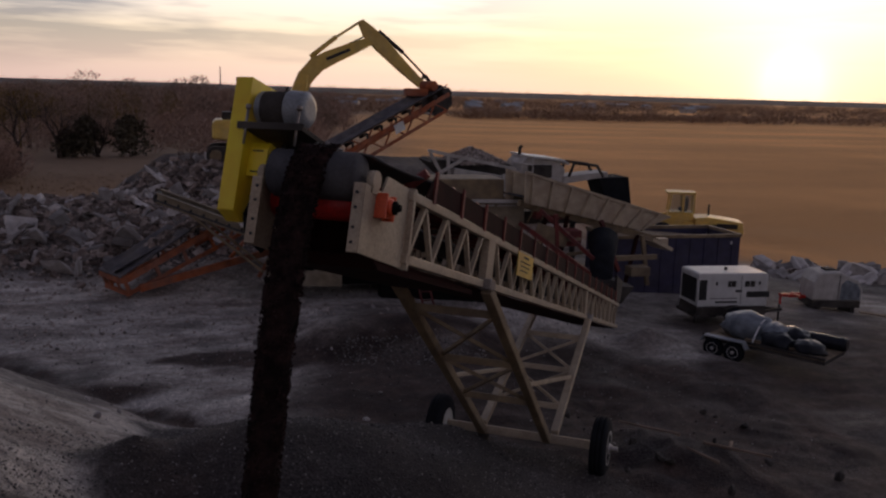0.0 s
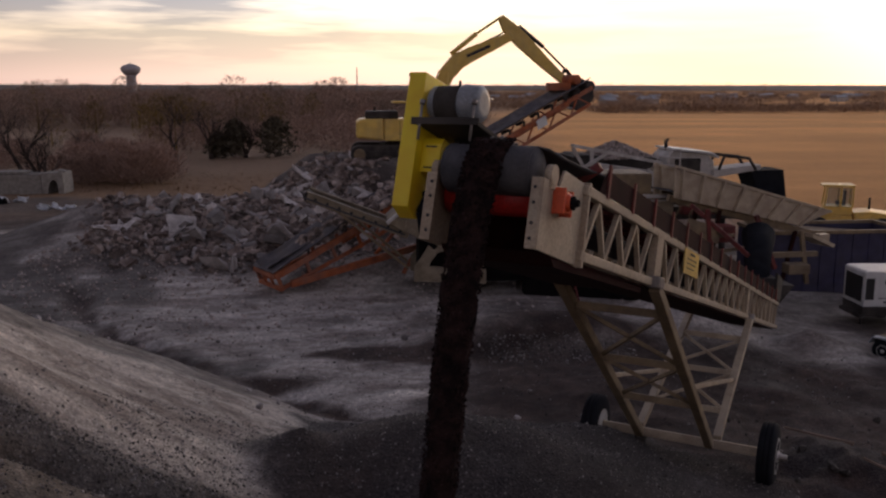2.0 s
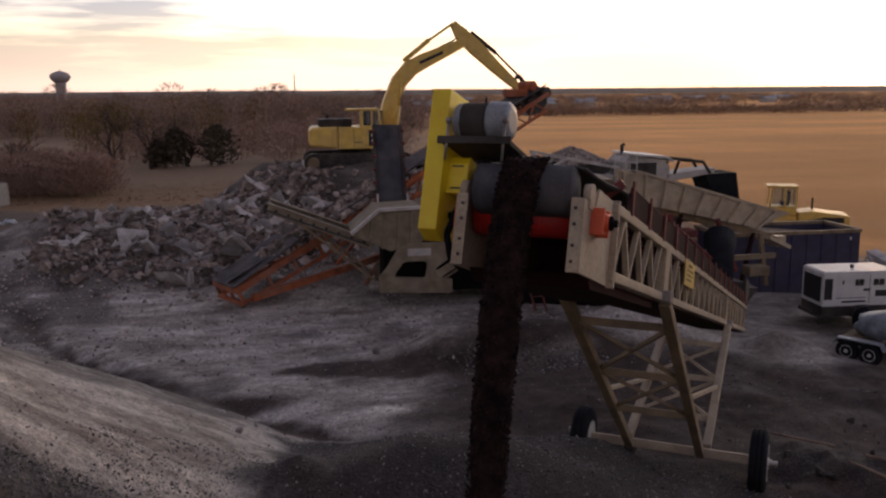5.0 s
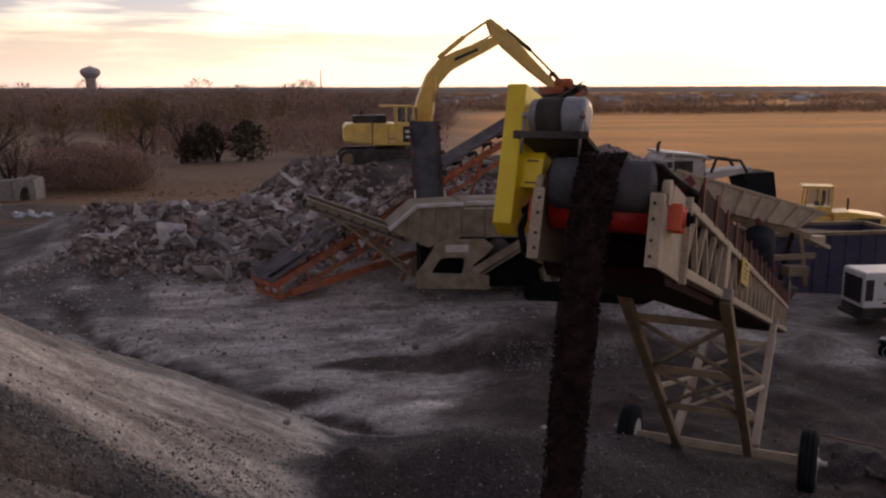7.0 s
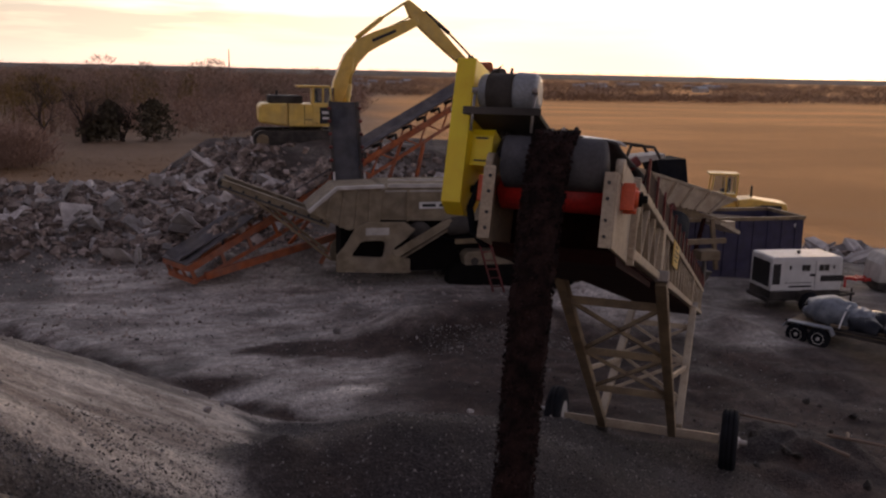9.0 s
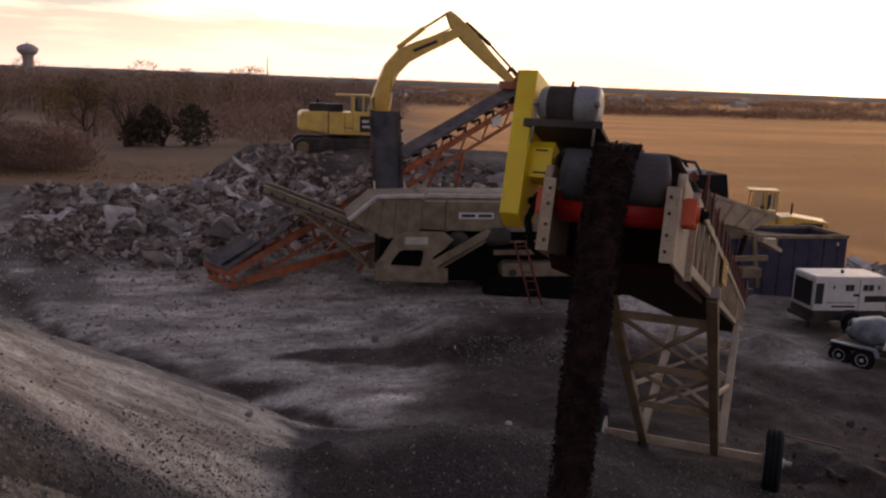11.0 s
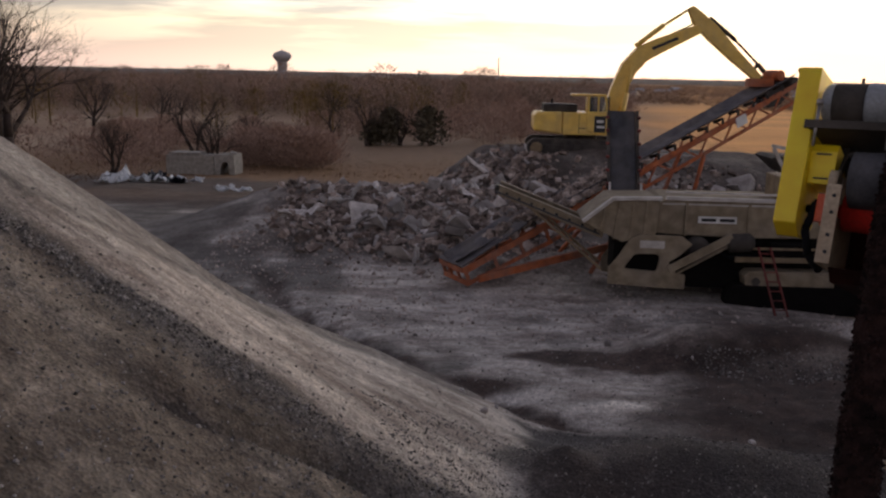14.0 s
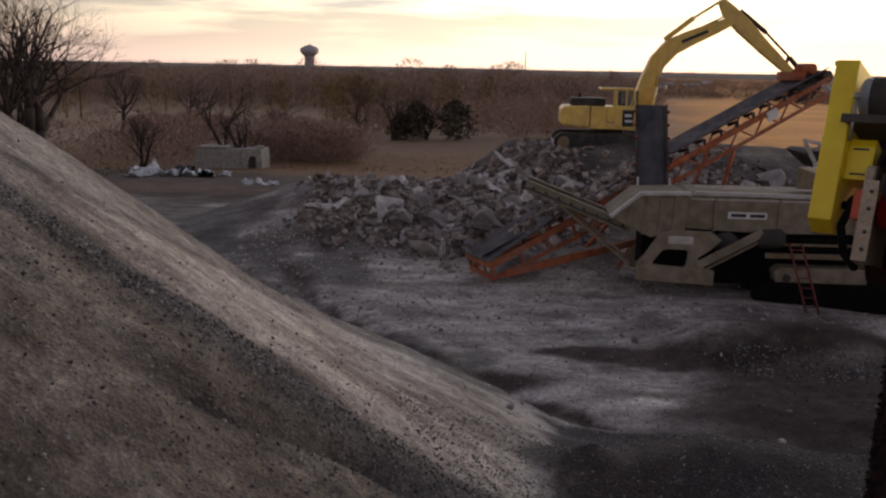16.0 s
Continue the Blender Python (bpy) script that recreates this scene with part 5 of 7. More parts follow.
part("receiving_hopper", Soup().prism([(9.0, 3.7), (9.7, 3.1), (11.9, 3.1), (12.5, 3.6), (12.2, 3.65), (9.2, 3.8)], 32.4, 34.6), DARK, sp, bevel=0.02)
for a, b in (((8.9, 32.0, 4.1), (10.0, 32.0, 2.2)), ((9.6, 31.9, 4.0), (9.7, 31.9, 2.3)), ((8.8, 31.9, 4.2), (12.4, 31.9, 3.5)), ((9.2, 31.8, 3.3), (10.2, 31.8, 3.9))):
    part("hopper_stay", Soup().beam(a, b, 0.12), DUSTY_WHITE, sp)
hp = Soup()
rh = random.Random(77)
for k in range(2200):
    a_, q_ = rh.uniform(0, 6.3), 1.5 * math.sqrt(rh.random())
    hp.grit((10.9 + math.cos(a_) * q_, 33.3 + math.sin(a_) * q_ * 0.7, 3.62 + 0.42 * (1.5 - q_) + rh.uniform(0, 0.05)), rh.uniform(0.03, 0.09), rh)
part("hopper_load", hp, BITS, sp, "heaped pale grey gravel")
eh = part("engine_house", Soup().prism([(12.6, 2.3), (12.7, 3.7), (12.95, 3.95), (14.3, 3.8), (14.6, 3.5), (14.6, 2.3)], 32.2, 34.0), DUSTY_WHITE, sp, bevel=0.05)
part("roof_sheet", Soup().prism([(12.9, 3.97), (14.4, 3.82), (14.7, 3.66), (14.7, 3.72), (14.4, 3.9), (12.9, 4.04)], 32.0, 34.2), WHITE, eh, "white roof sheet")
part("dark_vent", Soup().box((13.5, 32.15, 3.4), (1.0, 0.1, 0.5)), DARK, eh)
part("exhaust", Soup().rod((12.9, 33.0, 3.9), (12.9, 33.0, 4.3), 0.07).rod((12.9, 33.0, 4.28), (13.0, 33.0, 4.36), 0.06), DARK, eh)
for z_ in (3.45, 3.75, 4.05):
    part("hand_rail", Soup().pipe([(12.2, 31.9, z_), (13.1, 31.9, z_ - 0.08)], 0.03), DUSTY_WHITE, sp)
for x_ in (12.2, 12.65, 13.1):
    part("rail_post", Soup().rod((x_, 31.9, 2.9), (x_, 31.9, 4.05), 0.03), DUSTY_WHITE, sp)
for y_ in (32.0, 33.0):
    part("roll_bar", Soup().pipe([(14.7, y_, 3.2), (14.9, y_, 3.75), (15.9, y_, 3.65), (16.2, y_, 3.2)], 0.06), DARK, sp)
part("rear_conveyor", Soup().prism([(14.5, 2.9), (16.4, 3.2), (16.4, 3.4), (14.5, 3.2)], 32.0, 33.2), DUSTY_WHITE, sp, bevel=0.02)
part("rubber_curtain", Soup().prism([(16.0, 3.15), (17.35, 3.2), (17.55, 2.0), (16.5, 1.9)], 32.0, 33.4), RUBBER, sp, "black rubber curtain", bevel=0.04)
part("chassis", Soup().box((13.2, 33.0, 1.5), (8.2, 1.6, 0.5)), DARK, sp, bevel=0.02)
for x_ in (9.8, 11.4, 15.2, 16.6):
    part("stand", Soup().beam((x_, 32.6, 1.4), (x_, 32.4, at(x_, 32.4)), 0.18), DARK, sp)
part("walkway", Soup().box((13.4, 31.6, 2.35), (3.4, 0.7, 0.08)), DARK, sp)
part("drive_boxes", Soup().box((13.8, 31.3, 1.9), (1.6, 0.5, 0.6)), DULL_RED, sp, bevel=0.03)
for k in range(4):
    part("guard_rail", Soup().rod((12.6 + 0.55 * k, 30.9, 1.5 + 0.05 * k), (13.0 + 0.55 * k, 30.9, 2.3), 0.03), TAN_DIRTY, sp)

tr = thing("feed_trough", Matrix.Identity(4), "ribbed tan steel trough conveyor sloping towards the yard", "conveyor")
w0, w1 = Vector((10.25, 24.75, 3.98)), Vector((16.35, 26.65, 2.26))
wd = (w1 - w0).normalized()
ws = Vector((-wd.y, wd.x, 0)).normalized()
for s, tilt in ((0.0, 0.0), (1.05, 0.05)):
    p0, p1 = w0 + ws * s, w1 + ws * s
    b0, b1 = p0 - Vector((0, 0, 0.92)) - ws * tilt, p1 - wd * 1.4 - Vector((0, 0, 0.72)) - ws * tilt
    off = ws * 0.05
    wall = part("trough_side", Soup().add([p0, p1, b1, b0, p0 + off, p1 + off, b1 + off, b0 + off], [(0, 1, 2, 3), (7, 6, 5, 4), (0, 4, 5, 1), (1, 5, 6, 2), (2, 6, 7, 3), (3, 7, 4, 0)]), TAN, tr)
    part("edge_rail", Soup().beam(p0 + Vector((0, 0, 0.03)), p1 + Vector((0, 0, 0.03)), 0.12, 0.08), TAN, wall)
    for k in range(8):
        t_ = 0.04 + 0.125 * k
        a, b = p0.lerp(p1, t_), b0.lerp(b1, min(1, t_ * 1.1))
        part("rib", Soup().beam(a - off, b - off, 0.07, 0.10, tuple(ws)), TAN, wall)
part("trough_belt", Soup().beam(w0 + ws * 0.75 - Vector((0, 0, 0.72)), w1 + ws * 0.75 - wd * 2 - Vector((0, 0, 0.52)), 1.1, 0.06), BELT, tr)
part("under_beam", Soup().beam(w0 + ws * 0.3 - Vector((0, 0, 0.95)), w1 + ws * 0.3 - wd * 0.6 - Vector((0, 0, 0.85)), 0.16, 0.2).beam(w0 + ws * 1.2 - Vector((0, 0, 0.95)), w1 + ws * 1.2 - wd * 0.6 - Vector((0, 0, 0.85)), 0.16, 0.2), TAN_DIRTY, tr)
for t_, lean in ((0.30, -0.4), (0.80, -0.5)):
    for s in (0.2, 1.3):
        a = w0.lerp(w1, t_) + ws * s - Vector((0, 0, 0.9))
        part("support_leg", Soup().beam(a, (a.x + lean, a.y, at(a.x + lean, a.y)), 0.11), RUST_SHADE, tr)
part("end_step", Soup().beam(w1 - wd * 1.2 - Vector((0, 0, 0.95)), w1 - wd * 0.2 - Vector((0, 0, 1.1)), 0.9, 0.12).box(w1 - wd * 0.3 - Vector((0, 0, 0.95)), (0.35, 0.3, 0.35)), TAN, tr)
part("chute_hood", Soup().turned((12.9, 24.6, 1.9), (12.0, 22.6, 0.75), [(0, 0.5), (0.3, 0.42), (1, 0.3)], 16), RUBBER, tr, "black rubber discharge sleeve")
part("motor_box", Soup().box((11.6, 24.5, 2.0), (0.8, 0.6, 0.5)), DULL_RED, tr, bevel=0.03)
part("feed_boot", Soup().prism([(10.8, 1.1), (12.6, 1.0), (12.2, 0.5), (11.3, 0.5)], 21.6, 23.0), DARK, tr, bevel=0.02)
part("lower_frame", Soup().beam((10.2, 24.0, 2.3), (12.4, 23.2, 0.7), 0.14).beam((10.4, 25.6, 2.3), (12.8, 24.6, 0.6), 0.14).beam((11.0, 24.0, 2.8), (11.3, 24.0, at(11.3, 24)), 0.12), DULL_RED, tr)


for k, (a, b, w_, mat) in enumerate((((10.6, 24.3, 2.9), (12.3, 23.4, 1.3), 0.12, DULL_RED), ((11.2, 24.0, 1.5), (13.2, 24.2, 1.7), 0.10, TAN_DIRTY), ((12.8, 24.6, 2.5), (13.6, 24.8, 0.8), 0.12, DULL_RED),
                                 ((13.4, 24.9, 1.2), (15.2, 25.3, 1.15), 0.16, TAN_DIRTY), ((14.6, 25.2, 1.9), (14.9, 25.2, 0.2), 0.12, TAN_DIRTY), ((10.4, 24.2, 1.9), (11.9, 24.1, 2.0), 0.08, TAN_DIRTY))):
    part("frame_beam", Soup().beam(a, b, w_), mat, tr)
part("gear_box", Soup().box((14.4, 25.0, 0.75), (0.7, 0.5, 0.32)), TAN_DIRTY, tr, bevel=0.03)
part("side_plate", Soup().box((10.9, 24.0, 2.15), (1.1, 0.06, 0.5), Euler((0, 0.28, 0)).to_matrix()), TAN_DIRTY, tr)


# ---- yard things ----
def dumpster():
    x0, x1, y0, y1 = 15.0, 20.35, 28.3, 30.6
    zb = min(at(x0, y0), at(x1, y0)) - 0.02
    zt = 1.32
    t = thing("dumpster", Matrix.Identity(4), "navy blue open steel roll-off dumpster, scuffed", "dumpster")
    b = Soup()
    for sx, sy, ex, ey in ((x0, y0, x1, y0 + 0.06), (x0, y1 - 0.06, x1, y1), (x0, y0, x0 + 0.06, y1), (x1 - 0.06, y0, x1, y1)):
        b.span((sx, sy, zb + 0.15), (ex, ey, zt))
    b.span((x0, y0, zb + 0.12), (x1, y1, zb + 0.2))
    body_ = part("body", b, NAVY, t)
    part("top_rim", Soup().beam((x0, y0, zt), (x1, y0, zt), 0.14, 0.12).beam((x0, y1, zt), (x1, y1, zt), 0.14, 0.12).beam((x1, y0, zt), (x1, y1, zt), 0.14, 0.12).beam((x0, y0, zt), (x0, y1, zt), 0.14, 0.12), TAN_DIRTY, body_, "rusty top rim")
    for k in range(9):
        x_ = x0 + 0.3 + k * (x1 - x0 - 0.6) / 8
        part("side_rib", Soup().span((x_ - 0.05, y0 - 0.03, zb + 0.15), (x_ + 0.05, y0, zt - 0.05)), NAVY, body_)
    part("skid", Soup().span((x0, y0 + 0.4, zb), (x1, y0 + 0.55, zb + 0.14)).span((x0, y1 - 0.55, zb), (x1, y1 - 0.4, zb + 0.14)), DARK, t)
    part("number_plate_bar", Soup().box((x1 - 0.35, y0 - 0.012, zt - 0.28), (0.12, 0.02, 0.12)), WHITE, body_)
    part("rubbish_load", Soup().prism([(x0 + 0.1, zt - 0.3), (x0 + 1.2, zt - 0.05), (x0 + 2.6, zt - 0.12), (x1 - 0.1, zt - 0.35), (x1 - 0.1, zt - 0.6), (x0 + 0.1, zt - 0.6)], y0 + 0.1, y1 - 0.1), TIMBER, t)


dumpster()


def genset():
    # long side from (15.2, 23.4) to (18.2, 23.1)
    z0 = at(16.6, 23.6)
    t = thing("towed_generator", Matrix.Translation((15.72, 23.35, z0 - 0.06)) @ Matrix.Rotation(radians(-4), 4, "Z") @ Matrix.Diagonal((0.86, 0.95, 0.97, 1)), "white trailer-mounted generator with black base and dark marks", "generator")
    L, W = 2.8, 1.35
    body_ = part("canopy", Soup().prism([(0, 0.72), (L, 0.72), (L, 1.78), (L - 0.06, 1.84), (0.06, 1.84), (0, 1.78)], 0, W), WHITE, t, bevel=0.03)
    part("base_tank", Soup().span((0.0, 0.02, 0.40), (L, W - 0.02, 0.718)), DARK, t, bevel=0.02)
    part("radiator_grille", Soup().span((-0.02, 0.15, 0.85), (0.0, W - 0.15, 1.65)).span((0.04, -0.012, 0.95), (0.34, 0.0, 1.62)), INK, body_)
    for a, b in ((1.18, 1.30), (1.32, 1.50), (1.86, 2.05), (2.08, 2.26)):
        part("control_panel", Soup().span((a, -0.012, 1.38), (b, 0.0, 1.58)), DARK, body_)
    for x_ in (0.72, 2.45):
        part("door_latch", Soup().box((x_, -0.02, 1.5), (0.05, 0.03, 0.12)), DARK, body_)
    part("door_seam", Soup().span((0.5, -0.006, 0.98), (1.6, 0.0, 1.0)).span((1.72, -0.006, 0.8), (1.735, 0.0, 1.75)), DARK, body_)
    # the maker's mark, as a plain dark bar, and its small stripe
    part("maker_mark", Soup().span((1.95, -0.012, 1.02), (2.88, 0.0, 1.22)), INK, body_, "dark plain maker mark")
    part("stripe", Soup().span((0.7, -0.012, 0.84), (1.6, 0.0, 0.90)).span((1.5, -0.012, 1.2), (1.75, 0.0, 1.28)), INK, body_)
    part("exhaust_cap", Soup().rod((1.4, 0.6, 1.84), (1.4, 0.6, 1.94), 0.06), DARK, body_)
    wheel(t, (1.45, -0.16, 0.37), 0.37, 0.24, 22)
    wheel(t, (1.45, W + 0.05, 0.33), 0.33, 0.22, 22, out=1)
    part("mudguard", Soup().prism([(0.98, 0.42), (1.08, 0.66), (1.3, 0.76), (1.6, 0.76), (1.84, 0.66), (1.94, 0.42), (1.90, 0.42), (1.8, 0.62), (1.58, 0.72), (1.32, 0.72), (1.12, 0.62), (1.02, 0.42)], -0.2, 0.06), DARK, t)
    part("drawbar", Soup().beam((L, 0.3, 0.45), (L + 1.1, W / 2, 0.42), 0.09).beam((L, W - 0.3, 0.45), (L + 1.1, W / 2, 0.42), 0.09).rod((L + 1.0, W / 2, 0.02), (L + 1.0, W / 2, 0.6), 0.035), DARK, t)
    part("rear_bumper", Soup().span((-0.1, 0.0, 0.36), (0.0, W, 0.48)).rod((0.05, 0.2, 0.0), (0.05, 0.2, 0.4), 0.03), DARK, t)


genset()


def loaded_trailer():
    bx, by = 14.45, 19.75
    ang = math.atan2(-0.85, 0.55)
    t = thing("flatbed_trailer", Matrix.Translation((bx, by, at(bx + 0.6, by - 0.8))) @ Matrix.Rotation(ang, 4, "Z") @ Matrix.Scale(0.88, 4), "small twin-axle flatbed trailer loaded with wrapped goods", "trailer")
    L, W = 3.1, 1.7
    deck = part("deck", Soup().span((-0.7, 0.0, 0.48), (L, W, 0.58)), DARK, t, bevel=0.01)
    for k in range(9):
        part("deck_board", Soup().span((-0.68, 0.03 + k * 0.185, 0.583), (L - 0.02, 0.19 + k * 0.185, 0.61)), TIMBER, deck)
    for y_ in (0.0, W):
        part("side_rail", Soup().beam((-0.7, y_, 0.66), (L, y_, 0.66), 0.05, 0.08), DARK, t)
    for x_ in (-0.25, 0.42):
        wheel(t, (x_, -0.16, 0.33), 0.33, 0.22, 22)
        wheel(t, (x_, W + 0.16, 0.33), 0.33, 0.22, 22, out=1)
    for y0, y1 in ((-0.30, -0.02), (W + 0.02, W + 0.30)):
        part("fender", Soup().prism([(-0.68, 0.5), (-0.55, 0.72), (0.72, 0.72), (0.85, 0.5), (0.80, 0.5), (0.70, 0.68), (-0.53, 0.68), (-0.63, 0.5)], y0, y1), GREY, t, bevel=0.01)
    part("tail_lamp", Soup().box((-0.72, 0.15, 0.55), (0.03, 0.12, 0.08)), RED, t)
    m = t.matrix_basis

    def lump(name, c, size, mat, label, category, seed):
        r = random.Random(seed)
        bm = bmesh.new()
        bmesh.ops.create_icosphere(bm, subdivisions=3, radius=1)
        for v in bm.verts:
            n_ = noise.noise(v.co * 2.3 + Vector((seed, 0, 0))) * 0.28 + noise.noise(v.co * 6 + Vector((seed, 3, 0))) * 0.09
            v.co *= 1 + n_
            v.co = Vector((v.co.x * size[0], v.co.y * size[1], max(v.co.z, -0.55) * size[2]))
        me = bpy.data.meshes.new(name)
        bm.to_mesh(me)
        bm.free()
        me.materials.append(mat)
        me.polygons.foreach_set("use_smooth", [True] * len(me.polygons))
        ob = new(name, me)
        ob.matrix_basis = m @ Matrix.Translation((c[0], c[1], 0.61 + 0.55 * size[2])) @ Matrix.Rotation(r.uniform(-0.3, 0.3), 4, "Z")
        return tagged(ob, label, category)

    lump("wrapped_bale", (0.35, 0.95, 0), (0.85, 0.66, 0.52), TARP, "pale grey plastic-wrapped bundle on the flatbed trailer", "bundle", 3)
    lump("plastic_bag", (1.5, 0.45, 0), (0.55, 0.42, 0.30), BAG, "shiny black plastic bag on the flatbed trailer", "bag", 4)
    lump("plastic_bag", (1.7, 1.15, 0), (0.6, 0.45, 0.34), BAG, "shiny black plastic bag on the flatbed trailer", "bag", 5)
    lump("plastic_bag", (2.45, 0.5, 0), (0.5, 0.4, 0.26), BAG, "shiny black plastic bag on the flatbed trailer", "bag", 6)
    lump("wrapped_bale", (1.25, 0.8, 0), (0.45, 0.5, 0.42), TARP, "crumpled clear plastic sheeting on the flatbed trailer", "bundle", 7)
    roll = Soup().turned(m @ Vector((1.7, 1.5, 0.80)), m @ Vector((3.2, 1.55, 0.82)), [(0, 0.10), (0, 0.17), (0.06, 0.19), (0.94, 0.19), (1, 0.17), (1, 0.10)], 18)
    tagged(part("black_roll", roll, BAG), "black plastic roll lying on the flatbed trailer", "roll")
    for k, (y_, z_) in enumerate(((0.12, 0.64), (0.2, 0.72), (0.28, 0.645))):
        tagged(part("plank", Soup().beam(m @ Vector((0.6, y_, z_)), m @ Vector((2.9 - 0.2 * k, y_ + 0.1, z_)), 0.11, 0.04), TIMBER, bevel=0.004), "pale timber plank laid on the flatbed trailer", "plank", "planks on the trailer")
    strap = Soup()
    pts_ = [m @ Vector((0.9, y_, 0.66 + 0.62 * math.sin(math.pi * k / 8))) for k, y_ in enumerate(np.linspace(0.0, W, 9))]
    for a, b in zip(pts_, pts_[1:]):
        strap.beam(a, b, 0.05, 0.012)
    tagged(part("tie_strap", strap, WHITE), "white webbing strap tied over the trailer load", "strap")


loaded_trailer()


def water_tank():
    z0 = at(23.8, 26.8)
    t = thing("compressor_unit", Matrix.Translation((22.5, 26.6, z0)) @ Matrix.Rotation(radians(-14), 4, "Z") @ Matrix.Diagonal((0.66, 0.9, 1.0, 1)), "dull white boxy compressor unit on a dark skid", "compressor")
    b = part("cover", Soup().prism([(0, 0.45), (0.05, 1.15), (0.35, 1.5), (1.5, 1.55), (2.6, 1.25), (2.85, 0.9), (2.85, 0.45)], 0, 1.4), DUSTY_WHITE, t, bevel=0.08)
    part("end_panel", Soup().prism([(1.55, 0.5), (1.6, 1.1), (1.9, 1.28), (2.5, 1.12), (2.7, 0.88), (2.7, 0.5)], -0.03, 0.0), TARP, b, bevel=0.01)
    part("top_hatch", Soup().box((1.2, 0.7, 1.56), (0.6, 0.5, 0.06)), DARK, b)
    part("seam", Soup().beam((1.45, -0.015, 0.5), (1.5, -0.015, 1.5), 0.03, 0.02), DARK, b)
    part("skid", Soup().span((0.0, 0.05, 0.2), (2.8, 1.35, 0.45)), DARK, t)
    for x_ in (0.35, 2.3):
        part("skid_foot", Soup().span((x_, 0.1, -0.05), (x_ + 0.25, 1.3, 0.22)), DARK, t)
    part("red_hitch", Soup().beam((-0.1, 0.5, 0.5), (-1.5, 0.6, 0.52), 0.10).beam((-0.1, 1.0, 0.5), (-1.5, 0.7, 0.52), 0.10).beam((-0.5, 0.3, 0.5), (-0.5, 1.2, 0.5), 0.09).beam((-1.0, 0.4, 0.5), (-1.0, 1.0, 0.5), 0.09).beam((-1.45, 0.65, 0.5), (-1.45, 0.65, 0.0), 0.08), RED, t, "red tow bar frame")
    part("ramp_board", Soup().beam((2.6, -0.3, 0.12), (4.0, -0.6, 0.05), 0.3, 0.05), TIMBER, t)


water_tank()


def loader():
    z0 = at(29.9, 47.2) - 0.05
    t = thing("wheel_loader", Matrix.Translation((29.0, 47.2, z0)) @ Matrix.Rotation(radians(-24), 4, "Z"), "dusty yellow articulated wheel loader in the field beyond the dumpster", "loader")
    part("rear_body", Soup().prism([(0.4, 0.9), (0.4, 1.75), (1.2, 1.85), (3.2, 1.6), (3.3, 0.9)], -0.95, 0.95), CAT_YELLOW, t, bevel=0.08)
    part("front_chassis", Soup().prism([(-2.2, 0.7), (-2.2, 1.2), (-1.0, 1.6), (0.35, 1.5), (0.35, 0.7)], -0.7, 0.7), CAT_YELLOW, t, bevel=0.05)
    part("engine_grille", Soup().box((2.3, -0.96, 1.35), (1.2, 0.02, 0.3)), INK, t)
    c = part("cab", Soup().box((-0.45, 0, 1.8), (1.5, 1.4, 0.5)), CAT_YELLOW, t, "yellow framed cab with clear windows", bevel=0.04)
    part("cab_roof", Soup().box((-0.5, 0, 3.22), (1.75, 1.5, 0.12)), CAT_YELLOW, c, bevel=0.04)
    for x_ in (-1.2, -0.35, 0.3):
        for y_ in (-0.68, 0.68):
            part("pillar", Soup().beam((x_, y_, 2.0), (x_ + (0.12 if x_ < -1 else 0), y_, 3.2), 0.09), CAT_YELLOW, c)
    part("side_pane", Soup().box((-0.45, -0.70, 2.6), (1.4, 0.015, 1.1)), GLASS, c)
    part("seat", Soup().box((-0.3, 0, 2.2), (0.5, 0.5, 0.2)).box((-0.08, 0, 2.6), (0.15, 0.5, 0.7)), DARK, c, bevel=0.03)
    for x_ in (-1.5, 1.6):
        for y_, o in ((-1.05, -1), (1.05, 1)):
            wheel(t, (x_, y_, 0.72), 0.72, 0.5, 26, 0.42, o, TAN_DIRTY)
    part("lift_arm", Soup().prism(ladder_outline([(-0.9, 1.7, 0.16), (-2.2, 1.5, 0.22), (-3.2, 0.7, 0.14)]), -0.75, -0.6).prism(ladder_outline([(-0.9, 1.7, 0.16), (-2.2, 1.5, 0.22), (-3.2, 0.7, 0.14)]), 0.6, 0.75), CAT_YELLOW, t)
    part("bucket", Soup().prism([(-3.1, 0.3), (-3.1, 1.2), (-3.3, 1.45), (-3.35, 1.4), (-3.2, 1.1), (-3.3, 0.45), (-3.9, 0.1), (-3.9, 0.02), (-3.3, 0.1)], -1.3, 1.3), DARK, t, "worn dark steel bucket", bevel=0.02)
    part("exhaust", Soup().rod((1.3, 0.3, 1.8), (1.3, 0.3, 2.5), 0.06), DARK, t)


loader()


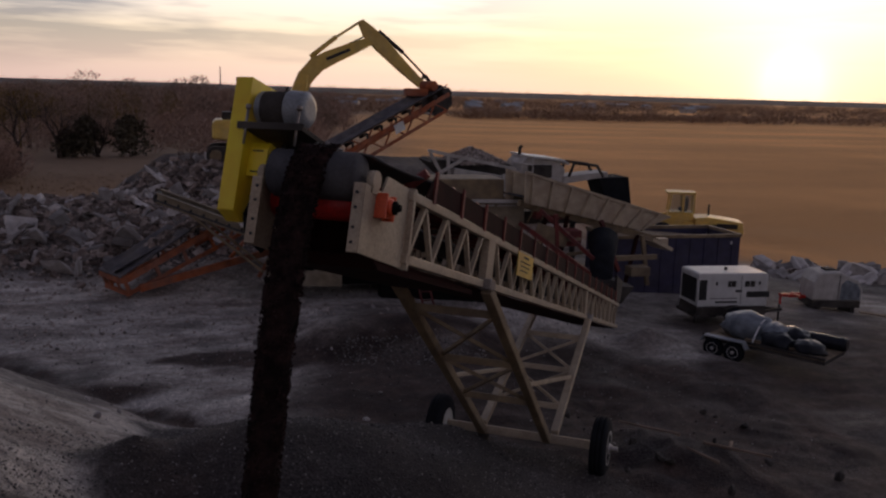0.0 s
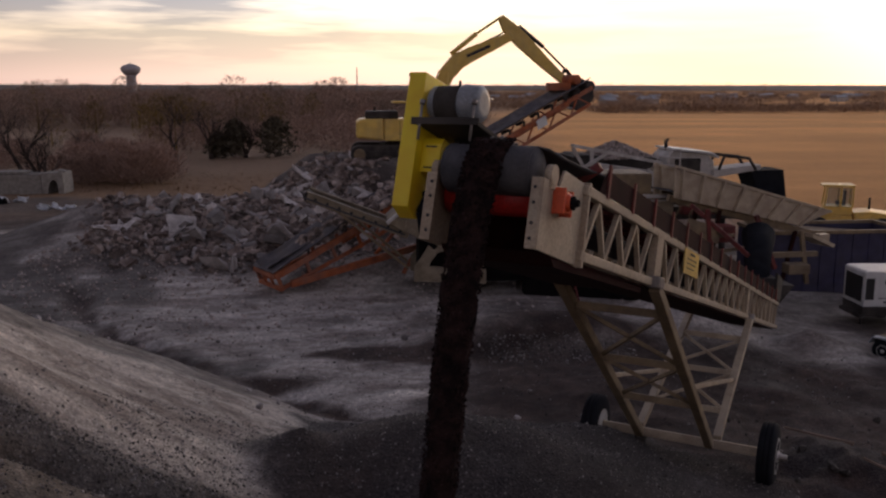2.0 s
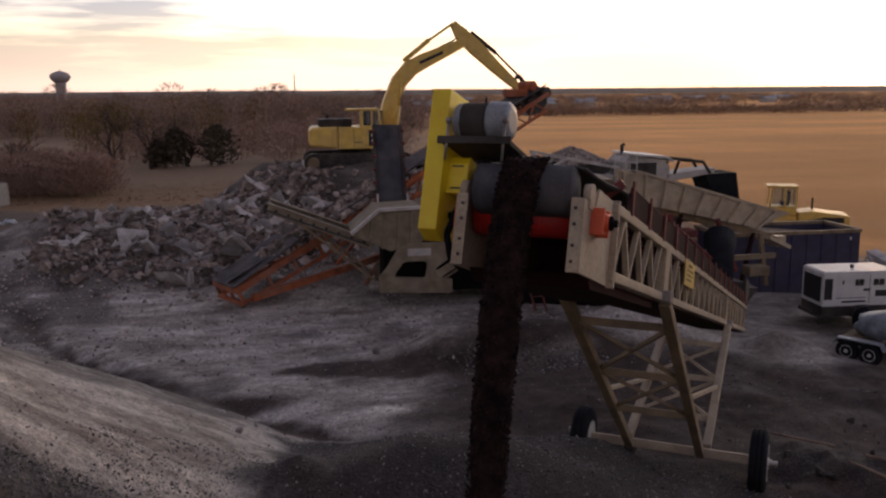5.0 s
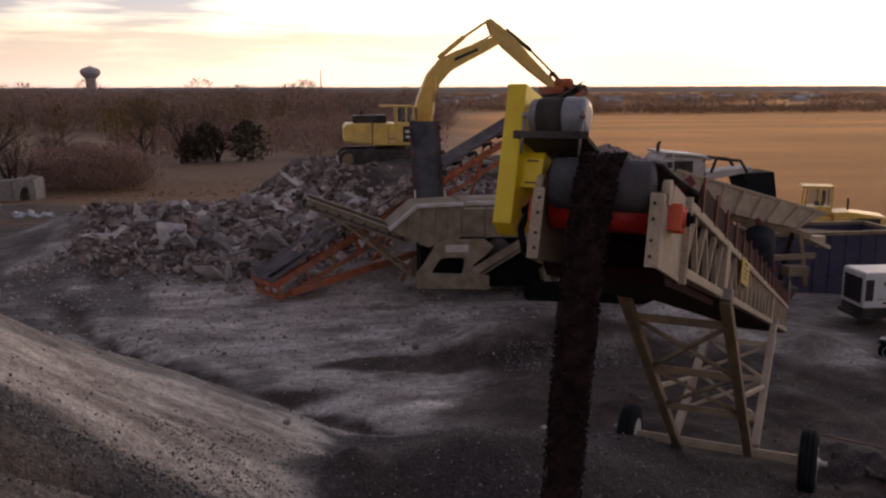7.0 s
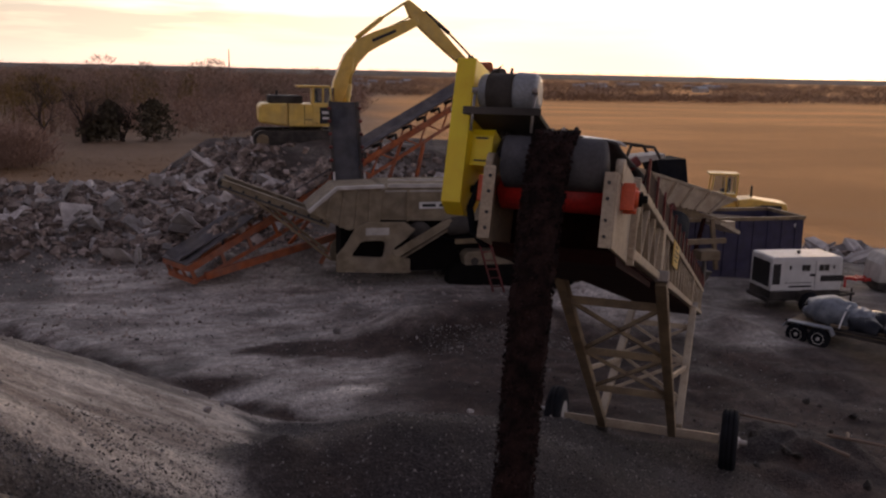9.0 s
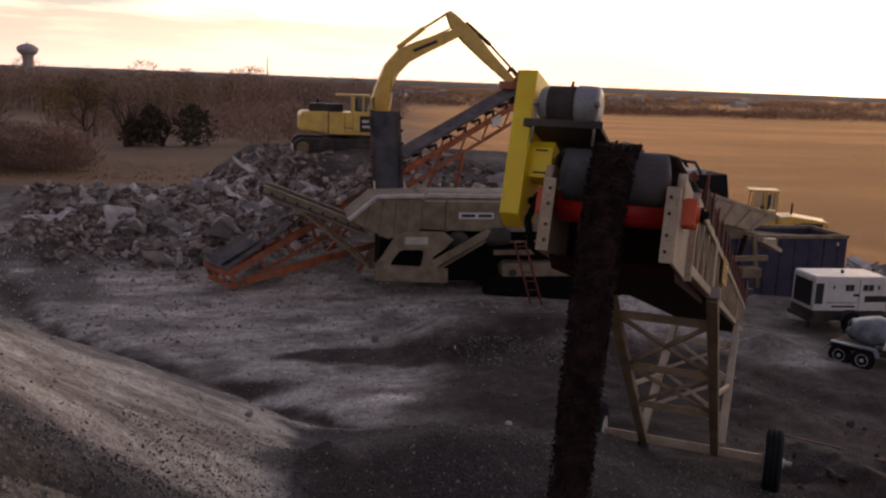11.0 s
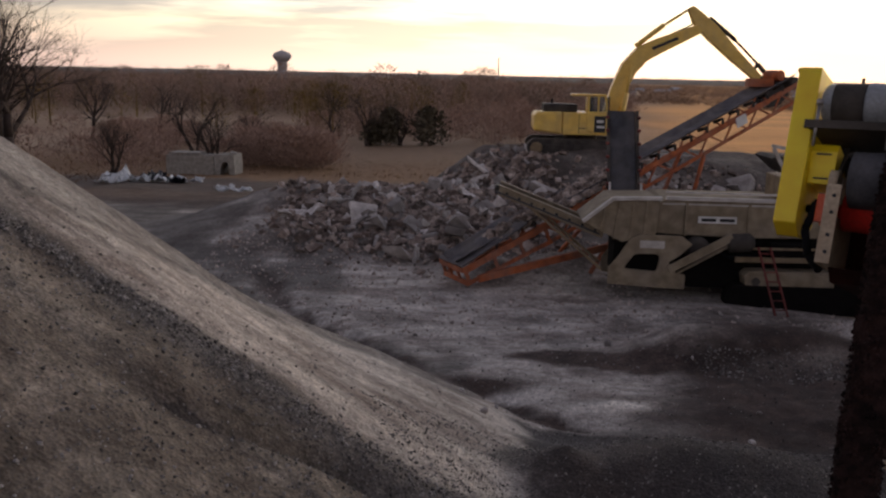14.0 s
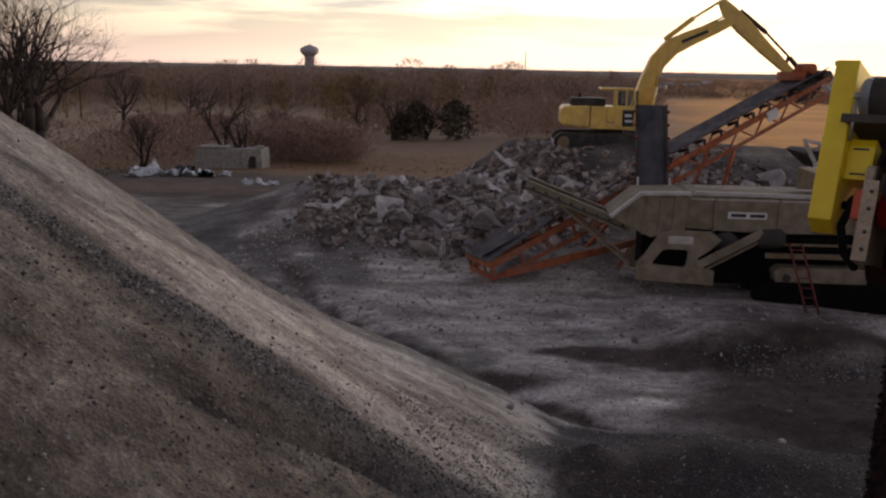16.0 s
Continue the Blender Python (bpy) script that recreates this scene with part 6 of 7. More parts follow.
# ---- rubble ----
def chunk_mesh(seed):
    """A broken slab: the hull of uneven points, flat on two sides."""
    r = random.Random(seed)
    bm = bmesh.new()
    thick = r.choice((0.10, 0.13, 0.17, 0.3))
    for z_ in (-1, 1):
        for sx, sy in ((-1, -0.8), (1, -0.8), (1, 0.8), (-1, 0.8)):
            if r.random() < 0.22:
                bm.verts.new((sx * r.uniform(0.75, 1.0), sy * r.uniform(0.1, 0.4), z_ * thick * r.uniform(0.9, 1.1)))
                sx, sy = sx * r.uniform(0.1, 0.5), sy * r.uniform(0.8, 1.0)
            bm.verts.new((sx * r.uniform(0.7, 1.05), sy * r.uniform(0.65, 1.05), z_ * thick * r.uniform(0.85, 1.15)))
    bmesh.ops.convex_hull(bm, input=bm.verts)
    bmesh.ops.dissolve_limit(bm, angle_limit=radians(9), verts=bm.verts, edges=bm.edges)
    me = bpy.data.meshes.new("concrete_chunk")
    bm.to_mesh(me)
    bm.free()
    me.materials.append(CONCRETE)
    return me


CHUNKS = [chunk_mesh(k) for k in range(14)]


def lay_boxes(x, y, z, size, g):
    """Uneven blocks, all in one soup."""
    n_ = len(x)
    cube = np.array([(a, b, c) for c in (-0.5, 0.5) for a, b in ((-0.5, -0.5), (0.5, -0.5), (0.5, 0.5), (-0.5, 0.5))])
    sc = np.stack([size, size * g.uniform(0.4, 1, n_), size * g.uniform(0.2, 0.7, n_)], -1)
    v = cube[None] * sc[:, None] * g.uniform(0.7, 1.15, (n_, 8, 3))
    ax, ay, az_ = g.normal(0, 0.6, n_), g.normal(0, 0.6, n_), g.uniform(0, 6.3, n_)
    for i, j, a in ((1, 2, ax), (0, 2, ay), (0, 1, az_)):
        c_, s_ = np.cos(a)[:, None], np.sin(a)[:, None]
        p, q = v[..., i].copy(), v[..., j].copy()
        v[..., i], v[..., j] = c_ * p - s_ * q, s_ * p + c_ * q
    v += np.stack([x, y, z], -1)[:, None]
    f = np.array([(3, 2, 1, 0), (4, 5, 6, 7), (0, 1, 5, 4), (1, 2, 6, 5), (2, 3, 7, 6), (3, 0, 4, 7)])
    s = Soup()
    s.v, s.f = v.reshape(-1, 3).tolist(), (f[None] + 8 * np.arange(n_)[:, None, None]).reshape(-1, 4).tolist()
    s.s = [False] * len(s.f)
    return s


def lay_grit(x, y, size, g, sink=0.2):
    """Small stones of eight faces on the ground, all in one soup."""
    n_ = len(x)
    a = g.uniform(0.5, 1.3, (n_, 6)) * size[:, None]
    v = np.zeros((n_, 6, 3))
    for k, (i, sg, q) in enumerate(((0, 1, 1), (1, 1, 1), (0, -1, 1), (1, -1, 1), (2, 1, 0.8), (2, -1, 0.8))):
        v[:, k, i] = sg * q * a[:, k]
    for i, j in ((1, 2), (0, 2), (0, 1)):
        t = g.uniform(0, 6.3, n_)
        c_, s_ = np.cos(t)[:, None], np.sin(t)[:, None]
        p, q = v[..., i].copy(), v[..., j].copy()
        v[..., i], v[..., j] = c_ * p - s_ * q, s_ * p + c_ * q
    v += np.stack([x, y, height(x, y) + size * sink], -1)[:, None]
    f = np.array([(0, 1, 4), (1, 2, 4), (2, 3, 4), (3, 0, 4), (1, 0, 5), (2, 1, 5), (3, 2, 5), (0, 3, 5)])
    s = Soup()
    s.v, s.f = v.reshape(-1, 3).tolist(), (f[None] + 6 * np.arange(n_)[:, None, None]).reshape(-1, 3).tolist()
    s.s = [False] * len(s.f)
    return s


def heap(name, label, count, small, spot, size, seed):
    r = random.Random(seed)
    g = np.random.default_rng(seed)
    t = thing(name, Matrix.Identity(4), label, "rubble")
    for k in range(count):
        x_, y_ = spot(r)
        s = size(r)
        m = Matrix.Translation((x_, y_, at(x_, y_) + s * r.uniform(0.0, 0.28))) @ Euler((r.gauss(0.5, 0.5), r.gauss(0, 0.55), r.uniform(0, 6.3))).to_matrix().to_4x4()
        share("concrete_chunk", r.choice(CHUNKS), t, m @ Matrix.Diagonal((s, s * r.uniform(0.5, 1.0), s * r.uniform(0.5, 1.1), 1)))
    p = np.array([spot(r) for _ in range(small)])
    x_, y_ = p[:, 0] + g.normal(0, 0.7, small), p[:, 1] + g.normal(0, 0.7, small)
    s = 0.05 + 0.42 * g.random(small) ** 3.0
    tagged(part("small_rubble", lay_boxes(x_, y_, height(x_, y_) + 0.02, s, g), CONCRETE_DUST, t), kind="stuff")
    return t


def front_spot(r):
    u = r.random()
    if u < 0.70:
        x_ = r.uniform(-8.8, 1.0)
        return x_ + r.gauss(0, 0.4), 36.8 - 5.6 * r.random() ** 0.9 - 0.05 * x_ - 2.6 * math.exp(-((x_ + 3.8) / 2.2) ** 2) * r.random() ** 1.5
    if u < 0.88:
        return r.uniform(-3.8, 1.2), r.uniform(35.5, 40.4)
    return r.uniform(4.0, 11.5), r.uniform(34.5, 38.5)


heap("concrete_rubble", "heap of broken grey concrete slabs and dust", 299, 7500, front_spot, lambda r: 0.16 + 0.50 * r.random() ** 2.4, 8)
white_rock = thing("concrete_slab", Matrix.Identity(4), "large pale broken concrete slab on the rubble heap", "slab")
share("slab_body", CHUNKS[2], white_rock, Matrix.Translation((-5.85, 32.5, at(-5.85, 32.5) + 0.32)) @ Euler((1.0, 0.2, 0.4)).to_matrix().to_4x4() @ Matrix.Diagonal((0.6, 0.52, 0.65, 1)))
heap("block_heap", "heap of pale broken concrete blocks beside the loader", 46, 160, lambda r: (r.uniform(25.5, 33.5), r.uniform(32.5, 36.5)), lambda r: 0.35 + 0.7 * r.random() ** 1.5, 9)


# ---- stones on the slopes and yard ----
r = random.Random(12)
g_ = np.random.default_rng(12)


def spread(n_, x0, x1, y0, y1, lean=1.0):
    return g_.uniform(x0, x1, n_), y0 + (y1 - y0) * g_.random(n_) ** lean


stones = []
# over the near slope, the yard, the band of coarse stones on the pile, and the dark hump
for (x_, y_), least, most, power in ((spread(1500, -10, 3, 3.2, 14), 0.008, 0.022, 4), (spread(4500, -7, 13, 12, 24), 0.010, 0.03, 4), (spread(16000, -8, -0.5, 3.4, 9.9, 1.3), 0.005, 0.022, 3)):
    stones.append((x_, y_, least + most * g_.random(len(x_)) ** power))
a_, d_ = np.radians(g_.normal(2.9, 1.3, 4200)), g_.uniform(7.0, 13.5, 4200)
stones.append((APEX[0] + np.cos(a_) * d_, APEX[1] + np.sin(a_) * d_, 0.007 + 0.021 * g_.random(4200) ** 2))
a_, q_ = g_.uniform(0, 6.3, 24000), 1.62 * np.sqrt(g_.random(24000))
stones.append((1.3 + 3.9 * q_ * np.cos(a_), 10.4 + 2.9 * q_ * np.sin(a_), 0.006 + 0.018 * g_.random(24000) ** 3))
x_, y_ = spread(1100, 3.6, 7.4, 18.5, 19.7)
stones.append((x_, y_, 0.010 + 0.042 * g_.random(1100) ** 3))
x_, y_, s = (np.concatenate(c) for c in zip(*stones))
# few lie on the pale fines of the pile
turn_, far_ = np.degrees(np.arctan2(y_ - APEX[1], x_ - APEX[0])), np.hypot(x_ - APEX[0], y_ - APEX[1])
fines = (turn_ > 4.6) & (far_ < 15.0) & (np.hypot((x_ - 1.3) / 3.9, (y_ - 10.4) / 2.9) > 1.0)
keep = ~fines | (g_.random(len(x_)) < 0.10)
x_, y_, s = x_[keep], y_[keep], s[keep]
tagged(part("loose_gravel", lay_grit(x_, y_, s, g_), GRAVEL), "loose grey stones scattered over the gravel slopes", "gravel", kind="stuff")
x_, y_ = g_.uniform(-11, 9, 5200), 31.5 - 10.5 * g_.random(5200) ** 1.9
tagged(part("scattered_rubble", lay_grit(x_, y_, 0.02 + 0.08 * g_.random(5200) ** 3, g_, 0.15), BITS), "small grey concrete bits strewn round the rubble heap", "rubble", kind="stuff")
for k in range(22):
    x_, y_ = r.uniform(-6, 10), r.uniform(14, 25)
    s = 0.04 + 0.07 * r.random() ** 2
    tagged(part("stone", Soup().stone((x_, y_, at(x_, y_) + s * 0.25), s, r), CONCRETE), "loose grey stone lying in the yard", "stone", "stones in the yard")
a_, q_ = g_.uniform(0, 6.3, 160), np.abs(g_.normal(0, 0.45, 160))
tagged(part("lime_spill", lay_grit(1.72 + np.cos(a_) * q_ * 1.5, 16.66 + np.sin(a_) * q_, g_.uniform(0.008, 0.02, 160), g_, 0.0), LIME), "pale spilled lime powder on the yard", "spill", kind="stuff")
for k in range(4):
    x_, y_ = 9.0 + r.uniform(-1.6, 2.2), 12.2 + r.uniform(-1.8, 1.6)
    a = r.uniform(0, 6.3)
    l_ = r.uniform(0.5, 1.3)
    z_ = at(x_, y_)
    tagged(part("scrap_branch", Soup().rod((x_, y_, z_ + 0.05), (x_ + math.cos(a) * l_, y_ + math.sin(a) * l_, z_ + r.uniform(0.04, 0.25)), 0.035, 8, 0.018), BARK), "dark broken branch dumped in the yard", "branch", "dumped branches")


for k in range(14):
    x_, y_ = 8.6 + r.gauss(0, 1.5), 12.6 + r.gauss(0, 1.4)
    s = r.uniform(0.06, 0.15)
    tagged(part("clod", Soup().stone((x_, y_, at(x_, y_) + s * 0.2), s, r), DARK), "dark lump of dumped soil in the yard", "clod", "dumped clods")


# ---- beyond the yard ----
def limb(s, p, d, length, rad, rng_, depth, twigs):
    """A tapered limb that bends and forks; the last forks are twigs."""
    n_ = 3
    for k in range(n_):
        q = p + d * (length / n_)
        r2 = rad * (1 - 0.28 / n_ * 1.6)
        (twigs if depth <= 1 else s).rod(p, q, rad, 5 if depth > 2 else 3, r2)
        p, rad = q, r2
        d = (d + Vector((rng_.gauss(0, 0.13), rng_.gauss(0, 0.13), rng_.gauss(0.03, 0.08)))).normalized()
        if depth > 0 and k > 0:
            side_ = (d + Vector((rng_.gauss(0, 0.6), rng_.gauss(0, 0.6), rng_.gauss(0.1, 0.35)))).normalized()
            limb(s, p, side_, length * rng_.uniform(0.55, 0.8), rad * 0.6, rng_, depth - 1, twigs)
    if depth > 0:
        for _ in range(2):
            side_ = (d + Vector((rng_.gauss(0, 0.45), rng_.gauss(0, 0.45), rng_.gauss(0.1, 0.25)))).normalized()
            limb(s, p, side_, length * rng_.uniform(0.6, 0.85), rad * 0.7, rng_, depth - 1, twigs)


def bare_tree(x_, y_, h, seed, stems=1, depth=4, label="leafless brown tree at the edge of the dry field"):
    rng_ = random.Random(seed)
    z_ = at(x_, y_) - 0.1
    t = thing("tree", Matrix.Identity(4), label, "tree", "trees beyond the yard")
    s, tw = Soup(), Soup()
    for k in range(stems):
        d = Vector((rng_.gauss(0, 0.12 + 0.18 * (stems > 1)), rng_.gauss(0, 0.12), 1)).normalized()
        limb(s, Vector((x_ + rng_.gauss(0, 0.15), y_, z_)), d, h * 0.34, h * 0.034, rng_, depth, tw)
    part("trunk", s, LIMB, t)
    part("crown", tw, LIMB, t, "crown of fine bare twigs")


for k, (x_, y_, h, st, dp) in enumerate(((-31.0, 52, 12.5, 3, 5), (-35.5, 56, 11.0, 3, 5), (-26.5, 57, 4.6, 3, 4), (-22.3, 66, 5.0, 3, 4), (-23.5, 78, 5.2, 2, 4), (-18.0, 92, 7.0, 1, 4), (-15.2, 96, 6.6, 2, 4),
                                           (-30, 84, 6.5, 2, 4), (-37, 92, 7.5, 1, 4), (-11.5, 98, 5.0, 3, 4), (-46, 96, 8.0, 2, 4), (-21, 112, 8.0, 1, 4), (-41, 72, 6.0, 2, 4))):
    bare_tree(x_, y_, h, 100 + k, st, dp)


def shrub(x_, y_, h, w, mat, label, seed, n_=1500):
    rng_ = random.Random(seed)
    z_ = at(x_, y_)
    t = thing("bush", Matrix.Identity(4), label, "bush", "bushes beyond the yard")
    s = Soup().rod((x_, y_, z_ - 0.1), (x_ + 0.1, y_, z_ + h * 0.5), 0.10, 6, 0.04)
    part("stem", s, BARK, t)
    f = Soup()
    for k in range(n_):
        u = rng_.random() ** 0.7
        a = rng_.uniform(0, 6.3)
        rr = w * math.sin(math.pi * min(1.0, 0.16 + 0.84 * u)) ** 0.6 * rng_.uniform(0.3, 1.05) * (0.75 + 0.4 * math.sin(3 * a + seed))
        c = Vector((x_ + math.cos(a) * rr, y_ + math.sin(a) * rr, z_ + h * u + 0.1))
        e = Vector((rng_.gauss(0, 0.22), rng_.gauss(0, 0.22), rng_.gauss(0.12, 0.2)))
        g_ = Vector((rng_.gauss(0, 0.16), rng_.gauss(0, 0.16), rng_.gauss(0, 0.12)))
        f.add([c - g_, c + g_, c + e], [(0, 1, 2)])
    part("crown", f, mat, t)


shrub(-12.6, 98, 3.9, 2.0, EVERGREEN, "dark evergreen bush in the dry field", 31)
shrub(-8.4, 99, 4.2, 2.4, EVERGREEN, "dark evergreen bush in the dry field", 32)
shrub(-14.3, 97, 2.6, 1.8, EVERGREEN, "low dark evergreen bush in the dry field", 33)


def woods(name, label, mat, spots, twig, seed, lean=0.25):
    """Trees too many and too far to tell apart: sprays of twigs on thin stems, in one mesh."""
    g_ = np.random.default_rng(seed)
    v, f, k0 = [], [], 0
    for x_, y_, h, w, n_ in spots:
        z_ = at(x_, y_)
        u = g_.random(n_) ** 0.8
        a, q = g_.uniform(0, 6.28, n_), np.sqrt(g_.random(n_))
        wide = w * np.sin(np.pi * np.clip(0.12 + 0.85 * u, 0, 1)) ** 0.7
        c = np.stack([x_ + np.cos(a) * q * wide, y_ + np.sin(a) * q * wide, z_ + h * (0.04 + 0.9 * u)], -1)
        d = np.stack([np.cos(a) * 0.6 + g_.normal(0, 0.35, n_), np.sin(a) * 0.6 + g_.normal(0, 0.35, n_), 0.55 + g_.normal(0, lean, n_)], -1)
        ln = twig * g_.uniform(0.6, 1.6, n_)[:, None]
        b = np.stack([g_.normal(0, 1, n_), g_.normal(0, 0.4, n_), g_.normal(0, 0.4, n_)], -1) * (twig * 0.075)
        v += np.stack([c - b, c + b, c + d * ln], 1).reshape(-1, 3).tolist()
        f += [(k0 + 3 * i, k0 + 3 * i + 1, k0 + 3 * i + 2) for i in range(n_)]
        k0 += 3 * n_
        t0 = 0.02 * h
        v += [(x_ - t0, y_, z_ - 0.2), (x_ + t0, y_, z_ - 0.2), (x_, y_, z_ + h * 0.8)]
        f.append((k0, k0 + 1, k0 + 2))
        k0 += 3
    s = Soup()
    s.v, s.f, s.s = v, f, [False] * len(f)
    return tagged(part(name, s, mat), label, "woods", kind="stuff")


g_ = np.random.default_rng(4)
spots = []
while len(spots) < 2100:
    y_ = 178 + 500 * g_.random() ** 1.5
    x_ = y_ * math.tan(radians(g_.uniform(-42, 8.5)))
    if lattice(np.array(x_ / 24 + 9), np.array(y_ / 40), 14) > 0.22 + (0.15 if y_ < 190 else 0):
        h = (3.8 + 4.6 * g_.random() ** 1.5) * (1 + 0.0006 * (y_ - 120))
        tall = g_.random() < 0.06
        h *= 1.3 if tall else 1.0
        spots.append((x_, y_, h, h * g_.uniform(0.35, 0.6), (260 if y_ < 260 else 130) * (3 if tall else 1)))
woods("far_woods", "wide belt of leafless grey-brown woods", BRUSH, spots[::2], 0.7, 1)
woods("far_woods", "wide belt of leafless grey-brown woods", BARK, spots[1::2], 0.7, 2)
near_brush = [(g_.uniform(-4, 13), g_.uniform(100, 128), g_.uniform(3.0, 5.6), 2.6, 420) for _ in range(34)]
near_brush += [(g_.uniform(-24, -14.5), g_.uniform(70, 82), g_.uniform(2.2, 3.4), 2.4, 700) for _ in range(18)]
near_brush += [(g_.uniform(-44, -26), g_.uniform(62, 110), g_.uniform(1.4, 3.6), 2.4, 380) for _ in range(30)]
near_brush += [(g_.uniform(-26, -2), g_.uniform(104, 122), g_.uniform(2.2, 4.4), 2.3, 600) for _ in range(15)]
woods("brush_thicket", "dense brown leafless brush thicket", BRUSH, [(a, b, c, d, int(e * 2.2)) for a, b, c, d, e in near_brush], 0.42, 3)
woods("gold_trees", "thin trees with a few last golden leaves", GOLDLEAF, [(-20.2, 104, 7.0, 2.3, 420), (-24.5, 110, 6.0, 2.0, 320), (-17.0, 108, 6.4, 2.0, 320), (-62, 118, 7.5, 3, 300)] + [(g_.uniform(-75, -6), g_.uniform(118, 175), g_.uniform(4.5, 8.0), g_.uniform(1.8, 3.2), 300) for _ in range(26)], 0.5, 4)
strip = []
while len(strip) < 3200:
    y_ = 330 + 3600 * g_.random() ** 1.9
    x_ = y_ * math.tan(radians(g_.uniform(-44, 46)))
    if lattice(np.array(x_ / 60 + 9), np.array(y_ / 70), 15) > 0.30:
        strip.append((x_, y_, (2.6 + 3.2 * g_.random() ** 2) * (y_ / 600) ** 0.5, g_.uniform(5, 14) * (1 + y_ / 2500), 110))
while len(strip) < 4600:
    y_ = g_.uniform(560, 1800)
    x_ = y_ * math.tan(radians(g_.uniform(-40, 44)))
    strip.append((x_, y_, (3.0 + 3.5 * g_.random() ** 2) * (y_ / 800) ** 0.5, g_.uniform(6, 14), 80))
woods("horizon_trees", "thin dark line of far trees on the horizon", HAZED_BRUSH, strip, 1.9, 5, 0.1)

tuft_v, tuft_f = [], []
n_ = 9000
ty = 45 + 45 * g_.random(n_) ** 1.8
tx = ty * np.tan(np.radians(g_.uniform(-42, -2, n_)))
keep = (ty + 0.25 * np.clip(tx, 0, 30) > 50 + 6 * rough(tx, ty, 9, 2, 55)) & (height(tx, ty) < 0.6) & ~((tx > -27) & (tx < -5) & (ty < 65))
tx, ty = tx[keep], ty[keep]
tz = height(tx, ty)
for x_, y_, z_, a, h in zip(tx, ty, tz, g_.uniform(0, 6.3, len(tx)), g_.uniform(0.05, 0.20, len(tx)) * ease((92 - ty) / 30)):
    k0, w = len(tuft_v), 0.03 + 0.0004 * y_
    tuft_v += [(x_ - math.cos(a) * w, y_ - math.sin(a) * w, z_ - 0.03), (x_ + math.cos(a) * w, y_ + math.sin(a) * w, z_ - 0.03), (x_ + 0.1 * math.cos(3 * a), y_, z_ + h)]
    tuft_f.append((k0, k0 + 1, k0 + 2))
ts = Soup()
ts.v, ts.f, ts.s = tuft_v, tuft_f, [False] * len(tuft_f)
tagged(part("field_grass", ts, DRYGRASS), "dry tan grass of the open fields", "grass", kind="stuff")


def water_tower(x_, y_):
    t = thing("water_tower", Matrix.Translation((x_, y_, -3)), "pale grey bulb water tower far beyond the woods", "water tower")
    part("stem", Soup().turned((0, 0, 0), (0, 0, 24), [(0, 6.2), (0.2, 5.0), (0.85, 4.8), (1, 5.6)], 24), TOWER, t)
    part("tank", Soup().turned((0, 0, 22.6), (0, 0, 34), [(0, 5.2), (0.18, 7.6), (0.36, 9.2), (0.5, 9.6), (0.66, 9.2), (0.82, 7.0), (0.94, 3.4), (1, 1.0)], 28), TOWER, t)
    part("beacon", Soup().rod((0, 0, 34), (0, 0, 35.3), 0.4, 8), TOWER, t)


water_tower(-218.8, 900)
mast = thing("radio_mast", Matrix.Translation((4.0, 1500, -4)), "thin steel radio mast on the horizon", "mast")
for sx, sy in ((-1, -1), (1, -1), (0, 1)):
    part("mast_leg", Soup().rod((sx, sy, 0), (sx * 0.3, sy * 0.3, 46), 0.35, 6), GREY, mast)
for k in range(9):
    part("mast_brace", Soup().beam((-1 + 0.08 * k, -1, 4 + 4.5 * k), (1 - 0.08 * k, -1, 8.5 + 4.5 * k), 0.3), GREY, mast)
for k in range(34):
    y_ = g_.uniform(480, 1000)
    x_ = y_ * math.tan(radians(g_.uniform(5, 33)))
    w, d, h = g_.uniform(6, 13), g_.uniform(6, 9), g_.uniform(2.6, 3.6)
    z_ = at(x_, y_) - 0.2
    hs = thing("house", Matrix.Translation((x_, y_, z_)) @ Matrix.Rotation(g_.uniform(-0.5, 0.5), 4, "Z"), "small pale house far across the fields", "house", "far houses")
    part("wall", Soup().box((0, 0, h / 2), (w, d, h)), HOUSES, hs)
    part("roof", Soup().add([(-w / 2 - 0.3, -d / 2 - 0.3, h), (w / 2 + 0.3, -d / 2 - 0.3, h), (w / 2 + 0.3, d / 2 + 0.3, h), (-w / 2 - 0.3, d / 2 + 0.3, h), (-w / 2, 0, h + 1.9), (w / 2, 0, h + 1.9)],
         [(0, 1, 5, 4), (2, 3, 4, 5), (1, 2, 5), (3, 0, 4), (3, 2, 1, 0)]), GREY, hs)


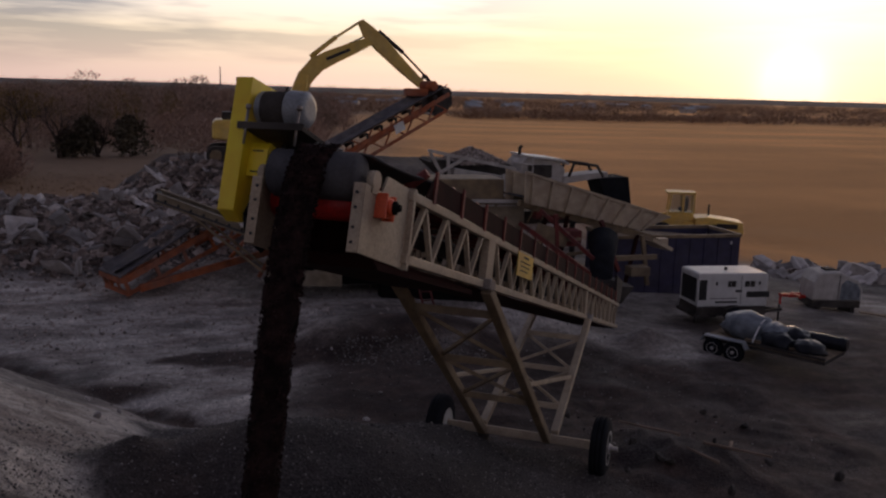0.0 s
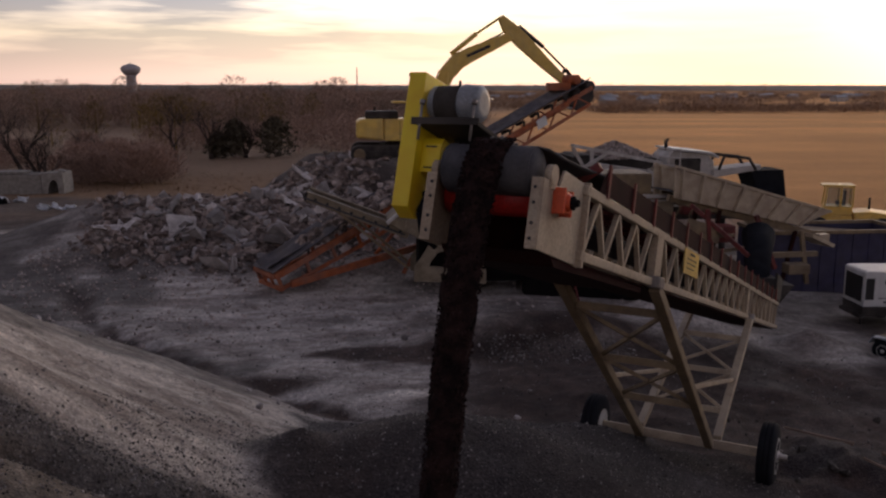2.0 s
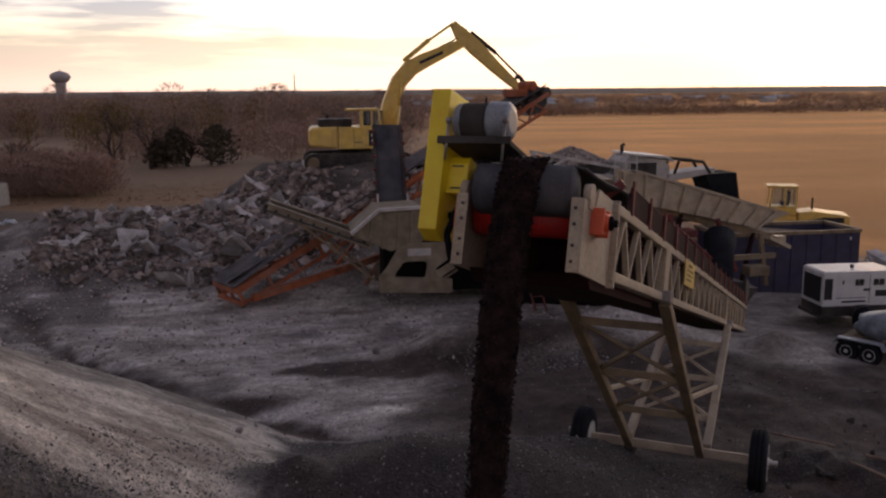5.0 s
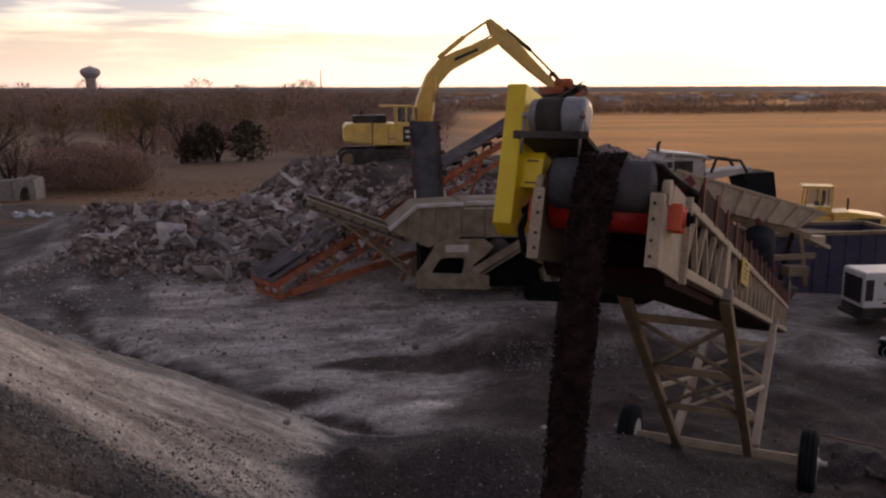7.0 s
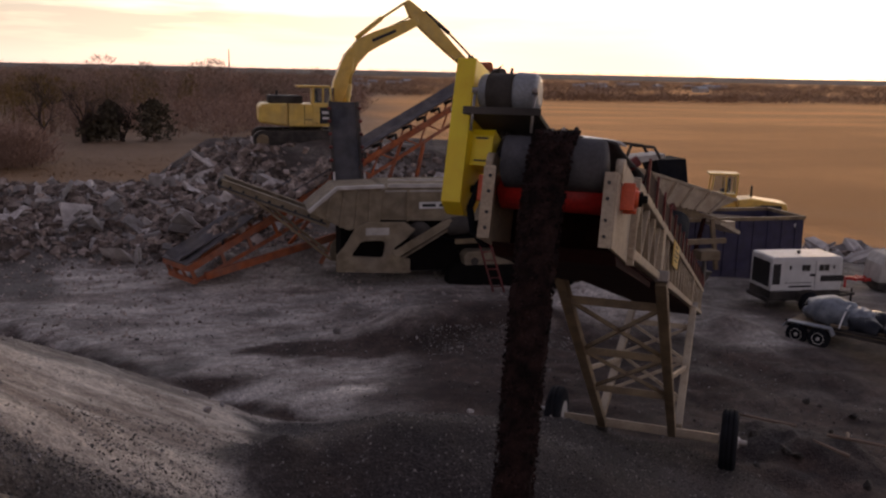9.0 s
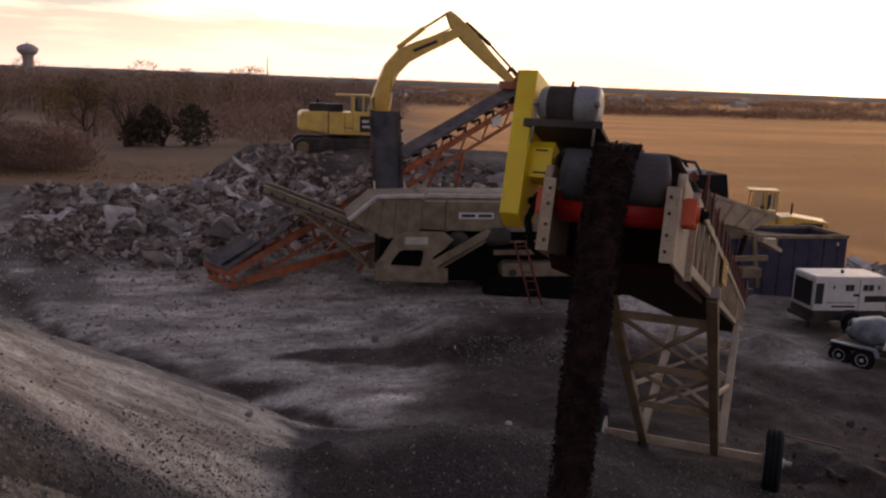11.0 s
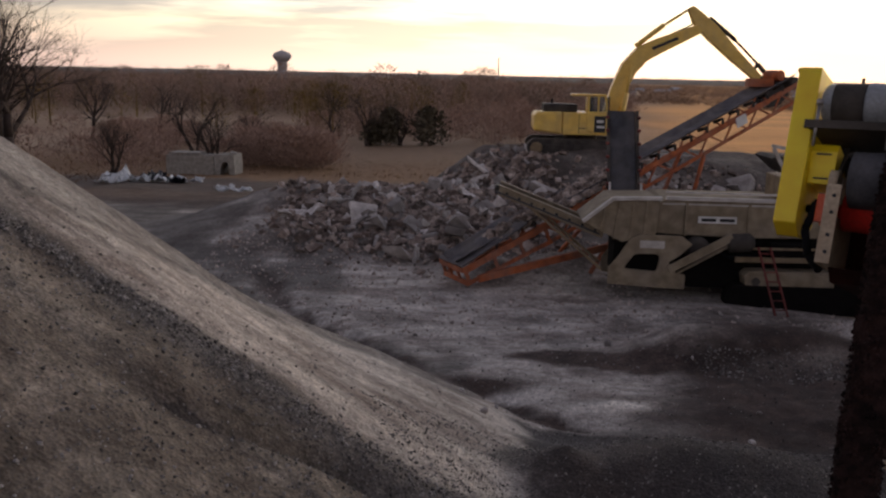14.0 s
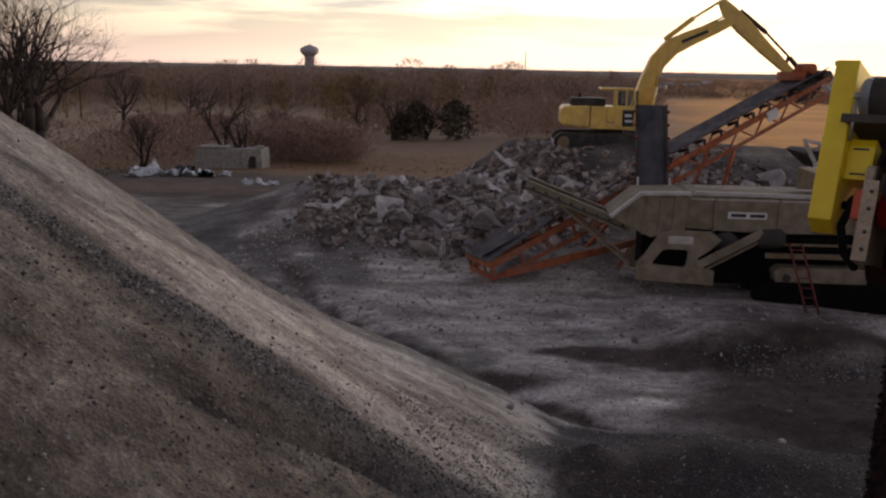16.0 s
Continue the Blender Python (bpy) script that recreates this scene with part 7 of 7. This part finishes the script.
def culvert():
    z0 = at(-22.5, 64) - 0.1
    t = thing("concrete_culvert", Matrix.Translation((-25.6, 64.5, z0)) @ Matrix.Scale(0.8, 4), "old pale concrete culvert lying in the grass", "culvert")
    part("barrel", Soup().prism([(0, 0), (0, 1.9), (4.6, 1.95), (4.6, 0)], 0, 2.4), PLAIN_CONCRETE, t, bevel=0.06)
    out = [(4.7, 0), (4.7, 1.0), (4.7, 2.0), (5.6, 2.05), (6.5, 2.05), (6.6, 1.0), (6.6, 0), (5.7, -0.02)]
    hol = [(5.2, 0.02), (5.2, 0.6), (5.35, 1.15), (5.65, 1.4), (5.95, 1.3), (6.1, 0.9), (6.12, 0.02), (5.7, 0.0)]
    part("end_block", holed(out, hol, -0.2, 2.5), PLAIN_CONCRETE, t)
    part("cap_slab", Soup().span((0.3, -0.05, 1.97), (3.2, 2.2, 2.15)), PLAIN_CONCRETE, t, bevel=0.03)
    part("broken_rim", Soup().box((6.3, 0.4, 2.15), (0.5, 0.6, 0.25), Euler((0.2, 0.1, 0.3)).to_matrix()), PLAIN_CONCRETE, t)


culvert()


def sheet(c, size, seed, black=False):
    """A crumpled sheet of plastic."""
    rng_ = random.Random(seed)
    n_ = 9
    pts_ = []
    for i in range(n_):
        for j in range(n_):
            u, v_ = (i / (n_ - 1) - 0.5) * size, (j / (n_ - 1) - 0.5) * size * 0.7
            x0, y0 = c[0] + u + rng_.gauss(0, 0.05), c[1] + v_ + rng_.gauss(0, 0.05)
            q_ = noise.noise(Vector((u * 1.9 / size + seed * 3.1, v_ * 1.9 / size, 0.3))) + 0.5 * noise.noise(Vector((u * 5 / size, v_ * 5 / size + seed, 0.7)))
            pts_.append((x0, y0, at(x0, y0) + 0.05 + max(0.0, 0.35 + q_ + rng_.gauss(0, 0.1)) * size * 0.5))
    ob = part("plastic_sheet", Soup().add(pts_, [(i * n_ + j, (i + 1) * n_ + j, (i + 1) * n_ + j + 1, i * n_ + j + 1) for i in range(n_ - 1) for j in range(n_ - 1)]), BAG if black else PLASTIC)
    ob.modifiers.new("thickness", "SOLIDIFY").thickness = 0.012
    return tagged(ob, "torn black plastic sheet dumped on the soil" if black else "torn white plastic sheet dumped in the grass", "plastic", "dumped plastic")


for k, (x_, y_, s) in enumerate(((-24.6, 54.5, 1.5), (-23.4, 54.0, 1.2), (-22.5, 54.8, 1.4), (-24.8, 52.6, 1.3), (-24.0, 51.6, 1.2), (-21.3, 55.2, 1.0), (-25.3, 53.8, 1.0), (-20.3, 56.0, 0.8), (-15.5, 48.3, 0.8), (-15.0, 48.6, 0.7), (-16.2, 47.9, 0.5), (-17.0, 50.0, 0.4), (-22.6, 55.4, 1.3), (-23.8, 55.6, 1.1), (-21.0, 54.4, 1.0))):
    sheet((x_, y_), s, 60 + k, k > 11)
